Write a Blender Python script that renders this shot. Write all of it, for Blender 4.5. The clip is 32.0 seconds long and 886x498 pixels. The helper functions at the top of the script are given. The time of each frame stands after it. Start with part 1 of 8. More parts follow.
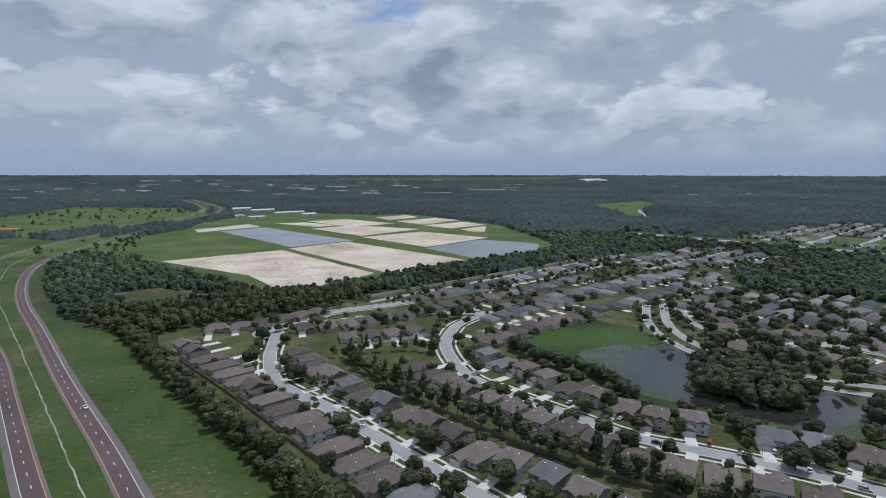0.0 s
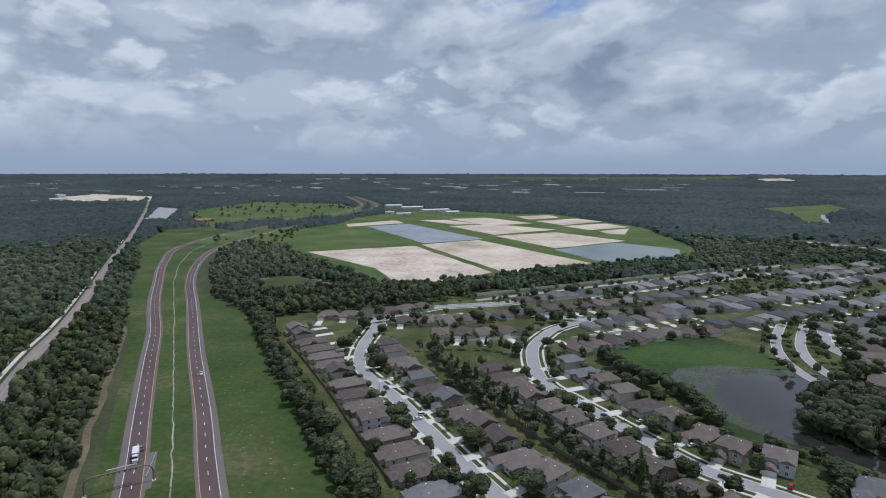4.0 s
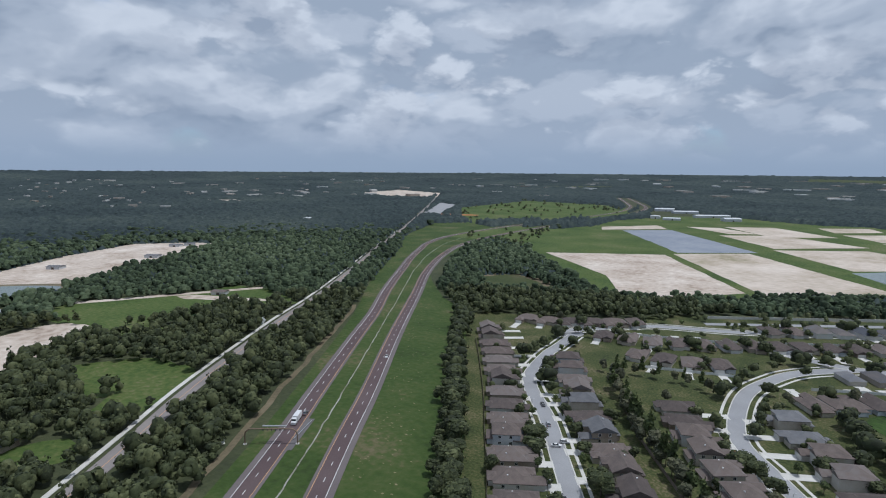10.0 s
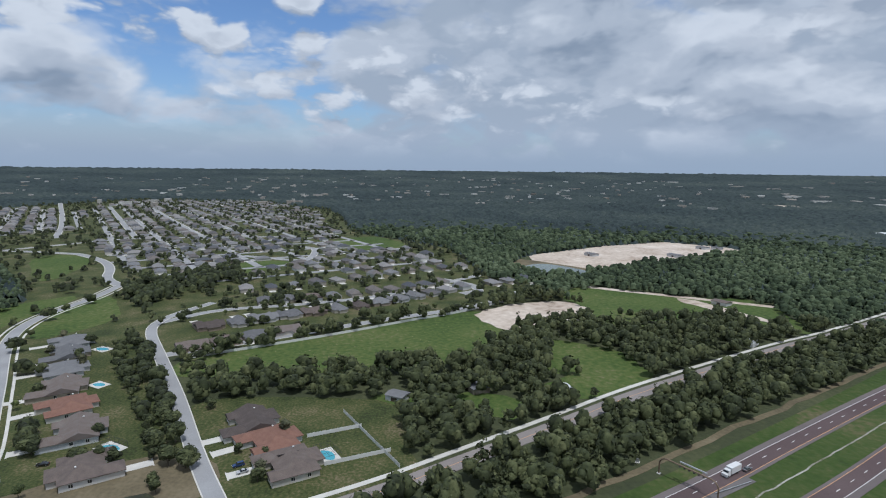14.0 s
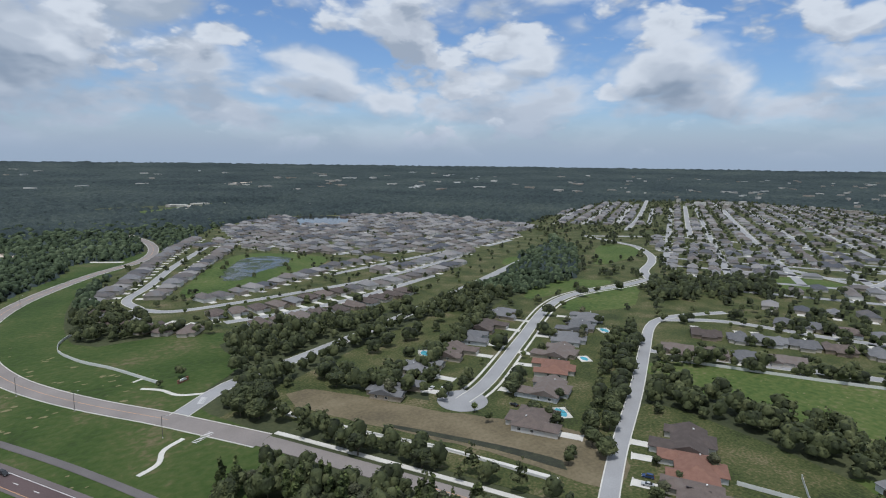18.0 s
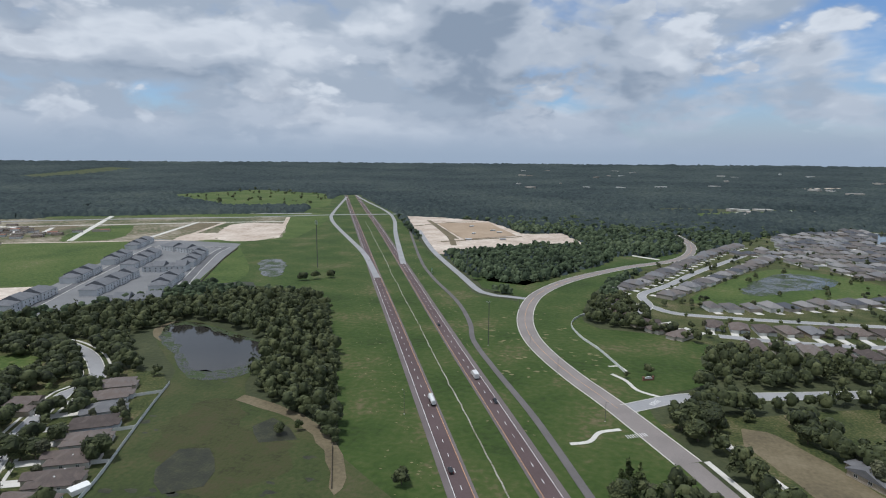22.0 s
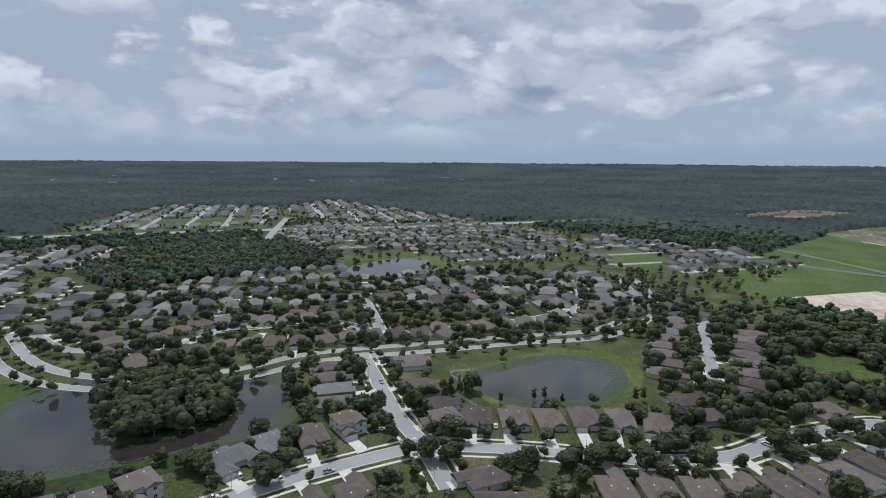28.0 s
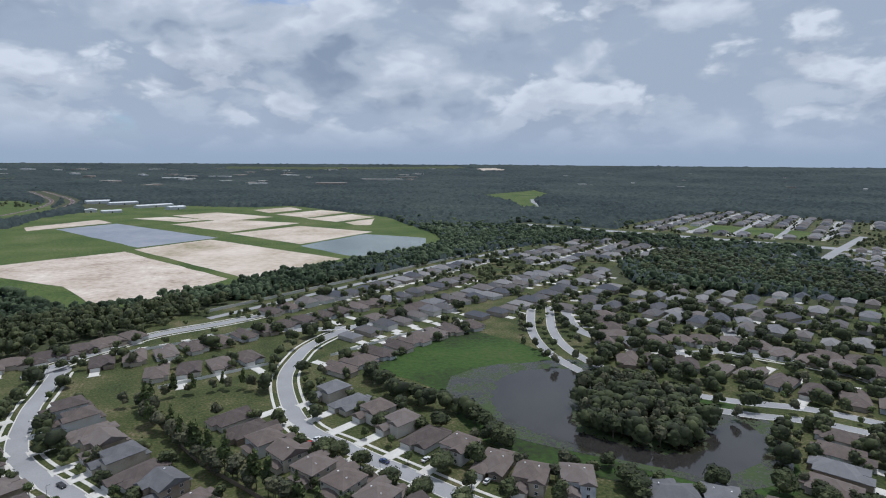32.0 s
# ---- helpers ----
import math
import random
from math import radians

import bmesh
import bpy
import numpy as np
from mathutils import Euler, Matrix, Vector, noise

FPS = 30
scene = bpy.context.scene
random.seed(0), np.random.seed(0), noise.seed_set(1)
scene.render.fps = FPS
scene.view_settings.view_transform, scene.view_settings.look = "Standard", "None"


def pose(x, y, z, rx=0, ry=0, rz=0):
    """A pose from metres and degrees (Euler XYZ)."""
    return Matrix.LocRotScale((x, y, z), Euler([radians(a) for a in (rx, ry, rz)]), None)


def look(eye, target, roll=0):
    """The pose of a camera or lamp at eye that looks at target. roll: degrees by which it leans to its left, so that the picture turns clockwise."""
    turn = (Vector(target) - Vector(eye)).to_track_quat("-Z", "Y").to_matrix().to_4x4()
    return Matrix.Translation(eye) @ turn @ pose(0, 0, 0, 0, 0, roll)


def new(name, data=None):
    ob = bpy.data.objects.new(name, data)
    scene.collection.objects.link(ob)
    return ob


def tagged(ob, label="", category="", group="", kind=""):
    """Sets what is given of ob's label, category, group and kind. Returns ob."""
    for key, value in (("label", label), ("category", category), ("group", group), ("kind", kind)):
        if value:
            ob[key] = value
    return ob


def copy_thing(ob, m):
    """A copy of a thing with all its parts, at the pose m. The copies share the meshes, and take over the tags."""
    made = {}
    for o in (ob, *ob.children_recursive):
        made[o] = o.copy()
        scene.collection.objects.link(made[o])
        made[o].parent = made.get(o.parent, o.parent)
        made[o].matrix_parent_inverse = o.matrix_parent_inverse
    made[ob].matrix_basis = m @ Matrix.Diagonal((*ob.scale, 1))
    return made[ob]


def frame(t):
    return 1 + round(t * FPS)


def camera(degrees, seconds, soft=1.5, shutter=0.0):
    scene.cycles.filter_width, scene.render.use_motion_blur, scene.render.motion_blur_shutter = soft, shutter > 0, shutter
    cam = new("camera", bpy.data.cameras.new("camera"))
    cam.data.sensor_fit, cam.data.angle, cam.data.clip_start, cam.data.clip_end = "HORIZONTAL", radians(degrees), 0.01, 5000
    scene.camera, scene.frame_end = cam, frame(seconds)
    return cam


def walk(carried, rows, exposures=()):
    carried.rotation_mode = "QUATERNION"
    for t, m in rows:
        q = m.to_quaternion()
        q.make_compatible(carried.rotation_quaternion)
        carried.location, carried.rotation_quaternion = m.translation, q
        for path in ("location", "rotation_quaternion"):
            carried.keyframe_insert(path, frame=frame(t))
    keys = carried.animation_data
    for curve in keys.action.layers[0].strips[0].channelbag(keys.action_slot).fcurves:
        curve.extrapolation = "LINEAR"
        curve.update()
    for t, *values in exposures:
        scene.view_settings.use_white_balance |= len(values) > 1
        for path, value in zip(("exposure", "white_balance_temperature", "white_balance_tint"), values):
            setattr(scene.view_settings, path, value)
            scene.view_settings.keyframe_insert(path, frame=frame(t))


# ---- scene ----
cam = camera(77.24, 32.0, 1.1)
# seconds, x, y, z, heading (anticlockwise from +y), tilt below level, lean
PATH = [
    (0.0, -48.49, -129.65, 120.29, -12.38, 7.89, 0.07),
    (0.5, -42.12, -130.56, 120.28, -10.26, 7.88, 0.12),
    (1.0, -36.73, -131.33, 120.11, -8.28, 7.90, 0.18),
    (1.5, -30.94, -132.82, 120.47, -6.24, 7.92, 0.29),
    (2.0, -25.26, -133.59, 120.63, -4.23, 7.91, 0.25),
    (2.5, -19.74, -134.50, 120.84, -2.23, 7.94, 0.27),
    (3.0, -14.22, -134.78, 120.74, -0.24, 7.96, 0.25),
    (3.5, -8.70, -135.71, 121.21, 1.80, 8.00, 0.16),
    (5.5, 12.71, -131.35, 121.97, 9.90, 8.05, 0.09),
    (6.0, 17.73, -129.31, 121.88, 11.87, 8.04, 0.14),
    (6.5, 22.32, -127.12, 121.88, 13.82, 8.05, 0.22),
    (7.0, 26.92, -124.61, 121.71, 15.75, 8.04, 0.23),
    (7.5, 31.04, -121.80, 121.25, 17.67, 8.02, 0.27),
    (8.0, 35.63, -118.82, 121.44, 19.64, 8.03, 0.26),
    (8.5, 39.51, -114.96, 121.68, 21.64, 8.07, 0.29),
    (9.0, 43.35, -111.09, 121.76, 23.72, 8.09, 0.30),
    (9.5, 46.77, -106.24, 121.93, 26.74, 8.09, 0.37),
    (10.0, 48.30, -101.17, 121.81, 32.43, 8.13, 0.42),
    (10.5, 48.99, -94.73, 121.60, 39.74, 8.18, 0.55),
    (11.0, 48.41, -87.76, 121.11, 47.08, 8.23, 0.67),
    (11.5, 48.78, -80.92, 120.68, 54.61, 8.27, 0.68),
    (12.0, 47.98, -74.15, 119.31, 61.95, 8.21, 0.57),
    (12.5, 48.04, -67.93, 118.73, 68.29, 8.21, 0.57),
    (13.0, 47.96, -61.94, 118.10, 73.95, 8.18, 0.51),
    (13.5, 48.25, -56.63, 118.19, 79.79, 8.20, 0.56),
    (14.0, 47.55, -51.13, 118.31, 86.26, 8.28, 0.58),
    (14.5, 46.51, -45.92, 118.44, 93.08, 8.35, 0.72),
    (16.5, 35.10, -23.73, 117.13, 121.28, 8.55, 0.59),
    (17.0, 31.00, -18.53, 117.52, 128.34, 8.57, 0.53),
    (17.5, 27.30, -13.77, 118.46, 135.35, 8.62, 0.55),
    (18.0, 22.22, -9.82, 119.42, 142.32, 8.76, 0.72),
    (18.5, 17.48, -7.13, 119.81, 149.11, 8.82, 0.67),
    (19.0, 12.94, -5.16, 120.09, 155.80, 8.87, 0.63),
    (19.5, 6.37, -1.91, 121.09, 162.96, 8.99, 0.48),
    (20.0, -0.00, -0.00, 122.00, 170.07, 9.07, 0.39),
    (20.5, -4.87, 1.41, 123.02, 176.91, 9.14, 0.42),
    (21.0, -9.66, -0.91, 122.73, 183.72, 9.16, 0.38),
    (21.5, -14.42, 0.18, 123.05, 190.53, 9.12, 0.45),
    (22.0, -20.62, -0.98, 123.08, 197.56, 9.10, 0.44),
    (22.5, -26.33, -3.73, 122.81, 204.51, 9.08, 0.47),
    (23.0, -31.48, -7.10, 122.64, 211.46, 9.06, 0.42),
    (23.5, -36.34, -9.88, 122.96, 218.34, 9.07, 0.43),
    (24.0, -41.30, -12.04, 123.44, 225.19, 9.04, 0.52),
    (24.5, -41.39, -16.69, 122.92, 231.90, 9.03, 0.62),
    (26.5, -46.56, -46.18, 123.75, 260.93, 9.26, 0.60),
    (27.0, -42.78, -51.66, 122.88, 268.33, 9.20, 0.55),
    (27.5, -38.61, -55.91, 122.26, 275.66, 9.21, 0.58),
    (28.0, -33.44, -60.02, 120.97, 283.15, 9.14, 0.45),
    (28.5, -30.04, -62.68, 120.54, 290.39, 9.09, 0.47),
    (29.0, -24.95, -64.60, 120.02, 297.67, 9.09, 0.48),
    (29.5, -21.62, -66.16, 119.99, 304.84, 9.07, 0.49),
    (30.0, -17.37, -68.28, 120.32, 312.14, 9.08, 0.40),
    (30.5, -12.14, -70.76, 120.31, 319.55, 9.04, 0.34),
    (31.0, -7.23, -70.39, 120.34, 326.24, 9.04, 0.38),
    (31.5, -2.63, -69.58, 119.98, 332.41, 8.99, 0.34),
    (32.0, 2.48, -67.30, 119.22, 337.53, 8.93, 0.35),
]
walk(cam, [(t, pose(x, y, z, 90 - tilt, 0, yaw) @ pose(0, 0, 0, 0, 0, lean)) for t, x, y, z, yaw, tilt, lean in PATH],
     exposures=[(0.0, -0.12, 5800, 11), (6.0, -0.14, 5750, 11), (12.0, -0.12, 5750, 10), (16.0, 0.0, 5950, 10), (20.0, 0.0, 6000, 10), (24.0, 0.0, 6050, 10), (28.0, 0.0, 5950, 10), (32.0, -0.02, 5850, 11)])

# ---- sky and sun ----
SUN_EL, SUN_HEADING = 72.0, -62.0
sun_way = Vector((-math.sin(radians(SUN_HEADING)) * math.cos(radians(SUN_EL)), math.cos(radians(SUN_HEADING)) * math.cos(radians(SUN_EL)), math.sin(radians(SUN_EL))))
sun = new("sun", bpy.data.lights.new("sun", "SUN"))
sun.data.energy, sun.data.angle, sun.data.color = 2.6, radians(2.0), (1.0, 0.955, 0.89)
sun.matrix_world = look(sun_way * 500, (0, 0, 0))


def build_world():
    world = bpy.data.worlds.new("sky")
    scene.world = world
    world.use_nodes = True
    nt = world.node_tree
    nt.nodes.clear()
    N, L = nt.nodes.new, nt.links.new

    def math_node(op, a, b=None, c=None, clamp=False):
        n = N("ShaderNodeMath")
        n.operation, n.use_clamp = op, clamp
        for i, v in enumerate((a, b, c)):
            if v is None:
                continue
            if isinstance(v, (int, float)):
                n.inputs[i].default_value = v
            else:
                L(v, n.inputs[i])
        return n.outputs[0]

    def noise_node(vec, scale, detail, rough, distortion=0.0):
        n = N("ShaderNodeTexNoise")
        n.inputs["Scale"].default_value, n.inputs["Detail"].default_value = scale, detail
        n.inputs["Roughness"].default_value, n.inputs["Distortion"].default_value = rough, distortion
        L(vec, n.inputs["Vector"])
        return n.outputs["Fac"]

    def ramp(fac, lo, hi):
        n = N("ShaderNodeMapRange")
        n.interpolation_type = "SMOOTHSTEP"
        n.inputs["From Min"].default_value, n.inputs["From Max"].default_value = lo, hi
        L(fac, n.inputs["Value"])
        return n.outputs["Result"]

    def blend(fac, a, b):
        n = N("ShaderNodeMix")
        n.data_type = "RGBA"
        for sock, v in ((n.inputs[0], fac), (n.inputs[6], a), (n.inputs[7], b)):
            if isinstance(v, tuple):
                sock.default_value = (*v, 1)
            elif isinstance(v, (int, float)):
                sock.default_value = v
            else:
                L(v, sock)
        return n.outputs[2]

    sky = N("ShaderNodeTexSky")
    sky.sky_type, sky.sun_disc = "NISHITA", False
    sky.sun_elevation, sky.sun_rotation = radians(SUN_EL), radians(-SUN_HEADING)
    sky.altitude, sky.air_density, sky.dust_density = 120, 1.0, 1.0
    tint = N("ShaderNodeMix")
    tint.data_type, tint.blend_type = "RGBA", "MULTIPLY"
    tint.inputs[0].default_value, tint.inputs[7].default_value = 1.0, (0.82, 0.95, 1.12, 1)
    L(sky.outputs[0], tint.inputs[6])
    co = N("ShaderNodeTexCoord")
    sep = N("ShaderNodeSeparateXYZ")
    L(co.outputs["Generated"], sep.inputs[0])
    up = math_node("MAXIMUM", sep.outputs[2], 0.0)

    # clearer towards the west and south-west
    west = math_node("ADD", math_node("MULTIPLY", sep.outputs[0], -0.36), math_node("MULTIPLY", sep.outputs[1], -0.34))
    west = math_node("SUBTRACT", math_node("MAXIMUM", west, 0.22), 0.25)

    def heap(scale, flatten, shift, raise_by):
        """Density of one bank of heaped clouds: a broad field with cauliflower edges."""
        at = N("ShaderNodeCombineXYZ")
        z = math_node("MULTIPLY", math_node("ADD", up, raise_by), flatten)
        L(math_node("ADD", sep.outputs[0], shift), at.inputs[0]), L(math_node("ADD", sep.outputs[1], shift * 0.37), at.inputs[1]), L(z, at.inputs[2])
        warp = N("ShaderNodeTexNoise")
        warp.inputs["Scale"].default_value, warp.inputs["Detail"].default_value, warp.inputs["Roughness"].default_value = scale * 1.8, 4.0, 0.55
        L(at.outputs[0], warp.inputs["Vector"])
        bent = N("ShaderNodeVectorMath")
        bent.operation = "MULTIPLY_ADD"
        bent.inputs[1].default_value = (0.42 / scale, 0.42 / scale, 0.34 / scale)
        L(warp.outputs["Color"], bent.inputs[0]), L(at.outputs[0], bent.inputs[2])
        puff = N("ShaderNodeTexVoronoi")
        puff.feature = "SMOOTH_F1"
        puff.inputs["Scale"].default_value, puff.inputs["Smoothness"].default_value = scale * 2.1, 0.55
        puff.inputs["Detail"].default_value, puff.inputs["Roughness"].default_value = 4.0, 0.5
        L(bent.outputs[0], puff.inputs["Vector"])
        broad = noise_node(at.outputs[0], scale, 2.5, 0.45)
        return math_node("SUBTRACT", math_node("MULTIPLY", broad, 1.3), math_node("MULTIPLY", puff.outputs["Distance"], 0.50))

    def bank(scale, flatten, shift, low, soft, west_by, step, dark, mean, bright, below):
        """One bank: its cover, and its colour from shaded base to sunlit top."""
        d, over = heap(scale, flatten, shift, 0.0), heap(scale, flatten, shift, step)
        open_sky = math_node("MULTIPLY", west, west_by)
        d2 = math_node("SUBTRACT", d, open_sky)
        cover = ramp(d2, low, low + soft)
        lit = math_node("MULTIPLY_ADD", math_node("SUBTRACT", d, over), 3.0, 0.42, clamp=True)
        thick = ramp(d2, low + 0.10, low + 0.40)
        lit = math_node("SUBTRACT", lit, math_node("MULTIPLY", thick, 0.42), clamp=True)
        shade = blend(ramp(lit, 0.0, 0.42), dark, mean)
        shade = blend(ramp(lit, 0.40, 0.95), shade, bright)
        return blend(cover, below, shade) if below is not None else (shade, cover)

    GREY, PALE, WHITE = (0.265, 0.32, 0.395), (0.45, 0.495, 0.555), (0.665, 0.695, 0.73)
    veil, veil_cover = bank(3.0, 2.2, 1.7, -0.25, 0.30, 1.5, 0.06, (0.375, 0.43, 0.50), (0.465, 0.51, 0.57), (0.60, 0.64, 0.69), None)
    cloud = bank(4.2, 1.9, 5.2, 0.15, 0.16, 0.5, 0.034, (0.345, 0.395, 0.465), (0.50, 0.535, 0.585), WHITE, veil)
    cloud = bank(2.2, 1.9, 9.4, 0.13, 0.22, 0.6, 0.050, GREY, PALE, WHITE, cloud)
    heaps = ramp(math_node("SUBTRACT", heap(4.2, 1.9, 5.2, 0.0), math_node("MULTIPLY", west, 0.5)), 0.15, 0.31)
    cover = math_node("MAXIMUM", math_node("MAXIMUM", veil_cover, heaps), ramp(math_node("SUBTRACT", heap(2.2, 1.9, 9.4, 0.0), math_node("MULTIPLY", west, 0.6)), 0.13, 0.35))
    haze = ramp(up, 0.13, 0.0)
    cloud = blend(math_node("MULTIPLY", haze, 0.72), cloud, (0.40, 0.46, 0.545))
    low = ramp(up, 0.065, 0.0)
    cloud = blend(low, cloud, (0.335, 0.405, 0.495))
    cover = math_node("MAXIMUM", cover, ramp(up, 0.12, 0.01))
    back, back_cloud, mix, out = N("ShaderNodeBackground"), N("ShaderNodeBackground"), N("ShaderNodeMixShader"), N("ShaderNodeOutputWorld")
    L(tint.outputs[2], back.inputs[0])
    back.inputs[1].default_value = 0.105
    L(cloud, back_cloud.inputs[0])
    back_cloud.inputs[1].default_value = 1.0
    L(cover, mix.inputs[0]), L(back.outputs[0], mix.inputs[1]), L(back_cloud.outputs[0], mix.inputs[2])
    L(mix.outputs[0], out.inputs[0])


build_world()


# ---- materials ----
def material(name, stops, scale=1.0, fine=12.0, rough=0.9, bump=0.3, bump_scale=None, spec=0.3, per_object=0.0, per_island=0.0, metallic=0.0, detail=4.0, mid=None):
    """A surface whose colour runs through stops by coarse and fine noise; scale and fine: noise per metre."""
    m = bpy.data.materials.new(name)
    m.use_nodes = True
    nt = m.node_tree
    N, L = nt.nodes.new, nt.links.new
    bsdf = nt.nodes["Principled BSDF"]
    co = N("ShaderNodeTexCoord")
    a, b = N("ShaderNodeTexNoise"), N("ShaderNodeTexNoise")
    for n, s in ((a, scale), (b, fine)):
        n.inputs["Scale"].default_value, n.inputs["Detail"].default_value = s, detail
        L(co.outputs["Object"], n.inputs["Vector"])
    mix = N("ShaderNodeMix")
    mix.data_type = "FLOAT"
    mix.inputs[0].default_value = 0.4 if mid is None else mid
    L(a.outputs["Fac"], mix.inputs[2]), L(b.outputs["Fac"], mix.inputs[3])
    fac = mix.outputs[0]
    for weight, sock in ((per_object, "object"), (per_island, "island")):
        if weight:
            info = N("ShaderNodeObjectInfo") if sock == "object" else N("ShaderNodeNewGeometry")
            out = info.outputs["Random"] if sock == "object" else info.outputs["Random Per Island"]
            mul = N("ShaderNodeMath")
            mul.operation = "MULTIPLY_ADD"
            mul.inputs[1].default_value, mul.inputs[2].default_value = weight, -weight / 2
            L(out, mul.inputs[0])
            add = N("ShaderNodeMath")
            add.operation = "ADD"
            L(fac, add.inputs[0]), L(mul.outputs[0], add.inputs[1])
            fac = add.outputs[0]
    cr = N("ShaderNodeValToRGB")
    L(fac, cr.inputs[0])
    el = cr.color_ramp.elements
    while len(el) < len(stops):
        el.new(0.5)
    for e, (p, c) in zip(el, stops):
        e.position, e.color = p, (*c, 1)
    L(cr.outputs[0], bsdf.inputs["Base Color"])
    bsdf.inputs["Roughness"].default_value, bsdf.inputs["Metallic"].default_value = rough, metallic
    bsdf.inputs["Specular IOR Level"].default_value = spec
    if bump:
        bn, bs = N("ShaderNodeBump"), N("ShaderNodeTexNoise")
        bs.inputs["Scale"].default_value, bs.inputs["Detail"].default_value = bump_scale or fine, 3
        L(co.outputs["Object"], bs.inputs["Vector"])
        bn.inputs["Strength"].default_value, bn.inputs["Distance"].default_value = bump, 0.3 / (bump_scale or fine)
        L(bs.outputs["Fac"], bn.inputs["Height"]), L(bn.outputs[0], bsdf.inputs["Normal"])
    return m


def plain(name, colour, rough=0.6, spec=0.4, metallic=0.0):
    c = Vector(colour)
    return material(name, [(0.3, tuple(c * 0.85)), (0.7, tuple(c * 1.12))], 0.8, 9.0, rough, 0.1, spec=spec, metallic=metallic)


M_FLOOR = material("woodland_floor", [(0.3, (0.033, 0.040, 0.020)), (0.5, (0.052, 0.061, 0.028)), (0.7, (0.088, 0.094, 0.045))], 0.02, 0.35, 0.95, 0.6)
M_GRASS = material("mown_grass", [(0.34, (0.027, 0.046, 0.010)), (0.46, (0.041, 0.071, 0.014)), (0.56, (0.062, 0.084, 0.023)), (0.65, (0.120, 0.106, 0.054)), (0.73, (0.18, 0.15, 0.09))], 0.022, 0.30, 0.95, 0.6, mid=0.38)
M_LAWN = material("lawn", [(0.36, (0.026, 0.035, 0.012)), (0.45, (0.047, 0.062, 0.018)), (0.54, (0.078, 0.084, 0.030)), (0.62, (0.140, 0.118, 0.066)), (0.72, (0.20, 0.165, 0.105))], 0.05, 0.8, 0.95, 0.6, mid=0.5)
M_PASTURE = material("pasture", [(0.34, (0.034, 0.058, 0.013)), (0.46, (0.058, 0.094, 0.020)), (0.56, (0.088, 0.114, 0.031)), (0.68, (0.165, 0.150, 0.078))], 0.014, 0.30, 0.95, 0.6, mid=0.5)
M_REED = material("bright_reed_grass", [(0.36, (0.020, 0.022, 0.012)), (0.46, (0.026, 0.050, 0.009)), (0.55, (0.038, 0.078, 0.012)), (0.66, (0.062, 0.082, 0.024))], 0.02, 0.35, 0.9, 0.5, mid=0.4)
M_STRAW = material("dry_straw_grass", [(0.3, (0.12, 0.11, 0.05)), (0.7, (0.26, 0.23, 0.13))], 0.3, 3.0, 0.95, 0.4)
M_MARSH = material("marsh_grass", [(0.3, (0.026, 0.032, 0.013)), (0.46, (0.043, 0.060, 0.017)), (0.58, (0.066, 0.070, 0.027)), (0.7, (0.088, 0.076, 0.043))], 0.03, 0.5, 0.9, 0.5)
M_SAND = material("pale_sand", [(0.34, (0.30, 0.235, 0.18)), (0.44, (0.45, 0.37, 0.30)), (0.54, (0.54, 0.46, 0.385)), (0.68, (0.68, 0.61, 0.53))], 0.022, 0.16, 0.95, 0.4, mid=0.45)
M_BASIN = material("basin_sand", [(0.30, (0.24, 0.22, 0.12)), (0.42, (0.42, 0.35, 0.27)), (0.55, (0.55, 0.47, 0.39)), (0.7, (0.66, 0.58, 0.50))], 0.011, 0.12, 0.95, 0.2, mid=0.3)
M_TANPAD = material("tan_graded_earth", [(0.3, (0.27, 0.20, 0.135)), (0.5, (0.35, 0.265, 0.185)), (0.7, (0.43, 0.335, 0.245))], 0.02, 0.2, 0.95, 0.2)
M_DIRT = material("brown_earth", [(0.3, (0.085, 0.072, 0.047)), (0.5, (0.145, 0.119, 0.072)), (0.7, (0.204, 0.170, 0.111))], 0.05, 0.6, 0.95, 0.4)
M_BOG = material("bog_mud", [(0.3, (0.018, 0.02, 0.012)), (0.5, (0.03, 0.032, 0.018)), (0.7, (0.06, 0.065, 0.03))], 0.15, 1.0, 0.6, 0.3)
M_PLOTS = material("half_stripped_land", [(0.36, (0.050, 0.075, 0.022)), (0.46, (0.085, 0.095, 0.042)), (0.54, (0.19, 0.165, 0.11)), (0.66, (0.36, 0.32, 0.26))], 0.011, 0.14, 0.95, 0.3, mid=0.45)
M_ORANGE = material("orange_clay", [(0.3, (0.42, 0.15, 0.06)), (0.7, (0.55, 0.24, 0.11))], 0.05, 0.5, 0.95, 0.2)
M_ASPHALT = material("red_brown_asphalt", [(0.3, (0.078, 0.054, 0.054)), (0.5, (0.100, 0.070, 0.070)), (0.7, (0.125, 0.092, 0.090))], 0.03, 2.0, 0.85, 0.2)
M_SHOULDER = material("grey_asphalt", [(0.3, (0.105, 0.096, 0.095)), (0.7, (0.16, 0.148, 0.146))], 0.06, 2.5, 0.88, 0.2)
M_HARDSTRIP = material("mauve_shoulder_asphalt", [(0.3, (0.118, 0.098, 0.096)), (0.7, (0.170, 0.146, 0.143))], 0.04, 2.5, 0.88, 0.2)
M_DRAIN = material("silted_gravel", [(0.34, (0.09, 0.10, 0.05)), (0.44, (0.22, 0.21, 0.165)), (0.56, (0.36, 0.35, 0.31)), (0.7, (0.46, 0.45, 0.41))], 0.08, 0.9, 0.95, 0.3)
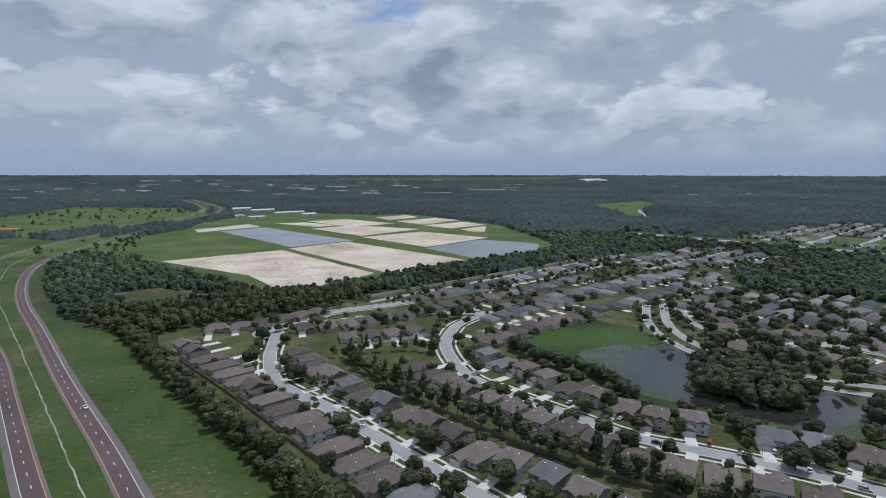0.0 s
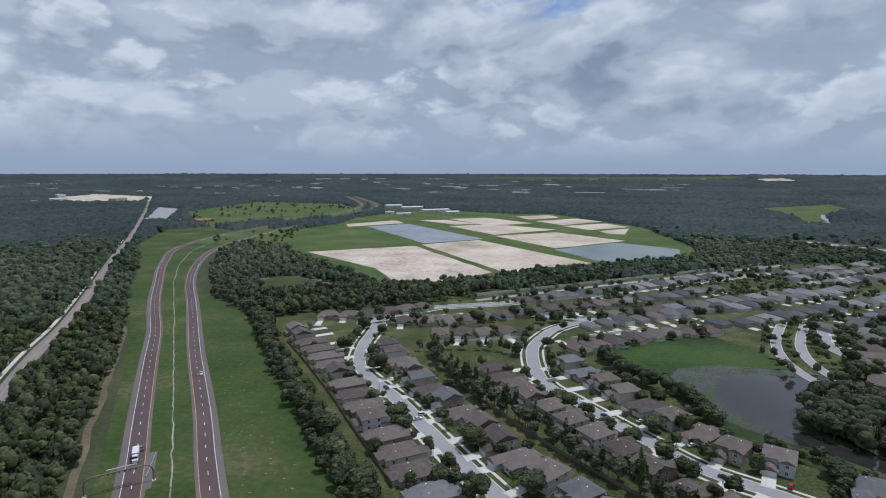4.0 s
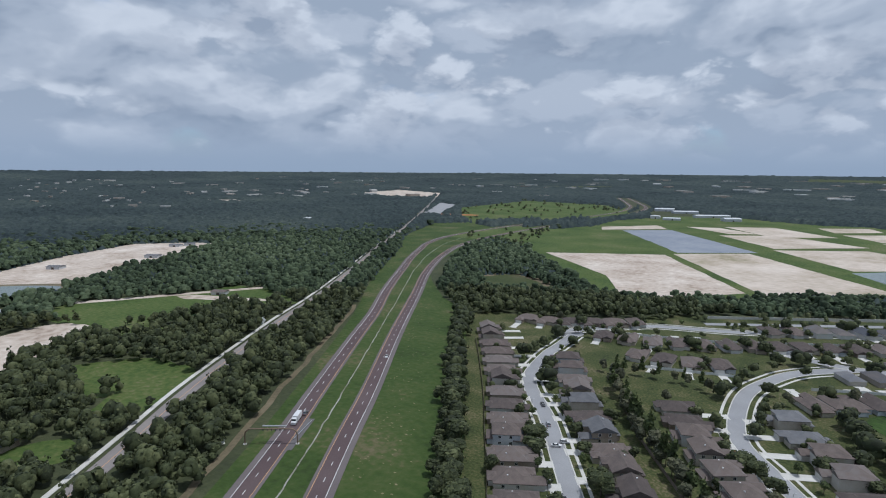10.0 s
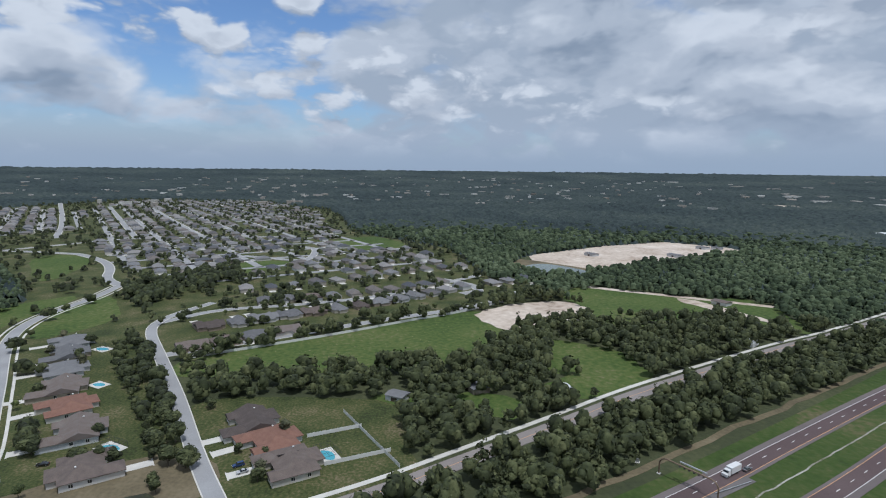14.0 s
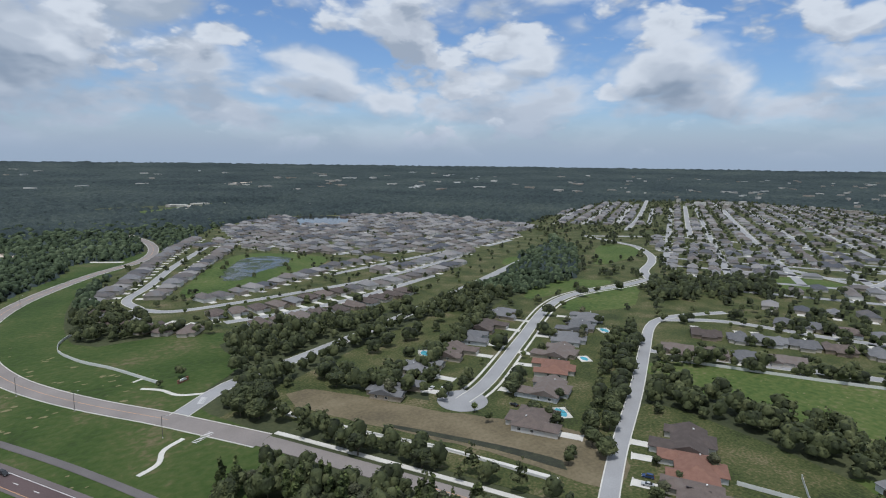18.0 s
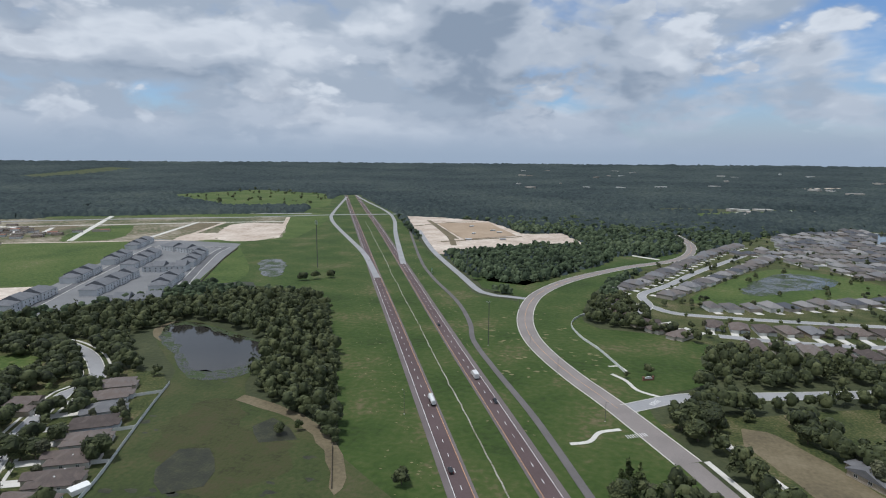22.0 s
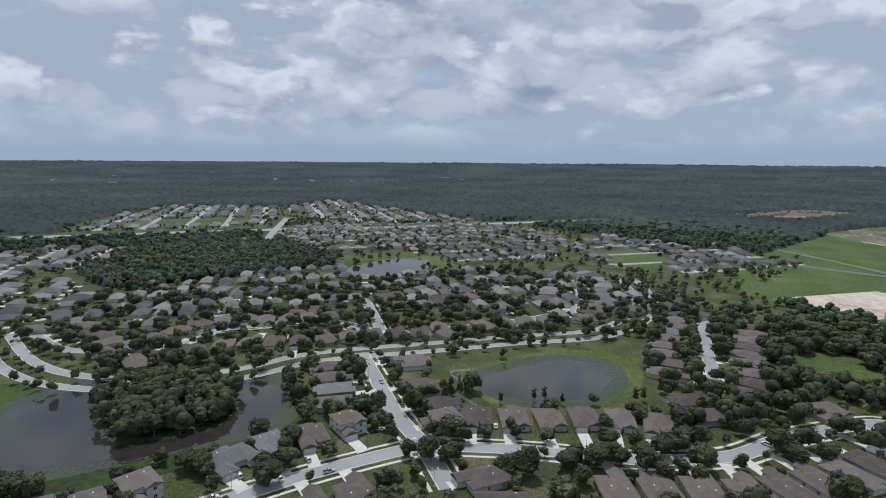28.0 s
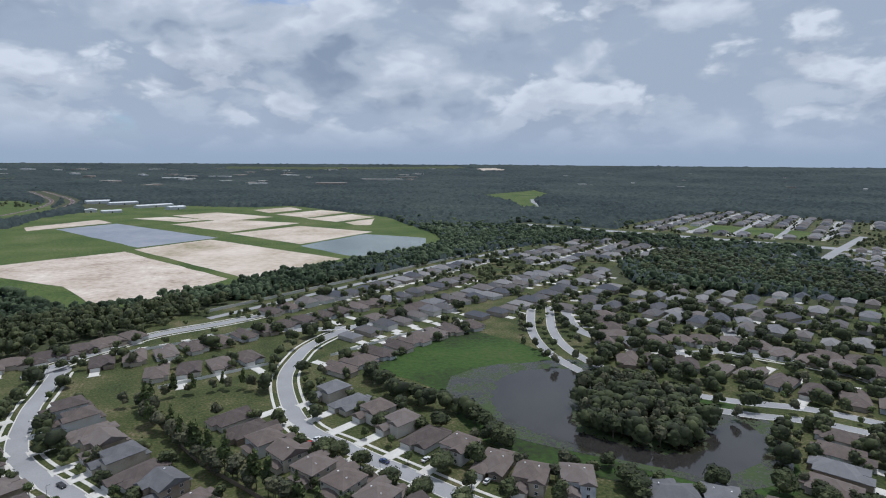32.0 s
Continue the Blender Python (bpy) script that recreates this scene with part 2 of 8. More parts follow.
M_NEWROAD = material("fresh_dark_asphalt", [(0.3, (0.10, 0.10, 0.105)), (0.7, (0.155, 0.155, 0.16))], 0.05, 2.0, 0.9, 0.1)
M_COURT = material("grey_block_paving", [(0.3, (0.15, 0.152, 0.155)), (0.7, (0.22, 0.222, 0.225))], 0.04, 1.2, 0.9, 0.2)
M_STREET = material("pale_street_asphalt", [(0.3, (0.248, 0.248, 0.253)), (0.7, (0.350, 0.350, 0.354))], 0.05, 2.0, 0.88, 0.2)
M_ROADP = material("worn_road_asphalt", [(0.3, (0.19, 0.17, 0.16)), (0.7, (0.28, 0.25, 0.235))], 0.05, 2.0, 0.88, 0.2)
M_CONCRETE = material("pale_concrete", [(0.3, (0.48, 0.46, 0.42)), (0.7, (0.66, 0.64, 0.59))], 0.15, 2.5, 0.85, 0.15)
M_WHITE = material("white_paint", [(0.3, (0.70, 0.70, 0.68)), (0.7, (0.82, 0.82, 0.80))], 0.3, 4.0, 0.6, 0.1)
M_YELLOW = material("faded_orange_paint", [(0.3, (0.50, 0.27, 0.13)), (0.7, (0.62, 0.37, 0.20))], 0.3, 4.0, 0.7, 0.1)
M_LINE = material("road_line_paint", [(0.3, (0.58, 0.57, 0.56)), (0.7, (0.74, 0.73, 0.72))], 0.4, 4.0, 0.7, 0.0)


def water(name, colour, rough=0.06):
    m = material(name, [(0.35, tuple(Vector(colour) * 0.7)), (0.65, tuple(Vector(colour) * 1.3))], 0.02, 0.2, rough, 0.05, 1.2, spec=0.5)
    return m


M_WATER = water("dark_pond_water", (0.03, 0.028, 0.026))


def shallow(name):
    """A pond's margin: still water standing between tufts of reed and mud."""
    m = material(name, [(0.38, (0.022, 0.020, 0.015)), (0.48, (0.030, 0.031, 0.017)), (0.55, (0.034, 0.055, 0.015)), (0.66, (0.046, 0.074, 0.020))], 0.06, 0.5, 0.5, 0.25, 1.0, spec=0.5, mid=0.5)
    nt = m.node_tree
    bsdf, cr = nt.nodes["Principled BSDF"], [n for n in nt.nodes if n.bl_idname == "ShaderNodeValToRGB"][0]
    gloss = nt.nodes.new("ShaderNodeMapRange")
    gloss.inputs["From Min"].default_value, gloss.inputs["From Max"].default_value = 0.46, 0.56
    gloss.inputs["To Min"].default_value, gloss.inputs["To Max"].default_value = 0.08, 0.9
    nt.links.new(cr.inputs[0].links[0].from_socket, gloss.inputs["Value"])
    nt.links.new(gloss.outputs[0], bsdf.inputs["Roughness"])
    return m


M_SHALLOW = shallow("reedy_shallows")
M_WATER2 = water("green_grey_water", (0.13, 0.16, 0.14), 0.2)
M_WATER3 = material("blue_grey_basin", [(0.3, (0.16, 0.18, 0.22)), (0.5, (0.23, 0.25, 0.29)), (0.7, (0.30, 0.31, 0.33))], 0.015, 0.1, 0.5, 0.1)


# ---- helpers for shapes ----
RNG = np.random.default_rng(7)
RND = random.Random(11)


def rise(x, y):
    """Height of the land: level, then climbing gently towards the skyline."""
    d = np.hypot(x, y)
    return 1.12e-5 * np.maximum(d - 2000.0, 0.0) ** 2


def mesh_from(name, verts, faces, mat, smooth=False):
    me = bpy.data.meshes.new(name)
    verts = np.asarray(verts, dtype=np.float32)
    if isinstance(faces, np.ndarray):
        n, k = faces.shape
        me.vertices.add(len(verts)), me.loops.add(n * k), me.polygons.add(n)
        me.vertices.foreach_set("co", verts.ravel())
        me.loops.foreach_set("vertex_index", faces.astype(np.int32).ravel())
        me.polygons.foreach_set("loop_start", np.arange(n, dtype=np.int32) * k)
        me.polygons.foreach_set("use_smooth", np.full(n, smooth))
        me.update(calc_edges=True)
    else:
        me.from_pydata(verts.tolist(), [], faces)
        if smooth:
            me.polygons.foreach_set("use_smooth", np.full(len(me.polygons), True))
    me.materials.append(mat)
    return me


def part(name, data, mat, parent=None, label="", at=None):
    """One mesh object, of a bmesh or a mesh, under a thing or a part."""
    if isinstance(data, bmesh.types.BMesh):
        me = bpy.data.meshes.new(name)
        data.to_mesh(me)
        data.free()
        me.materials.append(mat)
    else:
        me = data
    ob = new(name, me)
    if parent is not None:
        ob.parent = parent
    if at is not None:
        ob.matrix_basis = at
    if label:
        ob["label"] = label
    return ob


def spline(pts, step=6.0, closed=False):
    """A smooth line through plan points, sampled every few metres."""
    p = [np.array(q, float) for q in pts]
    n, out = len(p), []
    for i in range(n if closed else n - 1):
        if closed:
            a, b, c, d = p[i - 1], p[i], p[(i + 1) % n], p[(i + 2) % n]
        else:
            b, c = p[i], p[i + 1]
            a = p[i - 1] if i else 2 * b - c
            d = p[i + 2] if i + 2 < n else 2 * c - b
        k = max(1, int(np.hypot(*(c - b)) / step))
        for j in range(k):
            u = j / k
            out.append(0.5 * (2 * b + (c - a) * u + (2 * a - 5 * b + 4 * c - d) * u * u + (3 * b - a - 3 * c + d) * u ** 3))
    if not closed:
        out.append(p[-1])
    return np.array(out)


def normals_of(line):
    d = np.gradient(line, axis=0)
    d /= np.maximum(np.hypot(d[:, 0], d[:, 1]), 1e-6)[:, None]
    return np.stack([d[:, 1], -d[:, 0]], 1)


def strip(name, line, left, right, z, mat, depth=0.25, parent=None):
    """A slab along a line between two offsets to its right hand, with sides that go into the ground."""
    n = normals_of(line)
    a, b = line + n * left, line + n * right
    k = len(line)
    za, zb = rise(a[:, 0], a[:, 1]) + z, rise(b[:, 0], b[:, 1]) + z
    v = np.concatenate([np.c_[a, za], np.c_[b, zb], np.c_[a, za - depth], np.c_[b, zb - depth]])
    i = np.arange(k - 1)
    f = np.concatenate([np.stack([i, i + k, i + k + 1, i + 1], 1)[:, ::-1], np.stack([i, i + 1, i + 1 + 2 * k, i + 2 * k], 1)[:, ::-1],
                        np.stack([i + k, i + 3 * k, i + 3 * k + 1, i + k + 1], 1)[:, ::-1]])
    return part(name, mesh_from(name, v, f[:, ::-1], mat), mat, parent)


LAYERS = [0]


def layer_step():
    """A few millimetres more for each sheet, so that no two lie in one plane."""
    LAYERS[0] = (LAYERS[0] + 1) % 13
    return 0.0031 * LAYERS[0]


def patch(name, pts, z, mat, smooth=True, step=8.0, ragged=0.0, label="", category="", kind="structure"):
    """A level sheet of ground inside an outline, with an edge that goes into the ground."""
    z = z + layer_step()
    line = spline(pts, step, True) if smooth else np.concatenate([np.linspace(a, b, max(2, int(math.dist(a, b) / 25)), endpoint=False) for a, b in zip(pts, pts[1:] + pts[:1])])
    if ragged:
        line = line + RNG.normal(0, ragged, line.shape)
    bm = bmesh.new()
    top = [bm.verts.new((x, y, z + float(rise(x, y)))) for x, y in line]
    face = bm.faces.new(top)
    bmesh.ops.triangulate(bm, faces=[face])
    low = [bm.verts.new((v.co.x, v.co.y, v.co.z - 0.4)) for v in top]
    for i in range(len(top)):
        j = (i + 1) % len(top)
        bm.faces.new((top[i], top[j], low[j], low[i]))
    bmesh.ops.recalc_face_normals(bm, faces=bm.faces)
    if sum(f.normal.z * f.calc_area() for f in bm.faces) < 0:
        bmesh.ops.reverse_faces(bm, faces=bm.faces)
    ob = part(name, bm, mat)
    return tagged(ob, label, category, "", kind)


def inside(pts, x, y):
    """Which of the places lie inside an outline."""
    x, y = np.asarray(x, float), np.asarray(y, float)
    hit = np.zeros(x.shape, bool)
    p = np.array(pts, float)
    for (ax, ay), (bx, by) in zip(p, np.roll(p, -1, 0)):
        if ay != by:
            hit ^= ((ay > y) != (by > y)) & (x < (bx - ax) * (y - ay) / (by - ay) + ax)
    return hit


def near_line(line, x, y, reach):
    """Which of the places lie within reach of a line."""
    hit = np.zeros(np.shape(x), bool)
    for a, b in zip(line[:-1], line[1:]):
        d = b - a
        u = np.clip(((x - a[0]) * d[0] + (y - a[1]) * d[1]) / max(d @ d, 1e-9), 0, 1)
        hit |= (x - a[0] - u * d[0]) ** 2 + (y - a[1] - u * d[1]) ** 2 < reach * reach
    return hit


# ---- ground ----
def build_ground():
    radii = np.concatenate([np.linspace(0, 1900, 20), np.linspace(2000, 4900, 40)])
    turns = 144
    ang = np.linspace(0, 2 * math.pi, turns, endpoint=False)
    x = (radii[:, None] * np.cos(ang)).ravel()
    y = (radii[:, None] * np.sin(ang)).ravel()
    v = np.c_[x, y, rise(x, y)]
    i, j = np.meshgrid(np.arange(len(radii) - 1), np.arange(turns), indexing="ij")
    i, j = i.ravel(), j.ravel()
    k = (j + 1) % turns
    f = np.stack([i * turns + j, (i + 1) * turns + j, (i + 1) * turns + k, i * turns + k], 1)
    tagged(part("ground", mesh_from("ground", v, f, M_FLOOR, True), M_FLOOR), "dark green scrub and woodland floor to the skyline", "ground", kind="structure")


build_ground()

# ---- plan: lines of the roads ----
HW_E = spline([(883, -1738), (615, -1248), (433, -918), (296, -668), (218, -526), (145, -395), (94, -303), (46, -216), (-50, -42), (-113, 69), (-143, 124), (-198, 220), (-267, 346), (-311, 424), (-349, 501), (-383, 583), (-408, 662), (-422, 750), (-423, 870), (-413, 1012), (-384, 1210), (-362, 1400), (-350, 1600), (-380, 1850), (-470, 2120), (-583, 2412)], 12)
HW_W = spline([(858, -1764), (590, -1278), (408, -950), (270, -696), (192, -552), (122, -422), (72, -330), (20, -236), (-74, -62), (-138, 58), (-169, 113), (-214, 194), (-250, 260), (-290, 325), (-324, 384), (-358, 446), (-400, 522), (-440, 604), (-466, 660), (-486, 735), (-492, 814), (-486, 926), (-468, 1060), (-440, 1220), (-415, 1400), (-400, 1600), (-430, 1850), (-515, 2120), (-620, 2412)], 12)
ROAD_P = spline([(-54, -234), (-68, -208), (-98, -150), (-140, -66), (-162, -30), (-196, 24), (-226, 70), (-262, 134), (-300, 205), (-332, 272), (-397, 391), (-514, 596), (-658, 860), (-937, 1344), (-1489, 2287)], 12)
ROAD_J = spline([(-54, -234), (-39, -258), (-21, -286), (-2, -313), (18, -346), (34, -381), (45, -424), (49, -477), (43, -527), (19, -592), (-33, -676), (-88, -741), (-115, -808), (-126, -900), (-115, -1010)], 8)
ROAD_K = spline([(48, -488), (71, -491), (98, -500), (137, -566), (223, -722), (315, -920)], 10)
ROAD_M = spline([(-30, -280), (-60, -304), (-98, -318), (-140, -334), (-180, -350), (-224, -370), (-357, -433), (-500, -505)], 10)
RAMP_1 = spline([(218, -526), (299, -662), (380, -779), (477, -918), (553, -1036), (621, -1170), (840, -1660)], 12)
RAMP_2 = spline([(222, -610), (331, -851), (425, -1069), (519, -1243), (703, -1520), (850, -1750)], 12)
CROSS = spline([(1225, -674), (922, -882), (746, -985), (595, -1105), (471, -1175), (330, -1260)], 20)
TRAIL = spline([(-20, -190), (13, -256), (45, -312), (70, -359), (84, -401), (112, -461), (168, -556), (219, -659), (341, -937), (393, -1046)], 8)
ST_W = spline([(-126, -111), (-171, -137), (-232, -169), (-298, -206), (-345, -232), (-372, -240), (-399, -236), (-437, -220)], 6)
ST_W2 = spline([(-299, -203), (-330, -148), (-372, -78), (-430, 20), (-520, 90)], 8)
ST_CT = spline([(-150, -215), (-177, -226), (-243, -266), (-331, -319), (-389, -336), (-457, -332), (-510, -335)], 6)
ST_A1 = spline([(-84, 290), (-84, 262), (-84, 235), (-76, 190), (-48, 148), (-29, 115), (-12, 86), (0, 67), (22, 30), (44, -10)], 6)
ST_A2 = spline([(90, 318), (60, 292), (45, 268), (33, 232), (34, 178), (50, 147), (70, 114), (88, 86), (110, 68), (137, 46), (160, 22), (180, -2)], 6)
ST_E2 = spline([(282, 66), (237, 38), (205, 18), (180, -2), (152, -20)], 6)
ST_E3 = spline([(180, -2), (187, -46), (190, -89), (202, -128), (226, -158), (252, -205), (251, -222), (289, -251), (326, -264), (350, -262)], 6)
ST_E1 = spline([(415, 116), (347, 79), (318, 64)], 6)
BOUL = spline([(250, 318), (213, 255), (200, 205), (208, 152), (234, 118), (262, 96), (282, 66), (305, 22), (331, -24), (363, -84), (428, -120), (497, -125), (560, -118)], 8)
ST_N1 = spline([(-96, 296), (-60, 332), (-36, 350), (15, 366), (77, 397), (146, 430), (242, 490), (330, 540)], 8)
ST_N2 = spline([(30, 332), (90, 318), (150, 340), (210, 372), (262, 410), (330, 455)], 8)
ROAD_N = spline([(-6, 379), (120, 452), (304, 557), (390, 605)], 12)
HWY_2 = spline([(560, 860), (651, 712), (752, 552), (833, 416), (914, 252), (1047, 54), (1150, -120)], 15)
OVERPASS = spline([(700, 380), (779, 417), (999, 511)], 12)
CUL_DE_SACS = [(-150, -215, 13), (-90, 294, 12)]

# ---- open land ----
GRASS_N = [(-30, -190), (50, -170), (-46, 57), (-93, 142), (-143, 232), (-196, 312), (-240, 350), (-330, 470), (-395, 670), (-415, 800), (-500, 960), (-600, 1030), (-657, 968), (-560, 720), (-478, 602), (-351, 380), (-259, 241), (-177, 100), (-129, 12), (-90, -70)]
GRASS_S = [(-30, -190), (-60, -232), (-20, -275), (20, -330), (40, -390), (52, -470), (100, -490), (137, -556), (230, -720), (400, -1050), (500, -1240), (860, -1790), (910, -1740), (700, -1170), (590, -975), (509, -688), (400, -480), (345, -432), (300, -432), (238, -437), (205, -396), (150, -310), (79, -185), (50, -170)]
GRASS_J = [(-60, -232), (-20, -275), (20, -330), (60, -420), (58, -500), (40, -560), (-25, -690), (-110, -820), (-140, -800), (-60, -690), (-10, -570), (0, -430), (-50, -415), (-105, -390), (-76, -376), (-75, -330), (-40, -290)]
FIELD_F = [(-286, -189), (-402, 3), (-372, 20), (-330, 30), (-280, -20), (-262, -121), (-258, -163)]
FIELD_F2 = [(-430, 60), (-400, 110), (-350, 140), (-340, 110), (-385, 90)]
LAWN_W = [(-135, -113), (-222, -158), (-231, -146), (-228, -85), (-217, -55), (-171, -50), (-150, -40)]
DITCH = [(-66, -262), (-90, -290), (-138, -222), (-175, -150), (-150, -118), (-128, -120)]
SUB_A = [(-46, 57), (-93, 142), (-143, 232), (-180, 305), (-117, 329), (-55, 363), (-6, 411), (377, 612), (560, 640), (610, 500), (560, 440), (440, 450), (380, 350), (560, 200), (760, 400), (1000, 500), (1020, 60), (1080, 74), (894, -114), (740, -359), (543, -228), (393, -254), (320, -275), (257, -244), (209, -230), (148, -89), (100, -150), (50, -170)]
SUB_W = [(-146, -125), (-300, -206), (-320, -140), (-400, -15), (-486, 88), (-534, 41), (-779, 8), (-978, -148), (-1300, -210), (-1530, -268), (-1900, -560), (-1950, -1000), (-1539, -1149), (-791, -799), (-590, -500), (-450, -385), (-358, -365), (-299, -350), (-142, -235)]
SUB_C = [(-18, -550), (-60, -700), (-150, -850), (-255, -1048), (-420, -1200), (-752, -1104), (-800, -760), (-769, -700), (-600, -560), (-493, -514), (-380, -425), (-201, -380), (-105, -390), (-58, -415)]
BASINS = [(-330, 1130), (-330, 1300), (-240, 1500), (-90, 1560), (100, 1450), (200, 1470), (350, 1090), (340, 760), (300, 660), (160, 575), (20, 505), (-60, 440), (-110, 440), (-285, 665), (-330, 800), (-380, 1000)]
PAST_A = [(-500, 780), (-400, 760), (-320, 700), (-285, 690), (-330, 800), (-380, 1010), (-480, 1000)]
PAST_B = [(-876, 1457), (-874, 1983), (-522, 1895), (-361, 1558), (-400, 1277), (-506, 1130), (-573, 1009), (-660, 1100)]
DEVEL = [(1022, -480), (1114, -859), (664, -1140), (470, -780), (509, -688), (349, -476), (396, -315), (516, -220), (719, -270)]
PAST_S = [(1449, -1495), (1360, -1900), (1000, -1800), (800, -1480), (721, -1263), (920, -1182)]
MARSH = [(50, -172), (72, -120), (146, -90), (209, -230), (240, -262), (276, -290), (296, -326), (284, -336), (240, -322), (205, -307), (184, -275), (162, -234), (112, -218), (84, -194), (66, -182)]
CONS_S = [(431, -1144), (358, -1150), (232, -1108), (133, -940), (70, -965), (18, -838), (114, -778), (196, -690), (244, -774), (347, -966)]
CLEARING = [(-257, 462), (-222, 492), (-145, 436), (-150, 412), (-218, 400)]
HOUSES_NE = [(580, 640), (640, 720), (829, 841), (1196, 952), (1243, 652), (1500, 640), (1215, 301), (1009, 49), (940, 180), (860, 330), (770, 500), (660, 690)]
for spot, (name, outline, z, mat, label, cat) in enumerate((
        ("verge", GRASS_N, 0.05, M_GRASS, "mown green highway verge with dry streaks", "grass"),
        ("verge", GRASS_S, 0.05, M_GRASS, "mown green highway verge with dry patches", "grass"),
        ("roadside_lawn", GRASS_J, 0.09, M_GRASS, "mown grass beside the curving road", "grass"),
        ("pasture", FIELD_F, 0.08, M_PASTURE, "long green pasture inside a white fence", "pasture"),
        ("pasture", FIELD_F2, 0.08, M_PASTURE, "green pasture beside the pale sand heap", "pasture"),
        ("yard_grass", LAWN_W, 0.1, M_LAWN, "green fenced yards beside the lane", "lawn"),
        ("retention_basin", DITCH, 0.06, M_LAWN, "grassy dry retention basin behind the houses", "basin"),
        ("housing_lawn", SUB_A, 0.04, M_LAWN, "green house lots of the housing estate", "lawn"),
        ("housing_lawn", SUB_W, 0.04, M_LAWN, "green house lots beyond the lane", "lawn"),
        ("housing_lawn", SUB_C, 0.045, M_LAWN, "green house lots of the dense estate", "lawn"),
        ("basin_banks", BASINS, 0.06, M_PASTURE, "green banks between the sandy basins", "grass"),
        ("pasture", PAST_A, 0.07, M_PASTURE, "open green pasture by the highway bend", "pasture"),
        ("pasture", PAST_B, 0.06, M_PASTURE, "far green pasture dotted with trees", "pasture"),
        ("building_land", DEVEL, 0.06, M_PASTURE, "cleared green building land", "land"),
        ("pasture", PAST_S, 0.06, M_PASTURE, "far pale green pasture", "pasture"),
        ("marsh", MARSH, 0.1, M_MARSH, "boggy olive meadow with dark wet patches", "marsh"),
        ("building_site", CONS_S, 0.12, M_SAND, "levelled pale sand building site", "building site"),
        ("clearing", CLEARING, 0.08, M_MARSH, "overgrown green clearing with bare rim", "clearing"),
        ("housing_lawn", HOUSES_NE, 0.05, M_LAWN, "green lots of the far estate", "lawn"))):
    patch(name, outline, z + 0.001 * spot, mat, step=14, label=label, category=cat)

# sandy basins, each a sunken bed between grassy banks
BEDS = [([(-263, 677), (-109, 757), (13, 528), (-50, 463), (-96, 458), (-134, 544)], M_SAND), ([(-100, 773), (-6, 843), (145, 604), (40, 503)], M_BASIN),
        ([(26, 905), (149, 981), (251, 850), (116, 746)], M_BASIN), ([(-72, 1086), (28, 1143), (155, 1028), (25, 928)], M_BASIN), ([(-82, 1271), (10, 1320), (120, 1169), (13, 1110)], M_BASIN),
        ([(-152, 1225), (-88, 1242), (-12, 1153), (-60, 1123)], M_BASIN), ([(94, 1361), (187, 1420), (205, 1338), (120, 1267)], M_BASIN), ([(130, 1230), (246, 1308), (293, 1229), (182, 1130)], M_BASIN),
        ([(179, 1112), (290, 1179), (323, 1098), (225, 1028)], M_BASIN), ([(239, 1012), (315, 1068), (275, 950), (246, 963)], M_BASIN), ([(-309, 1113), (-215, 1222), (-180, 1148), (-291, 1055)], M_SAND)]
for outline, mat in BEDS:
    patch("infiltration_bed", outline, 0.16, mat, smooth=False, ragged=0.8, label="pale sandy infiltration bed between grassy banks", category="basin")
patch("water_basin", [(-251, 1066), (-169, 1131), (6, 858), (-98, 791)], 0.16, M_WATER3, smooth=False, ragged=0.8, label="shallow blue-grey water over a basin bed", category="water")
patch("water_basin", [(111, 731), (231, 826), (310, 747), (285, 680), (173, 604), (156, 630)], 0.16, M_WATER2, smooth=False, ragged=1.0, label="pale green-grey water filling a basin", category="water")
# ponds
POND_A = [(191, 188), (175, 195), (158, 197), (141, 190), (128, 170), (125, 150), (130, 132), (140, 118), (150, 130), (158, 146), (172, 162), (186, 174)]
POND_A2 = [(138, 119), (146, 124), (160, 106), (176, 92), (192, 94), (206, 104), (226, 102), (214, 84), (196, 74), (178, 74), (160, 87), (146, 104)]
POND_B = [(256, -14), (279, -29), (299, -56), (295, -80), (272, -84), (244, -69), (238, -32)]
POND_C = [(491, 175), (540, 182), (575, 170), (613, 142), (605, 105), (536, 98), (483, 134)]
POND_S = [(288, -316), (266, -296), (244, -278), (210, -253), (190, -268), (200, -300), (222, -310), (242, -314), (268, -324)]
POND_SW = [(-138, -583), (-161, -642), (-205, -700), (-245, -672), (-215, -620), (-188, -606), (-152, -570)]
GREEN_SW = [(-89, -545), (-200, -725), (-284, -650), (-216, -573), (-127, -525)]
LAKE_SW = [(-403, -1022), (-449, -1150), (-518, -1165), (-557, -1060), (-468, -959)]
SAND_SQ = [(511, -246), (564, -346), (505, -380), (448, -290)]
patch("pond_bank", [(88, 236), (155, 282), (183, 249), (195, 201), (198, 165), (230, 140), (238, 100), (215, 70), (185, 55), (132, 92), (105, 134), (104, 196)], 0.12, M_REED, label="bright green reedy pond margin", category="grass")
patch("pond_bank", POND_B and [(262, 0), (300, -30), (322, -66), (308, -100), (268, -100), (236, -75), (226, -30)], 0.12, M_PASTURE, label="green bank round the pond", category="grass")
patch("pond_bank", GREEN_SW, 0.12, M_PASTURE, label="green bank round the estate pond", category="grass")
patch("pond_bank", [(520, 222), (600, 228), (684, 126), (633, 72), (545, 76), (485, 100), (448, 158), (470, 195)], 0.12, M_PASTURE, label="green bank round the far pond", category="grass")
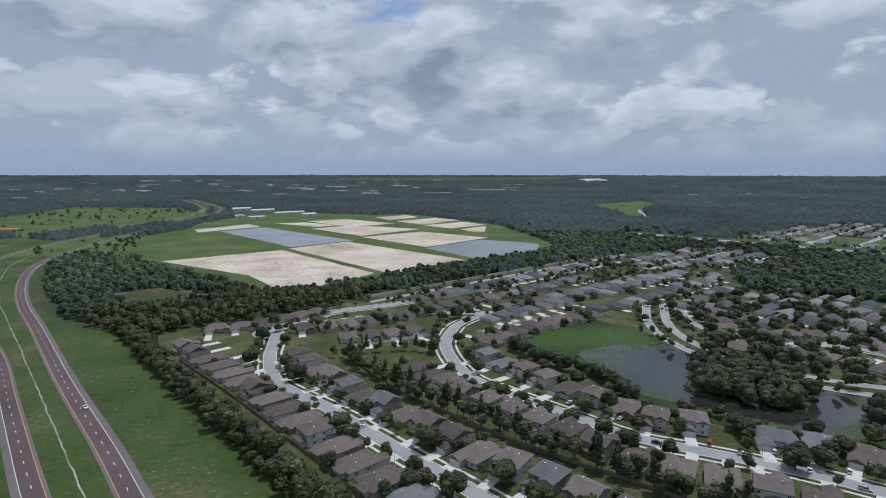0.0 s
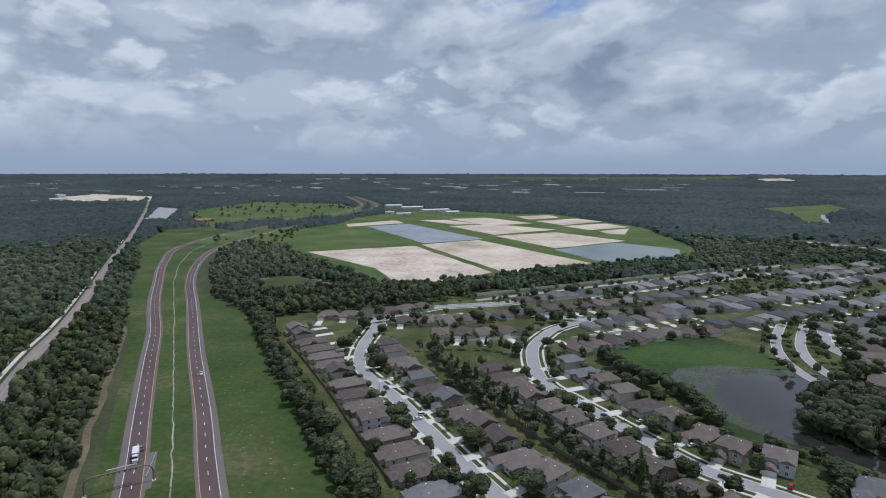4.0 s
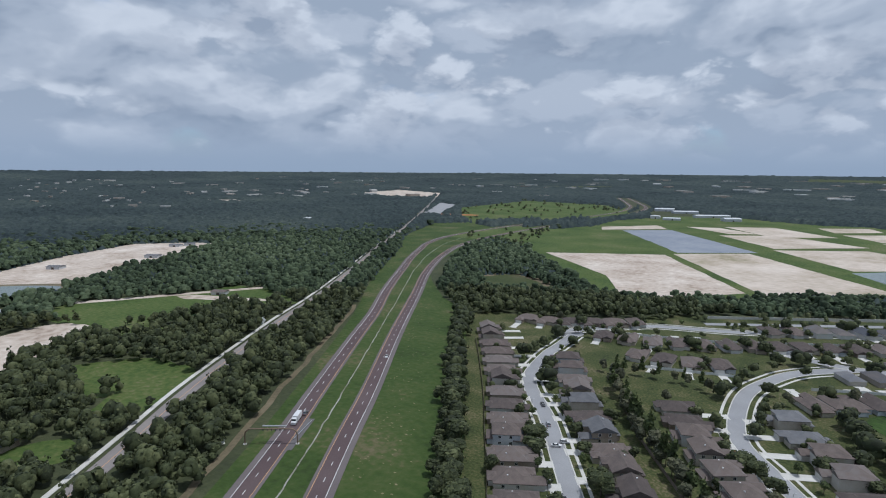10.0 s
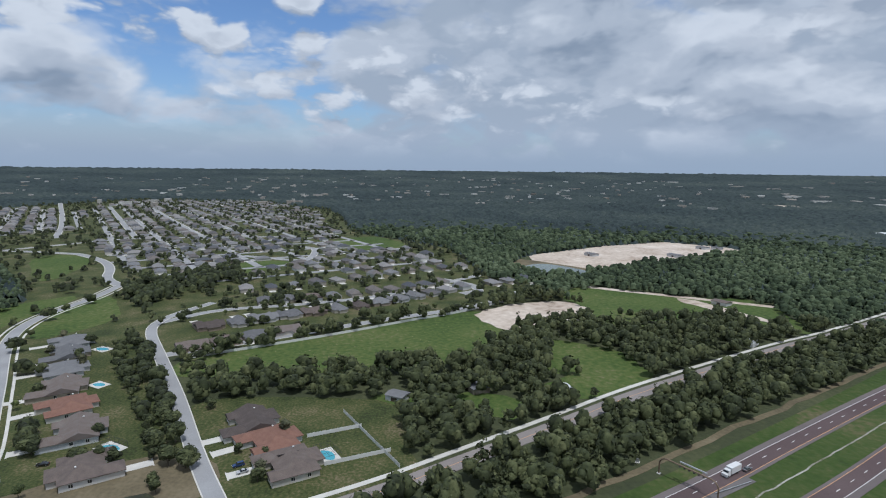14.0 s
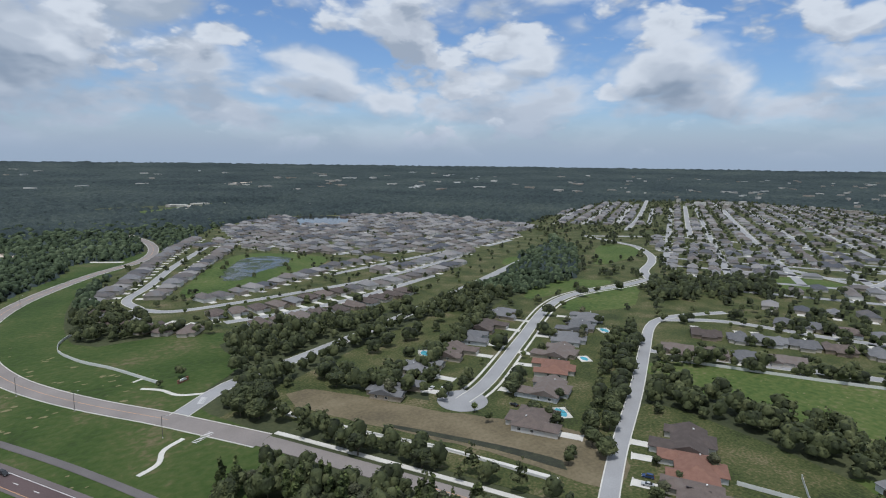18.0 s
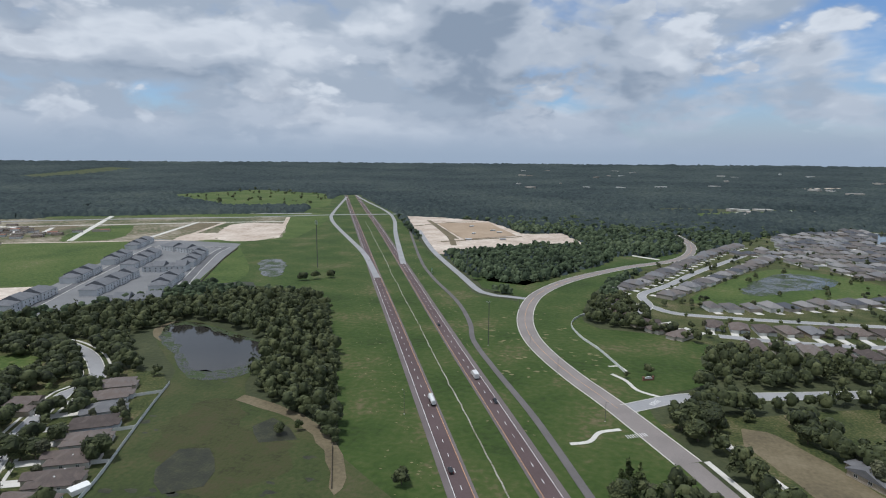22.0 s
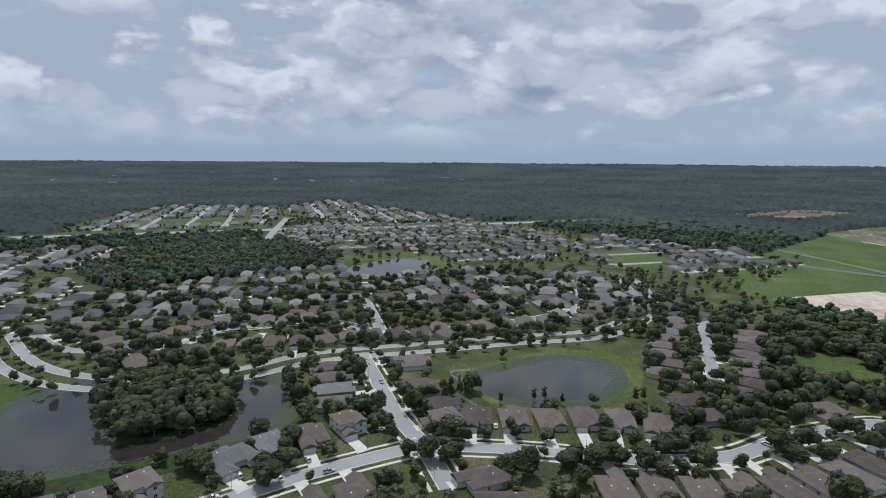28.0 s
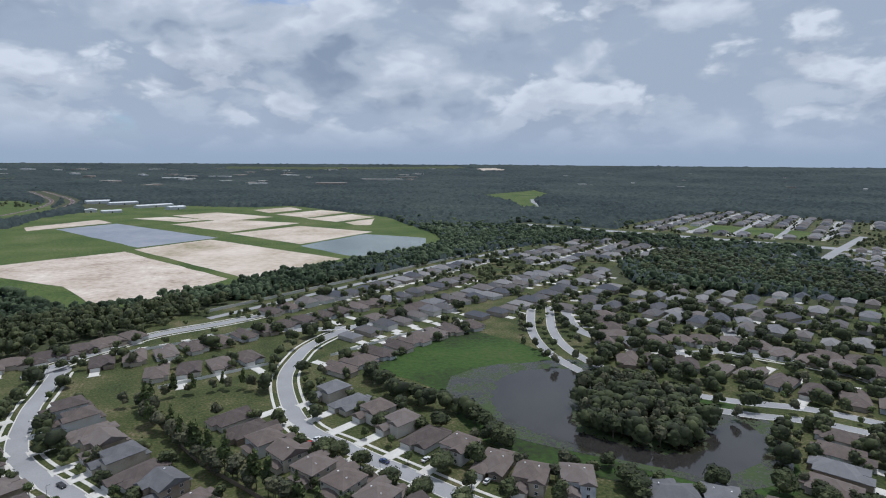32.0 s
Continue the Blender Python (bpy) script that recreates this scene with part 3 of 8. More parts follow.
for outline, label in (([(204, 200), (176, 208), (146, 212), (120, 204), (110, 180), (112, 150), (122, 126), (138, 108), (158, 84), (178, 64), (202, 64), (226, 80), (238, 108), (216, 130), (214, 160)], "reedy muddy shallows round the wooded island"),
                       ([(296, -322), (272, -290), (244, -270), (206, -242), (184, -250), (178, -262), (184, -278), (198, -306), (240, -320), (276, -332)], "wet olive margin of the meadow pond"),
                       ([(262, -6), (290, -26), (310, -56), (304, -88), (272, -94), (238, -74), (230, -32)], "reedy margin of the estate pond")):
    patch("shallows", outline, 0.165, M_SHALLOW, step=7, ragged=0.7, label=label, category="shallows")
for outline in (POND_A, POND_A2, POND_B, POND_C, POND_S, POND_SW, LAKE_SW):
    patch("pond", outline, 0.2, M_SHALLOW if outline is POND_SW else M_WATER, step=4, ragged=1.1, label="still dark brown pond reflecting the sky", category="pond")
patch("sand_pad", SAND_SQ, 0.22, M_SAND, smooth=False, label="square pad of pale sand beside new houses", category="sand pad")
patch("sand_heap", [(-391, 5), (-415, 30), (-432, 65), (-426, 98), (-384, 98), (-360, 60), (-349, 23)], 0.3, M_SAND, ragged=1.5, label="spread of pale sandy spoil in the pasture", category="sand")
patch("building_site", [(-701, 117), (-752, 190), (-795, 253), (-846, 379), (-775, 450), (-730, 453), (-649, 301), (-605, 214), (-594, 171), (-661, 112)], 0.14, M_SAND, smooth=False, ragged=1.2, label="cleared sandy building site among woods", category="building site")
patch("building_site", [(-1784, 1981), (-1814, 2376), (-1479, 2259), (-1292, 1898), (-1462, 1822)], 0.3, M_SAND, label="far cleared sandy building site", category="building site")
patch("settling_pond_bank", [(-668, 100), (-590, 172), (-548, 122), (-560, 76), (-610, 70)], 0.13, M_DIRT, ragged=1.0, label="bare brown bank of the settling pond", category="bank")
patch("settling_pond", [(-612, 90), (-634, 122), (-582, 160), (-558, 119), (-574, 88)], 0.2, M_WATER2, label="green-grey settling pond by the building site", category="pond")
patch("ditch_water", [(-142, -140), (-146, -146), (-134, -171), (-107, -214), (-105, -212), (-130, -169)], 0.15, M_BOG, label="dark water lying in the basin", category="water")


# ---- roads ----
def highway(line, side):
    """A two-lane carriageway; side: +1 where the outer shoulder lies to the right hand."""
    road = new("carriageway")
    tagged(road, "red-brown asphalt carriageway with grey shoulders", "road", "carriageways", "structure")
    s = side
    strip("pavement", line, -3.65, 3.65, 0.22, M_ASPHALT, parent=road)
    strip("shoulder", line, *sorted((s * 3.65, s * 6.4)), 0.2, M_HARDSTRIP, parent=road)
    strip("inner_shoulder", line, *sorted((-s * 3.65, -s * 5.0)), 0.2, M_HARDSTRIP, parent=road)
    strip("edge_line", line, s * 3.5 - 0.12, s * 3.5 + 0.12, 0.235, M_LINE, parent=road)
    strip("edge_line", line, -s * 3.5 - 0.12, -s * 3.5 + 0.12, 0.235, M_YELLOW, parent=road)
    dash = spline([tuple(p) for p in line[::3]], 1.0)
    d = np.r_[0, np.cumsum(np.hypot(*np.diff(dash, axis=0).T))]
    v, f = [], []
    for a in np.arange(0, d[-1] - 4, 12.19):
        p, q = (np.array([np.interp(u, d, dash[:, 0]), np.interp(u, d, dash[:, 1])]) for u in (a, a + 3.05))
        t = (q - p) / np.hypot(*(q - p))
        n = np.array([t[1], -t[0]]) * 0.14
        k = len(v)
        v += [(*(p + n), 0.24 + rise(*p)), (*(q + n), 0.24 + rise(*q)), (*(q - n), 0.24 + rise(*q)), (*(p - n), 0.24 + rise(*p))]
        f.append((k, k + 1, k + 2, k + 3))
    part("lane_dashes", mesh_from("lane_dashes", v, f, M_LINE), M_LINE, road)


highway(HW_E, 1)
highway(HW_W, -1)


def road(name, line, width, z, mat, label, kerb=0.0):
    ob = new(name)
    tagged(ob, label, "road", "", "structure")
    z = z + layer_step()
    strip("pavement", line, -width / 2, width / 2, z, mat, parent=ob)
    if kerb:
        strip("kerb", line, -width / 2 - kerb, -width / 2, z + 0.1, M_CONCRETE, parent=ob)
        strip("kerb", line, width / 2, width / 2 + kerb, z + 0.1, M_CONCRETE, parent=ob)
    return ob


road("road", ROAD_P, 9.0, 0.2, M_ROADP, "worn two-lane road beside the tree belt")
road("road", ROAD_J, 12.0, 0.22, M_ROADP, "wide worn pinkish road curving past the estate", 0.5)
road("road", ROAD_K, 7.0, 0.19, M_STREET, "pale side road along the highway")
road("road", ROAD_M, 9.0, 0.2, M_STREET, "pale street into the estate", 0.4)
for line in (RAMP_1, RAMP_2):
    road("slip_road", line, 7.0, 0.26, M_STREET, "pale concrete slip road")
road("road", CROSS, 12.0, 0.3, M_STREET, "far pale cross road")
road("trail", TRAIL, 3.6, 0.21, M_SHOULDER, "grey asphalt trail along the highway")
for line in (ST_W, ST_W2, ST_CT, ST_A1, ST_A2, ST_E1, ST_E2, ST_E3, ST_N1, ST_N2):
    road("street", line, 6.6 if line is ST_W else 7.6, 0.18, M_STREET, "pale grey residential street", 0.5)
n_b = normals_of(BOUL)
for off in (-7.5, 7.5):
    road("boulevard", BOUL + n_b * off, 6.0, 0.185, M_STREET, "pale boulevard lane beside a planted median", 0.4)
road("road", ROAD_N, 7.0, 0.17, M_STREET, "pale street along the boundary wall")
road("highway", HWY_2, 26.0, 0.3, M_STREET, "far pale highway behind the estates")
road("street", OVERPASS, 12.0, 0.35, M_STREET, "pale road crossing the far highway")
for x, y, r in CUL_DE_SACS:
    patch("turning_circle", [(x + r * math.cos(a * 0.7854), y + r * math.sin(a * 0.7854)) for a in range(8)], 0.19, M_STREET, step=3, label="pale round turning place of the street", category="road")

# ---- woods ----
OPEN = [GRASS_N, GRASS_S, GRASS_J, FIELD_F, FIELD_F2, LAWN_W, DITCH, SUB_A, SUB_W, SUB_C, BASINS, PAST_A, PAST_B, DEVEL, PAST_S, MARSH, CONS_S, CLEARING, HOUSES_NE,
        [(-701, 117), (-752, 190), (-795, 253), (-846, 379), (-775, 450), (-730, 453), (-649, 301), (-605, 214), (-543, 119), (-612, 75), (-670, 95)],
        [(-1784, 1981), (-1814, 2376), (-1479, 2259), (-1292, 1898), (-1462, 1822)],
        [(-391, 5), (-415, 30), (-432, 65), (-426, 98), (-384, 98), (-360, 60), (-349, 23)]]
CLEARINGS = [[(-494, 139), (-450, 215), (-405, 282), (-380, 240), (-367, 150), (-399, 104), (-470, 96)], [(-214, -82), (-236, -58), (-224, -46), (-200, -64)], [(-322, 46), (-264, 34), (-245, 80), (-292, 90)], [(-236, 18), (-268, 70), (-262, 96), (-240, 80), (-222, 42)],
              [(-354, 217), (-430, 190), (-440, 262), (-372, 262), (-330, 245)], [(-232, -20), (-215, -30), (-200, 0), (-222, 8)]]
for outline in CLEARINGS:
    patch("clearing", outline, 0.09, M_PASTURE, step=9, ragged=0.8, label="grassy clearing among the oaks", category="clearing")
patch("dirt_track", [(-500, 136), (-412, 276), (-404, 272), (-492, 130)], 0.14, M_SAND, smooth=False, ragged=0.5, label="pale sandy track through the woods", category="track")
patch("dirt_yard", [(-436, 196), (-356, 236), (-350, 246), (-434, 214)], 0.14, M_SAND, ragged=1.0, label="pale sandy yard among trees", category="yard")
patch("dry_ground", [(-176, -148), (-146, -122), (-126, -170), (-80, -258), (-92, -276), (-126, -224)], 0.1, M_DIRT, ragged=0.6, label="bare brown bed of the retention basin", category="basin")
patch("shore", [(163, -226), (162, -233), (137, -228), (112, -219), (91, -203), (72, -174), (75, -169), (94, -195), (113, -212), (134, -221), (152, -223)], 0.14, M_DIRT, ragged=0.6, label="bare pinkish shore of the bog", category="shore")
patch("shore", [(296, -330), (298, -308), (268, -287), (262, -294), (284, -312), (286, -330)], 0.15, M_DIRT, ragged=0.6, label="bare brown shore of the pond", category="shore")
patch("bog_pool", [(152, -177), (140, -182), (124, -160), (133, -149), (150, -163)], 0.16, M_BOG, ragged=1.2, label="dark wet hollow in the bog", category="marsh")
patch("bog_pool", [(136, -208), (132, -214), (118, -209), (110, -197), (123, -194)], 0.16, M_BOG, ragged=1.2, label="dark reedy hollow in the bog", category="marsh")
patch("bare_rim", [(-262, 462), (-222, 500), (-140, 440), (-146, 428), (-222, 486), (-250, 456)], 0.12, M_DIRT, ragged=1.0, label="bare sandy rim of the clearing", category="clearing")
M_DIRTY_REED = material("brown_reed_meadow", [(0.36, (0.034, 0.034, 0.016)), (0.48, (0.050, 0.058, 0.020)), (0.6, (0.060, 0.056, 0.026))], 0.08, 0.6, 0.95, 0.6)
patch("meadow", [(160, -170), (180, -215), (166, -226), (140, -205), (112, -196), (100, -175), (116, -150)], 0.13, M_DIRTY_REED, step=5, ragged=2.0, label="brown reedy part of the wet meadow", category="marsh")
patch("graded_pad", [(317, -1030), (227, -1082), (140, -906), (207, -832)], 0.9, M_TANPAD, smooth=False, ragged=0.6, label="raised pad of tan graded earth", category="building site")
for pts in ([(345, -975), (300, -1055), (255, -1090)], [(330, -1040), (222, -838)], [(236, -800), (128, -900)], [(352, -1080), (290, -960), (236, -850), (206, -770)]):
    road("site_road", spline(pts, 12), 9.0, 0.2, M_DIRT, "rutted brown site road over pale sand")
# meadow between the slip road and the little wood
SOUTH_MEADOW = [(247, -771), (148, -610), (101, -518), (58, -492), (30, -586), (-46, -706), (-73, -753), (-46, -772), (-20, -750), (-8, -690), (64, -542), (104, -552), (180, -675), (200, -684)]
patch("meadow", SOUTH_MEADOW, 0.08, M_GRASS, smooth=False, ragged=1.5, label="rough green meadow round the little wood", category="meadow")
road("site_road", spline([(68, -979), (21, -876), (-23, -786), (-46, -763), (-73, -746)], 10), 7.0, 0.22, M_CONCRETE, "pale new concrete road to the building site")
patch("round_lawn", [(350, -226), (343, -198), (320, -192), (296, -205), (304, -230), (326, -240)], 0.12, M_PASTURE, step=5, ragged=0.6, label="green lawn ringed by dark oaks", category="lawn")
# building land in the south-east
patch("building_land", [(1045, -479), (1182, -620), (1232, -727), (1032, -873), (653, -1030), (482, -751), (700, -632), (947, -499)], 0.10, M_PLOTS, smooth=False, ragged=1.5, label="graded plots of green and bare pale earth", category="building land")
for outline, mat, label in (([(672, -876), (587, -911), (496, -741), (564, -702)], M_SAND, "pale graded sand of a new plot"), ([(648, -736), (613, -760), (574, -696), (621, -672)], M_SAND, "pale square of graded sand"),
                            ([(860, -718), (837, -798), (715, -660), (765, -607)], M_PASTURE, "green stormwater hollow between plots"), ([(760, -880), (720, -905), (672, -800), (706, -780)], M_DIRT, "graded brown building plot"),
                            ([(1000, -720), (930, -770), (880, -690), (950, -640)], M_DIRT, "graded brown building plot"), ([(640, -900), (600, -890), (530, -760), (560, -740)], M_DIRT, "pinkish stripped earth of a plot"),
                            ([(1320, -380), (1590, -640), (1500, -760), (1250, -520)], M_DIRT, "far red-brown building site"), ([(352, -442), (329, -465), (291, -412), (316, -396)], M_BOG, "wet dark hollow beside the new houses"),
                            ([(393, -570), (372, -584), (321, -507), (337, -496)], M_SHALLOW, "shallow flooded hollow in the green field")):
    patch("plot", outline, 0.16, mat, ragged=1.5, label=label, category="building land")
for pts, w, mat in (([(1387, -687), (1200, -830), (1036, -944), (850, -1040), (648, -1116)], 14, M_STREET), ([(1347, -503), (1387, -687)], 12, M_STREET), ([(757, -613), (851, -724), (1006, -909)], 9, M_CONCRETE), ([(672, -672), (759, -881)], 8, M_CONCRETE), ([(622, -680), (706, -891)], 8, M_SAND),
                    ([(947, -499), (753, -598), (490, -745)], 7, M_SAND), ([(1039, -681), (900, -776), (751, -872), (611, -958)], 8, M_CONCRETE), ([(490, -745), (611, -958), (653, -1030)], 8, M_SAND), ([(1060, -560), (960, -640), (880, -570)], 7, M_CONCRETE), ([(1120, -640), (1010, -700), (900, -630)], 7, M_CONCRETE), ([(840, -620), (930, -720)], 7, M_CONCRETE)):
    road("site_road", spline(pts, 12), w, 0.22, mat, "pale new road between building plots")
patch("car_park", [(-838, 1187), (-1080, 1650), (-980, 1600), (-780, 1190)], 0.2, M_STREET, smooth=False, label="far grey car park by the road", category="car park")
patch("orange_yard", [(-795, 1196), (-700, 1230), (-680, 1210), (-770, 1170)], 0.2, M_ORANGE, label="orange clay yard", category="yard")
patch("orange_yard", [(-560, 1180), (-470, 1200), (-450, 1180), (-540, 1160)], 0.2, M_ORANGE, label="orange clay yard", category="yard")
patch("far_field", [(100, 4300), (1900, 4080), (1900, 4300), (100, 4550)], 0.6, M_MARSH, smooth=False, label="pale level field on the skyline", category="field")
patch("far_clearing", [(-1878, 1182), (-1808, 1302), (-1700, 1260), (-1800, 1150)], 0.4, M_SAND, label="far pale clearing", category="clearing")
patch("far_field", [(888, 1748), (1280, 2000), (1183, 1718), (964, 1486), (780, 1150), (740, 1180), (830, 1400)], 0.3, M_PASTURE, label="far green clearing along a road", category="field")
road("road", spline([(970, 1490), (900, 1370), (860, 1280), (804, 1182)], 15), 30.0, 0.4, M_STREET, "far pale winding road")
ENTRY_LAWN = [(-40, -263), (-84, -287), (-146, -318), (-230, -352), (-262, -345), (-200, -290), (-150, -255), (-96, -275)]
patch("entry_lawn", ENTRY_LAWN, 0.075, M_LAWN, step=8, label="mown lawn between the entry road and the basin", category="lawn")
OPEN += CLEARINGS + [ENTRY_LAWN, SOUTH_MEADOW, [(1045, -479), (1182, -620), (1232, -727), (1032, -873), (653, -1030), (482, -751), (947, -499)], [(40, -185), (60, -110), (150, -85), (170, -150), (130, -205), (80, -188)], [(326, -235), (352, -224), (344, -196), (322, -194), (308, -212)], [(176, -246), (200, -312), (244, -330), (292, -338), (300, -290), (266, -258), (218, -236)], [(888, 1748), (1280, 2000), (1183, 1718), (964, 1486), (780, 1150), (740, 1180), (830, 1400)], [(100, 4200), (1950, 3950), (1950, 4300), (100, 4600)], [(1320, -380), (1590, -640), (1500, -760), (1250, -520)],
                     [(-1878, 1182), (-1808, 1302), (-1700, 1260), (-1800, 1150)], [(-838, 1187), (-1080, 1650), (-940, 1560), (-780, 1190)], [(-860, 1180), (-660, 1250), (-640, 1150), (-830, 1140)],
                     [(-300, 1500), (-340, 1760), (-60, 1560), (-30, 1380), (-240, 1380)], [(-120, -1480), (-640, -1600), (-640, -1700), (-100, -1600)]]
GREENS = [[(-485, -521), (-549, -495), (-521, -461), (-450, -471), (-439, -488)], [(-665, -518), (-709, -504), (-675, -453), (-622, -431), (-534, -424)], [(-391, -396), (-431, -385), (-466, -354), (-457, -345), (-380, -346), (-337, -349)],
          [(-621, -256), (-665, -256), (-650, -193), (-632, -192), (-574, -232)], [(-335, -304), (-389, -330), (-462, -327), (-438, -302), (-383, -277)], [(-853, -173), (-910, -110), (-807, -49), (-753, -66), (-770, -141)],
          [(776, 721), (902, 730), (977, 590), (890, 521)], [(726, -103), (778, -133), (695, -179), (630, -172), (597, -138), (625, -112)], [(-145, -1071), (-188, -1115), (-265, -1079), (-240, -1013), (-177, -1014)]]
for outline in GREENS:
    patch("green", outline, 0.13, M_PASTURE, ragged=0.8, label="open mown green among the houses", category="grass")
FAR_ROADS = [spline(p, 12) for p in ([(-745, -606), (-810, -557), (-873, -500), (-899, -360), (-905, -250)], [(-880, -618), (-1137, -759), (-1741, -1121)], [(-890, -497), (-1116, -627), (-1601, -903)], [(-912, -402), (-1104, -512), (-1554, -764)],
                                     [(-510, -335), (-545, -365), (-603, -392), (-654, -426), (-708, -483), (-721, -517), (-745, -606)], [(-698, -270), (-681, -234), (-665, -182), (-743, -181), (-771, -192), (-792, -217)], [(-537, -14), (-510, 12), (-480, 19), (-467, 1)])]
for line in FAR_ROADS:
    road("street", line, 9.0, 0.24, M_STREET, "pale street between far houses", 0.8)
for outline, mat, label in (([(-225, -2491), (-944, -2830), (-960, -2930), (-240, -2580)], M_SAND, "far pale clearing in the woods"), ([(-197, -1464), (-466, -1684), (-404, -1547), (-191, -1354)], M_PASTURE, "far green field between rows of trees"),
                            ([(2700, -2000), (3000, -2900), (3250, -2900), (2900, -2000)], M_MARSH, "far dull field near the skyline"), ([(1900, 3700), (1900, 4000), (2150, 4000), (2100, 3700)], M_SAND, "far pale yard near the skyline"),
                            ([(3300, -1100), (3100, -1600), (3300, -1650), (3500, -1100)], M_MARSH, "far dull field near the skyline"), ([(-1500, 3000), (-900, 3250), (-900, 3420), (-1500, 3160)], M_MARSH, "far dull field near the skyline")):
    patch("far_field", outline, 0.4, mat, smooth=False, label=label, category="field")
    OPEN.append(outline)
ROADS = [(HW_E, 22), (HW_W, 22), (ROAD_P, 8), (ROAD_J, 12), (ROAD_K, 9), (ROAD_M, 9), (RAMP_1, 8), (RAMP_2, 8), (CROSS, 14), (HWY_2, 40), (OVERPASS, 14), (ROAD_N, 8), (ST_W, 7), (ST_CT, 8), (ST_W2, 7)] + [(line, 9) for line in FAR_ROADS]


def wooded(x, y):
    ok = np.ones(np.shape(x), bool)
    for outline in OPEN:
        ok &= ~inside(outline, x, y)
    for line, reach in ROADS:
        ok &= ~near_line(line, x, y, reach)
    return ok


def lump(sides, rings, seed):
    """A small uneven ball of leaves: unit vertices and triangles."""
    r = np.random.default_rng(seed)
    v, f = [(0, 0, 1.0)], []
    for i in range(1, rings):
        a = math.pi * i / rings * 0.92
        for j in range(sides):
            b = 2 * math.pi * (j + 0.5 * (i % 2)) / sides
            k = r.uniform(0.72, 1.18)
            v.append((math.sin(a) * math.cos(b) * k, math.sin(a) * math.sin(b) * k, math.cos(a) * r.uniform(0.85, 1.1)))
    for j in range(sides):
        f.append((0, 1 + j, 1 + (j + 1) % sides))
    for i in range(rings - 2):
        for j in range(sides):
            a, b = 1 + i * sides + j, 1 + i * sides + (j + 1) % sides
            f += [(a, a + sides, b), (b, a + sides, b + sides)]
    return np.array(v), np.array(f)


def scatter_lumps(name, x, y, z, sx, sz, mat, label, kinds, category="trees"):
    """Many crowns as one mesh: places, half widths and half heights."""
    vs, fs, base = [], [], 0
    pick = RNG.integers(0, len(kinds), len(x))
    for k, (v, f) in enumerate(kinds):
        i = np.where(pick == k)[0]
        if not len(i):
            continue
        turn = RNG.uniform(0, 6.283, len(i))
        c, s = np.cos(turn)[:, None], np.sin(turn)[:, None]
        wob = RNG.uniform(0.85, 1.15, (len(i), 1))
        px = (v[:, 0] * c - v[:, 1] * s) * sx[i][:, None] * wob + x[i][:, None]
        py = (v[:, 0] * s + v[:, 1] * c) * sx[i][:, None] / wob + y[i][:, None]
        pz = v[:, 2][None] * sz[i][:, None] + z[i][:, None]
        vs.append(np.stack([px, py, pz], 2).reshape(-1, 3))
        fs.append((f[None] + (np.arange(len(i)) * len(v))[:, None, None] + base).reshape(-1, 3))
        base += len(i) * len(v)
    ob = part(name, mesh_from(name, np.concatenate(vs), np.concatenate(fs), mat, True), mat)
    return tagged(ob, label, category, kind="stuff")


# Blue shift paints in haze; the broad bands mix tree stands and cloud shadow.
M_WOODS = material("haze_tinted_woodland", [(0.32, (0.021, 0.031, 0.033)), (0.45, (0.035, 0.048, 0.050)), (0.55, (0.051, 0.067, 0.064)), (0.68, (0.080, 0.096, 0.082))], 0.0026, 0.075, 0.95, 1.0, 0.12, spec=0.1, mid=0.55)


# ---- trees ----
def clump_cloud(rng, blobs, n, size):
    """Small bent leaf sprays over a set of blobs (x, y, z, rx, rz)."""
    vs, fs = [], []
    weights = np.array([b[3] ** 2 for b in blobs])
    pick = rng.choice(len(blobs), n, p=weights / weights.sum())
    for i, b in enumerate(pick):
        x, y, z, rx, rz = blobs[b]
        d = rng.normal(0, 1, 3)
        d /= np.linalg.norm(d)
        if d[2] < -0.55:
            d[2] *= -0.5
        c = np.array([x, y, z]) + d * np.array([rx, rx, rz]) * rng.uniform(0.80, 1.06)
        nrm = d + rng.normal(0, 0.32, 3)
        nrm /= np.linalg.norm(nrm)
        a = np.cross(nrm, rng.normal(0, 1, 3))
        a /= np.linalg.norm(a)
        e = np.cross(nrm, a)
        s = size * rng.uniform(0.6, 1.35)
        k = len(vs)
        vs += [c + a * s, c + e * s * 0.8 + nrm * 0.25 * s, c - a * s * 0.9, c - e * s * 0.75 + nrm * 0.2 * s]
        fs += [(k, k + 1, k + 2), (k, k + 2, k + 3)]
    return vs, fs


def crown_arrays(seed, height, width, base, blobs, sprays, size, squash=1.0):
    """A crown between base and height: dark cores and leaf sprays round them."""
    rng = np.random.default_rng(seed)
    mids = []
    for i in range(blobs):
        a, q = rng.uniform(0, 6.283), math.sqrt(rng.uniform(0, 1)) * width * 0.30
        r = width * rng.uniform(0.20, 0.30)
        mids.append((q * math.cos(a), q * math.sin(a), base + (height - base) * rng.uniform(0.28, 0.80) - q * 0.25, r, r * squash * rng.uniform(0.75, 1.0)))
    mids[0] = (0, 0, base + (height - base) * 0.55, width * 0.34, (height - base) * 0.42)
    vs, fs = [], []
    for x, y, z, rx, rz in mids:
        v, f = lump(6, 4, int(rng.integers(1e6)))
        k = len(vs)
        vs += [(x + p[0] * rx * 0.9, y + p[1] * rx * 0.9, z + p[2] * rz * 0.9) for p in v]
        fs += [tuple(q + k) for q in f]
    v, f = clump_cloud(rng, mids, sprays, size)
    k = len(vs)
    return np.array(vs + [tuple(p) for p in v]), np.array(fs + [(a + k, b + k, c + k) for a, b, c in f])


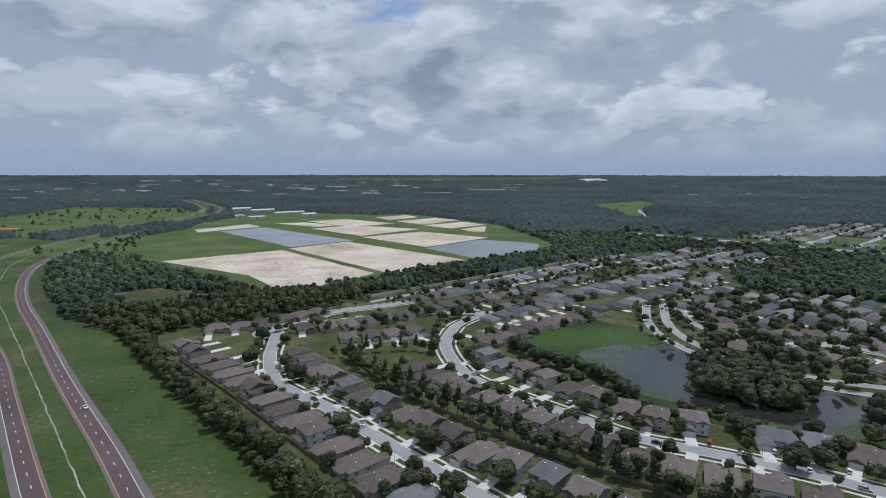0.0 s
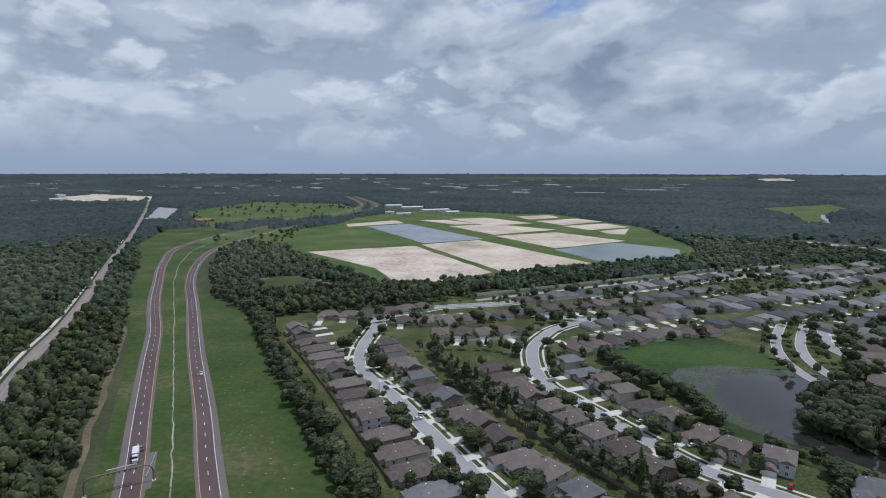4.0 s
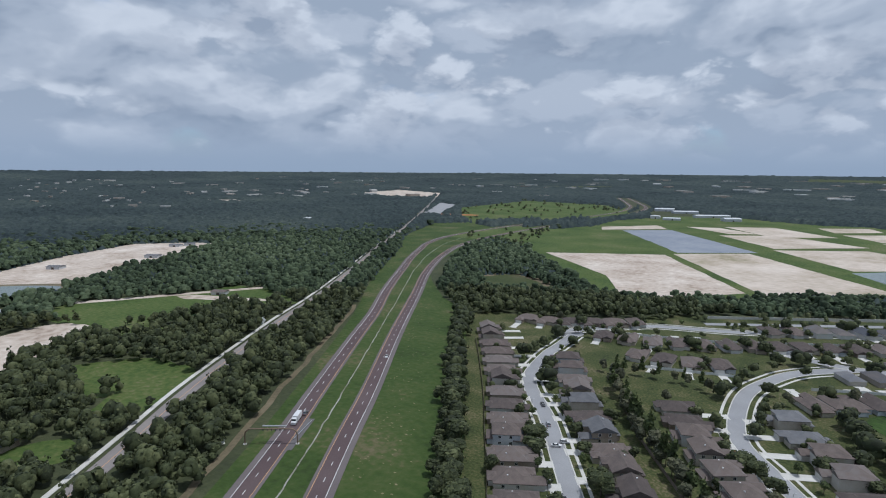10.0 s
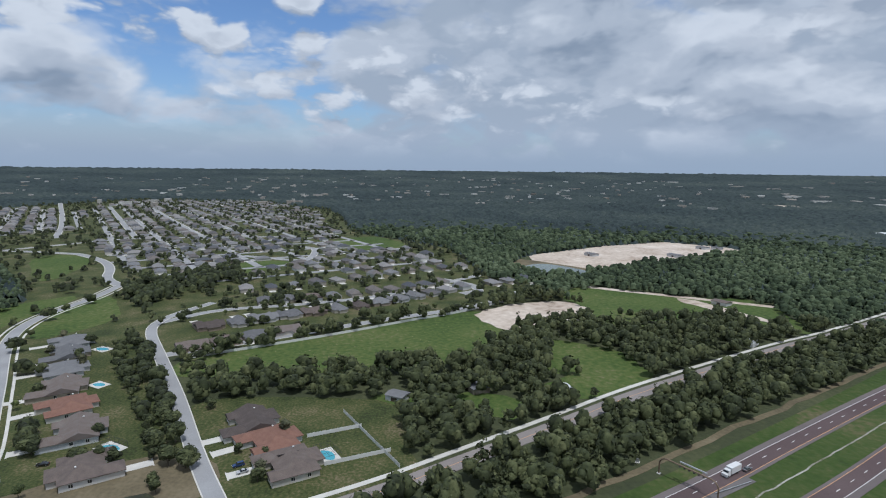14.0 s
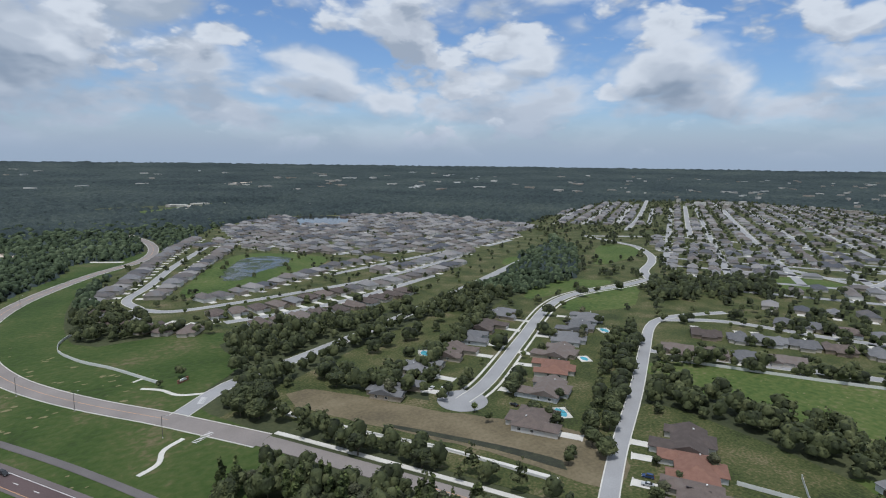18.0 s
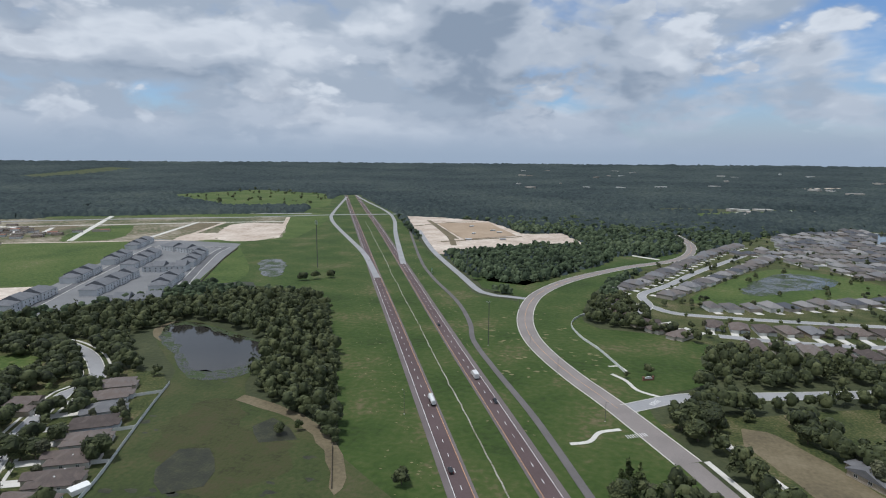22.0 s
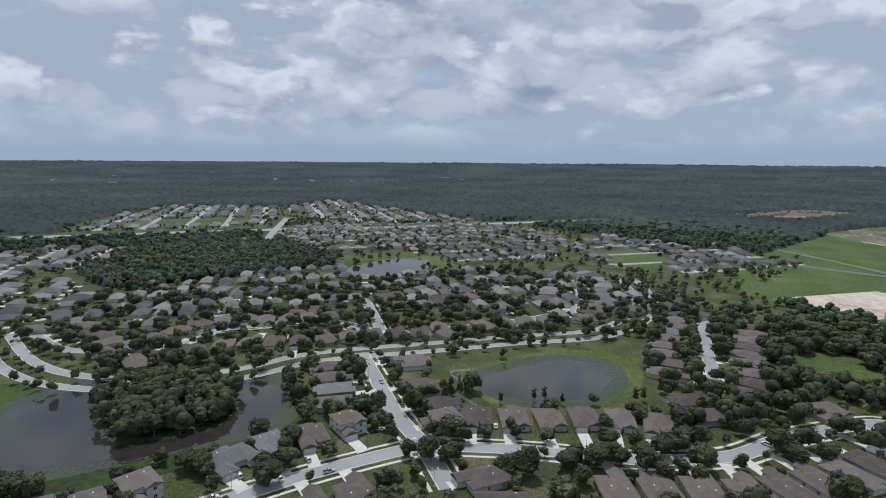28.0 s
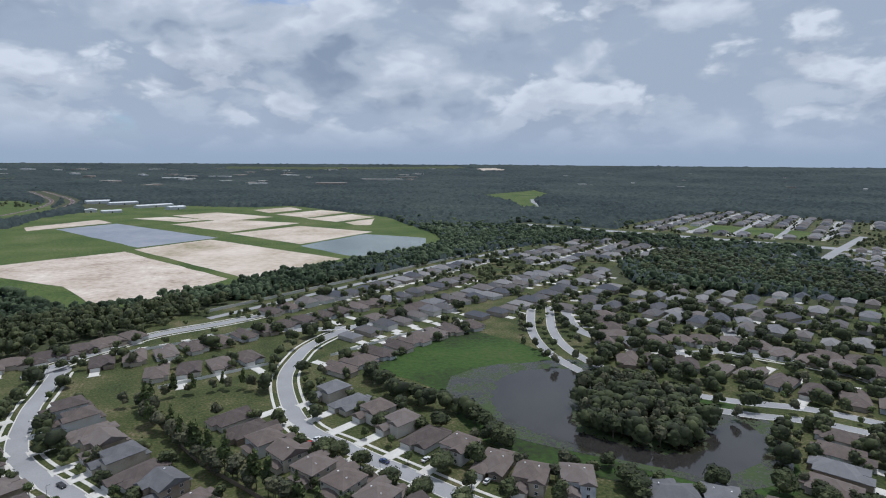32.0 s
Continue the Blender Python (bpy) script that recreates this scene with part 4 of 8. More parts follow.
def pine_arrays(seed, height, width, sprays):
    rng = np.random.default_rng(seed)
    mids = [(rng.normal(0, width * 0.12), rng.normal(0, width * 0.12), height * u, width * (0.48 - 0.38 * (u - 0.35) / 0.6) * rng.uniform(0.7, 1.0), height * 0.07) for u in np.linspace(0.38, 0.95, 7)]
    v, f = clump_cloud(rng, mids, sprays, width * 0.16)
    for x, y, z, rx, rz in mids:
        cv, cf = lump(5, 3, int(rng.integers(1e6)))
        k = len(v)
        v += [(x + p[0] * rx * 0.6, y + p[1] * rx * 0.6, z + p[2] * rz) for p in cv]
        f += [tuple(q + k) for q in cf]
    return np.array(v), np.array(f)


def trunk_arrays(seed, height, radius, limbs=4, spread=1.5):
    """A tapered trunk that divides into limbs."""
    rng = np.random.default_rng(seed)
    v, f = [], []

    def stem(p, q, ra, rb, sides=6):
        p, q = np.array(p, float), np.array(q, float)
        d = (q - p) / np.linalg.norm(q - p)
        a = np.cross(d, (1, 0.3, 0.1))
        a /= np.linalg.norm(a)
        b = np.cross(d, a)
        k = len(v)
        for c, r in ((p, ra), (q, rb)):
            v.extend(c + (a * math.cos(6.2832 * i / sides) + b * math.sin(6.2832 * i / sides)) * r for i in range(sides))
        for i in range(sides):
            j = (i + 1) % sides
            f.append((k + i, k + j, k + sides + j))
            f.append((k + i, k + sides + j, k + sides + i))

    fork = height * 0.45
    stem((0, 0, -0.3), (0, 0, fork), radius, radius * 0.7)
    for i in range(limbs):
        a = 6.283 * i / max(limbs, 1) + rng.uniform(-0.4, 0.4)
        stem((0, 0, fork * 0.92), (spread * math.cos(a), spread * math.sin(a), height), radius * 0.5, radius * 0.15, 5)
    return np.array(v), np.array(f)


LEAF = [(0.22, (0.016, 0.020, 0.010)), (0.42, (0.034, 0.043, 0.018)), (0.6, (0.061, 0.073, 0.029)), (0.8, (0.115, 0.125, 0.054))]
M_LEAF = material("oak_leaves", LEAF, 0.25, 2.2, 0.8, 0.5, 3.0, spec=0.3, per_object=0.18, per_island=0.35)
M_LEAF2 = material("bright_leaves", [(p, (c[0] * 1.35, c[1] * 1.45, c[2] * 1.2)) for p, c in LEAF], 0.25, 2.2, 0.8, 0.5, 3.0, spec=0.3, per_object=0.18, per_island=0.35)
M_LEAF3 = material("grey_green_leaves", [(p, (c[0] * 1.45, c[1] * 1.25, c[2] * 1.7)) for p, c in LEAF], 0.25, 2.2, 0.8, 0.5, 3.0, spec=0.3, per_object=0.18, per_island=0.35)
# Leaf colour lightened and blued: distance haze painted onto the middle woods.
M_LEAF4 = material("haze_paled_leaves", [(p, (c[0] * 1.25, c[1] * 1.4, c[2] * 1.9)) for p, c in LEAF], 0.004, 0.9, 0.9, 0.6, 1.2, spec=0.15, per_island=0.35)
M_BARK = material("grey_brown_bark", [(0.3, (0.07, 0.055, 0.042)), (0.7, (0.15, 0.125, 0.10))], 0.8, 6.0, 0.9, 0.5)
TREE_KINDS = {}
for kind_name, crowns, trunk, leaf, label in (
        ("oak_tree", [crown_arrays(s, 9.5, 11.0, 2.2, 11, 620, 0.46) for s in (1, 2, 3)], (5.5, 0.34, 5, 2.4), M_LEAF, "broad dark green oak with a rounded uneven crown"),
        ("street_tree", [crown_arrays(s, 7.5, 7.2, 1.9, 8, 380, 0.36) for s in (4, 5)], (4.6, 0.2, 4, 1.5), M_LEAF, "rounded dark green street tree"),
        ("yard_tree", [crown_arrays(s, 5.6, 4.6, 1.2, 5, 220, 0.30) for s in (6, 7)], (3.2, 0.13, 3, 0.9), M_LEAF2, "small leafy green yard tree"),
        ("elm_tree", [crown_arrays(s, 9.0, 7.0, 2.6, 8, 330, 0.36) for s in (8, 9)], (6.0, 0.2, 5, 1.7), M_LEAF3, "loose grey-green tree with an open crown"),
        ("pine_tree", [pine_arrays(s, 15.0, 5.0, 240) for s in (10, 11)], (13.0, 0.2, 0, 0), M_LEAF2, "tall slim pine with a ragged crown"),
        ("cypress_tree", [pine_arrays(s, 8.5, 3.4, 150) for s in (12,)], (7.0, 0.14, 0, 0), M_LEAF, "slim pointed dark green cypress")):
    TREE_KINDS[kind_name] = (crowns, trunk_arrays(33, *trunk), leaf, label)
TREE_SPOTS = []


def plant(kind_name, x, y, scale=1.0):
    TREE_SPOTS.append((kind_name, float(x), float(y), float(scale)))


# ---- houses ----
ROOF_STOPS = [(0.2, (0.076, 0.062, 0.057)), (0.42, (0.108, 0.088, 0.080)), (0.6, (0.145, 0.116, 0.102)), (0.8, (0.17, 0.148, 0.137))]
M_ROOF = material("brown_asphalt_shingle", ROOF_STOPS, 0.35, 3.5, 0.92, 0.4, 5.0, per_object=0.5)
M_ROOF_GREY = material("grey_asphalt_shingle", [(0.25, (0.11, 0.11, 0.115)), (0.75, (0.19, 0.19, 0.195))], 0.35, 3.5, 0.92, 0.4, 5.0, per_object=0.4)
M_ROOF_TILE = material("terracotta_roof_tile", [(0.3, (0.165, 0.085, 0.062)), (0.7, (0.235, 0.130, 0.098))], 0.5, 3.0, 0.85, 0.6, 5.0)
M_ROOF_NEW = material("mid_grey_shingle", [(0.3, (0.13, 0.135, 0.145)), (0.7, (0.19, 0.195, 0.205))], 0.35, 3.5, 0.9, 0.4, 5.0)
M_WALL = material("painted_stucco", [(0.1, (0.22, 0.17, 0.13)), (0.35, (0.42, 0.37, 0.30)), (0.55, (0.52, 0.48, 0.42)), (0.8, (0.56, 0.57, 0.58)), (0.95, (0.30, 0.33, 0.38))], 0.2, 5.0, 0.9, 0.2, per_object=0.75)
M_WALL_NEW = material("pale_grey_siding", [(0.3, (0.46, 0.47, 0.48)), (0.7, (0.58, 0.59, 0.60))], 0.3, 6.0, 0.85, 0.2)
M_DOOR = material("white_garage_door", [(0.3, (0.55, 0.54, 0.51)), (0.7, (0.68, 0.67, 0.64))], 0.5, 5.0, 0.6, 0.1)
M_DARKDOOR = plain("dark_front_door", (0.07, 0.05, 0.04))
M_GLASS = material("dark_window_glass", [(0.3, (0.02, 0.024, 0.028)), (0.7, (0.04, 0.046, 0.052))], 0.4, 3.0, 0.08, 0.0, spec=0.6)
M_SOLAR = material("solar_glass", [(0.3, (0.012, 0.014, 0.022)), (0.7, (0.022, 0.026, 0.04))], 0.6, 4.0, 0.15, 0.0, spec=0.6)
M_SCREEN = material("black_screen_frame", [(0.3, (0.025, 0.026, 0.027)), (0.7, (0.05, 0.05, 0.052))], 0.8, 6.0, 0.6, 0.0)
M_FENCE = material("white_vinyl_fence", [(0.3, (0.62, 0.62, 0.60)), (0.7, (0.76, 0.76, 0.74))], 0.4, 4.0, 0.5, 0.1)
M_WOODFENCE = material("weathered_wood_fence", [(0.3, (0.13, 0.105, 0.08)), (0.7, (0.24, 0.2, 0.16))], 0.5, 5.0, 0.9, 0.4)
M_POOL = material("pool_water", [(0.3, (0.06, 0.30, 0.38)), (0.7, (0.12, 0.42, 0.50))], 0.3, 2.0, 0.1, 0.05)


def box_into(bm, x0, x1, y0, y1, z0, z1):
    v = [bm.verts.new((x, y, z)) for z in (z0, z1) for x, y in ((x0, y0), (x1, y0), (x1, y1), (x0, y1))]
    for q in ((3, 2, 1, 0), (4, 5, 6, 7), (0, 1, 5, 4), (1, 2, 6, 5), (2, 3, 7, 6), (3, 0, 4, 7)):
        bm.faces.new([v[i] for i in q])
    return v


def roof_into(bm, x0, x1, y0, y1, z, pitch=0.42, over=0.5, gable=None):
    """A hip roof, or a gable roof with its ridge along 'x' or 'y', with eaves boards and a soffit."""
    x0, x1, y0, y1 = x0 - over, x1 + over, y0 - over, y1 + over
    w, d = x1 - x0, y1 - y0
    half = min(w, d) / 2 if gable is None else (d / 2 if gable == "x" else w / 2)
    top, zt = z + half * pitch, z - 0.05
    along = (w >= d) if gable is None else gable == "x"
    cut = half * (0.98 if gable is None else 0.0)
    if along:
        ridge = [(x0 + cut, (y0 + y1) / 2, top), (x1 - cut, (y0 + y1) / 2, top)]
    else:
        ridge = [((x0 + x1) / 2, y0 + cut, top), ((x0 + x1) / 2, y1 - cut, top)]
    e = [bm.verts.new(p) for p in ((x0, y0, z), (x1, y0, z), (x1, y1, z), (x0, y1, z))]
    b = [bm.verts.new(p) for p in ((x0, y0, zt - 0.17), (x1, y0, zt - 0.17), (x1, y1, zt - 0.17), (x0, y1, zt - 0.17))]
    r = [bm.verts.new(p) for p in ridge]
    if along:
        faces = [(e[0], e[1], r[1], r[0]), (e[2], e[3], r[0], r[1]), (e[1], e[2], r[1]), (e[3], e[0], r[0])]
    else:
        faces = [(e[1], e[2], r[1], r[0]), (e[3], e[0], r[0], r[1]), (e[0], e[1], r[0]), (e[2], e[3], r[1])]
    for q in faces:
        bm.faces.new(q)
    for i in range(4):
        bm.faces.new((b[i], b[(i + 1) % 4], e[(i + 1) % 4], e[i]))
    bm.faces.new(b[::-1])


def slab_mesh(name, w, h, t, mat):
    bm = bmesh.new()
    box_into(bm, -w / 2, w / 2, -t / 2, t / 2, 0, h)
    me = bpy.data.meshes.new(name)
    bm.to_mesh(me)
    bm.free()
    me.materials.append(mat)
    return me


def window_mesh():
    bm = bmesh.new()
    for x0, x1, z0, z1 in ((-0.65, 0.65, -0.08, 0.0), (-0.65, 0.65, 1.3, 1.38), (-0.65, -0.57, 0, 1.3), (0.57, 0.65, 0, 1.3), (-0.03, 0.03, 0, 1.3)):
        box_into(bm, x0, x1, -0.06, 0.06, z0, z1)
    me = bpy.data.meshes.new("window")
    bm.to_mesh(me)
    bm.free()
    me.materials.append(M_WHITE)
    return me


WINDOW, PANE = window_mesh(), slab_mesh("pane", 1.14, 1.3, 0.05, M_GLASS)
GARAGE, ENTRY = slab_mesh("garage_door", 4.9, 2.2, 0.08, M_DOOR), slab_mesh("front_door", 1.0, 2.1, 0.08, M_DARKDOOR)
VENT = slab_mesh("roof_vent", 0.5, 0.35, 0.5, M_WHITE)


# blocks of each style: x0, x1, y0, y1, eaves height, gable direction or None for a hip; the second block holds the garage
STYLES = {
    "long": [(-6.1, 6.1, -5.5, 8.6, 2.95, None), (-6.08, -0.2, -11.0, -5.0, 2.85, "y"), (1.2, 6.05, -7.8, -5.0, 2.86, None), (-3.6, 2.6, 8.2, 10.8, 2.7, None)],
    "deep_gable": [(-6.2, 6.2, -6.4, 8.2, 2.95, None), (-6.18, -0.5, -10.6, -6.0, 2.85, None), (0.7, 6.15, -9.2, -6.0, 2.9, "y"), (-1.5, 5.0, 7.8, 10.2, 2.7, None)],
    "tall": [(-5.9, 5.9, -4.6, 7.6, 5.75, None), (-5.88, 0.1, -9.6, -4.2, 2.85, "y"), (0.4, 5.85, -6.6, -4.2, 5.7, "y"), (-4.2, 4.0, 7.2, 10.2, 2.8, None)],
    "tall_gable": [(-6.0, 6.0, -4.0, 7.0, 5.75, "x"), (0.2, 5.98, -9.0, -3.6, 2.85, None), (-5.95, -0.6, -6.4, -3.6, 5.6, "y"), (-5.0, 2.5, 6.6, 9.4, 2.8, None)],
    "wide": [(-9.0, 9.0, -5.6, 6.8, 2.95, None), (-8.98, -2.6, -10.8, -5.2, 2.85, None), (3.4, 8.95, -8.4, -5.2, 2.9, "y"), (-5.0, 3.2, 6.4, 10.0, 2.75, None)],
    "ell": [(-9.5, 9.5, -5.4, 6.2, 2.95, "x"), (2.8, 9.48, -12.4, -5.0, 2.85, None), (-9.45, -4.0, -7.8, -5.0, 2.9, "y"), (-6.0, 3.0, 5.8, 9.2, 2.75, None)]}


def house(style, fine, roof_mat=None, wall_mat=None):
    """A house with its front towards -y, its origin on the ground in its middle. Returns its Empty."""
    hall = new("house")
    blocks = STYLES[style]
    bm, rm = bmesh.new(), bmesh.new()
    for x0, x1, y0, y1, z, gable in blocks:
        box_into(bm, x0, x1, y0, y1, -0.3, z)
        inner = 2.4 if y1 < 0 else 0.0
        outer = 2.6 if y0 > 5 else 0.0
        if gable == "y":
            for y in (y0 - 0.02,):
                half = (x1 - x0) / 2
                a = [bm.verts.new(p) for p in ((x0, y, z - 0.02), (x1, y, z - 0.02), ((x0 + x1) / 2, y, z + half * 0.44))]
                b = [bm.verts.new(p) for p in ((x0, y + 0.3, z - 0.02), (x1, y + 0.3, z - 0.02), ((x0 + x1) / 2, y + 0.3, z + half * 0.44))]
                bm.faces.new(a), bm.faces.new(b[::-1])
        if gable == "x":
            for x in (x0 - 0.02, x1 - 0.28):
                half, m = (y1 - y0) / 2, (y0 + y1) / 2
                a = [bm.verts.new(p) for p in ((x, y0, z - 0.02), (x, y1, z - 0.02), (x, m, z + half * 0.42))]
                b = [bm.verts.new(p) for p in ((x + 0.3, y0, z - 0.02), (x + 0.3, y1, z - 0.02), (x + 0.3, m, z + half * 0.42))]
                bm.faces.new(a[::-1]), bm.faces.new(b)
        roof_into(rm, x0, x1, y0 - outer, y1 + inner, z, 0.46 if gable == "y" else 0.43, gable=gable)
    part("wall", bm, wall_mat or M_WALL, hall)
    part("roof", rm, roof_mat or M_ROOF, hall)
    x0, x1, y0, y1, z, _ = blocks[0]
    gx0, gx1, gy0 = blocks[1][:3]
    part("garage_door", GARAGE, M_DOOR, hall, "pale panelled garage door", pose((gx0 + gx1) / 2, gy0 - 0.03, 0.05))
    if not fine:
        return hall
    part("front_door", ENTRY, M_DARKDOOR, hall, "dark front door", pose(gx1 + 0.65 if gx0 < -1 else gx0 - 0.65, y0 - 0.03, 0.1))
    fx = (blocks[2][0] + blocks[2][1]) / 2
    d = y1 - y0
    spots = [(fx, blocks[2][2], 0), (x1, y0 + d * 0.3, 90), (x1, y0 + d * 0.72, 90), (x0, y0 + d * 0.35, -90), (x0, y0 + d * 0.75, -90), (x0 + 1.1, y1, 180), (x1 - 1.3, y1, 180)]
    rows = [(p, 0.9) for p in spots] + ([(p, 3.75) for p in spots] if z > 5 else [])
    for (x, y, turn), h in rows:
        win = part("window", WINDOW, M_WHITE, hall, "", pose(x, y, h, 0, 0, turn))
        part("pane", PANE, M_GLASS, win, "dark glass pane")
    for vx, vy in ((0.42, 0.3), (-0.5, 0.45)):
        h = z + 0.43 * ((x1 - x0) / 2 + 0.5 - abs(vx) * (x1 - x0) / 2 if x1 - x0 < d else d * (0.5 - abs(vy - 0.5)) + 0.5)
        part("roof_vent", VENT, M_WHITE, hall, "small pale roof vent", pose(vx * x1, y0 + d * (0.35 + vy * 0.6), h - 0.12))
    return hall


# rows of houses: spacing, styles, and the line of their middles
ROWS = [
    (17.0, "long deep_gable tall tall_gable", [(-140, 262), (-99, 199), (-70, 148), (-51, 112), (-35, 84), (-21, 58), (-2, 26)]),
    (16.6, "tall tall_gable tall long", [(-67, 228), (-41, 175), (-20, 140), (0, 107), (14, 82), (28, 65), (41, 46), (62, 12)]),
    (16.2, "long tall deep_gable tall_gable", [(5, 191), (26, 146), (44, 116), (60, 91), (74, 67), (88, 52), (104, 40), (124, 24), (146, 2)]),
    (16.9, "long tall tall_gable deep_gable", [(53, 202), (67, 173), (79, 147), (91, 124), (103, 108)]),
    (17.0, "tall tall_gable", [(121, 88)]),
    (17.0, "tall", [(106, 96)]),
    (17.3, "wide tall long", [(148, 69), (163, 60), (173, 46), (187, 33)]),
    (16.2, "long deep_gable", [(249, 73), (234, 65), (220, 57), (203, 48)]),
    (30.0, "wide", [(270, 28)]),
    (30.0, "wide", [(236, 13)]),
    (30.0, "long", [(218, 0)]),
    (30.0, "tall", [(199, -6)]),
    (16.6, "deep_gable long deep_gable", [(208, -21), (211, -37), (215, -53), (220, -71), (222, -87), (221, -103)]),
    (17.0, "deep_gable", [(236, -128), (253, -121)]),
    (15.9, "long long deep_gable", [(163, -80), (167, -97), (170, -112), (172, -127), (179, -142), (187, -156), (196, -170), (207, -186), (218, -200), (230, -215), (238, -228)]),
    (15.5, "long deep_gable", [(326, 159), (338, 132), (353, 106)]),
    (16.2, "long deep_gable", [(277, 142), (289, 108), (306, 84), (319, 56), (324, 39)]),
    (17.0, "long deep_gable", [(328, 22), (361, -10), (380, -50)]),
    (16.5, "long wide", [(389, -73), (456, -90), (530, -88), (595, -63)]),
    (16.0, "long wide", [(524, 16), (519, -29)]),
    (16.6, "long deep_gable", [(425, -160), (412, -143), (377, -136), (347, -126), (314, -119), (272, -115)]),
    (16.6, "long deep_gable", [(394, -190), (377, -186), (351, -177), (327, -168), (292, -163), (266, -152)]),
    (16.0, "wide", [(257, -183)]),
    (18.0, "long wide", [(159, -32), (142, -43), (120, -36)]),
    (16.8, "long deep_gable wide", [(-63, 296), (-29, 300), (9, 316), (58, 342), (115, 370), (173, 399), (240, 440)]),
    (16.6, "long deep_gable", [(-32, 266), (-2, 267), (22, 276)]),
    (16.8, "long wide", [(64, 234), (101, 257), (142, 278), (171, 285)]),
    (17.0, "long deep_gable", [(40, 376), (102, 410), (161, 444), (235, 490), (301, 530)]),
    (17.0, "long wide", [(153, 349), (212, 376), (275, 408), (330, 436)]),
    (17.0, "long deep_gable", [(112, 328), (166, 348), (219, 360), (270, 382)]),
    (17.0, "long wide", [(-128, 309), (-106, 312), (-81, 326), (-40, 352)]),
    (16.8, "long deep_gable", [(228, 186), (262, 160), (278, 117), (299, 100)]),
    (16.8, "long deep_gable", [(340, 30), (356, 2), (374, -22)]),
    (17.0, "long wide", [(236, 214), (302, 197), (332, 164), (360, 125)]),
    (17.0, "long wide", [(300, 320), (272, 262), (252, 222)]),
    (18.0, "wide long", [(388, 301), (402, 248), (406, 193)]),
    (16.5, "wide long", [(512, 40), (520, -5), (505, -40), (440, -40)]),
    (16.5, "long wide", [(330, 290), (345, 240), (370, 215)]),
    (16.5, "long wide", [(400, 60), (440, 20), (470, -20)]),
    (16.5, "long wide", [(410, 100), (450, 70), (480, 30)]),
    (21.0, "wide ell", [(-311, -191), (-322, -173), (-336, -153), (-352, -125)]),
    (20.0, "wide ell long", [(-358, -196), (-386, -150), (-416, -95), (-455, -42), (-500, 16), (-532, 80)]),
    (20.0, "wide long", [(-437, -176), (-455, -117), (-485, -60), (-530, 0)]),
    (23.0, "wide ell", [(-484, -205), (-503, -158), (-540, -104), (-581, -49), (-609, 18)]),
    (17.0, "deep_gable long", [(-22, -546), (-52, -600), (-97, -709), (-146, -818), (-190, -902)]),
    (17.0, "deep_gable long", [(-67, -534), (-91, -579), (-130, -649), (-181, -742), (-218, -815)]),
    (17.0, "deep_gable long", [(-21, -500), (-28, -462), (-55, -424), (-80, -404)]),
    (16.5, "deep_gable long", [(-100, -504), (-147, -519), (-208, -552), (-262, -581), (-330, -600)]),
    (16.5, "deep_gable long", [(-94, -448), (-131, -447), (-190, -460), (-254, -470), (-317, -488), (-400, -520)]),
    (16.5, "deep_gable long", [(-112, -403), (-160, -405), (-200, -412), (-260, -430)]),
    (16.5, "deep_gable long", [(-290, -528), (-351, -546), (-467, -582)]),
]
ESTATE_C = spline([(-42, -470), (-50, -500), (-46, -540), (-72, -590), (-112, -680), (-164, -780), (-205, -860)], 8)
ESTATE_C2 = spline([(-50, -500), (-70, -480), (-120, -480), (-195, -488), (-260, -498), (-330, -520), (-430, -560)], 8)
ESTATE_C3 = spline([(-94, -425), (-150, -426), (-220, -440), (-330, -480)], 8)
ESTATE_C4 = spline([(-240, -545), (-330, -572), (-460, -610)], 8)
ST_F1 = spline([(300, 182), (330, 140), (338, 112), (318, 64)], 8)
ST_F2 = spline([(318, 64), (345, 20), (380, -30), (412, -62)], 8)
ST_F3 = spline([(412, -62), (470, -64), (540, -60)], 8)
ST_F4 = spline([(440, -180), (400, -160), (350, -150), (290, -142)], 8)
ST_F5 = spline([(262, 300), (240, 245), (262, 195), (300, 182), (340, 210), (370, 260), (372, 320)], 8)
ST_F6 = spline([(400, 130), (430, 80), (470, 40), (492, -10)], 8)
ST_V1 = spline([(-372, -240), (-410, -205), (-430, -140), (-458, -80), (-500, -30), (-560, 30)], 8)
ST_V2 = spline([(-330, -148), (-372, -78), (-430, 20)], 8)
EXTRA_STREETS = (ESTATE_C, ESTATE_C2, ESTATE_C3, ESTATE_C4, ST_F1, ST_F2, ST_F3, ST_F4, ST_F5, ST_F6, ST_V1)
for line in EXTRA_STREETS:
    road("street", line, 7.4, 0.18, M_STREET, "pale grey residential street", 0.4)
STREETS = [ST_W, ST_W2, ST_CT, ST_A1, ST_A2, ST_E1, ST_E2, ST_E3, ST_N1, ST_N2, ROAD_N, *EXTRA_STREETS]
STREET_POINTS = np.concatenate(STREETS)
NORMALS = {"long": 0, "deep_gable": 1}
TEMPLATES = {}
HOUSE_SPOTS = []
M_DRIVE = M_CONCRETE
DRIVE = {}


def driveway_mesh(length):
    key = round(length)
    if key not in DRIVE:
        bm = bmesh.new()
        box_into(bm, -2.5, 2.5, -key, 0.0, -0.2, 0.16)
        box_into(bm, -3.2, 3.2, -key - 0.6, -key, -0.2, 0.155)
        me = bpy.data.meshes.new("driveway")
        bm.to_mesh(me)
        bm.free()
        me.materials.append(M_DRIVE)
        DRIVE[key] = me
    return DRIVE[key]


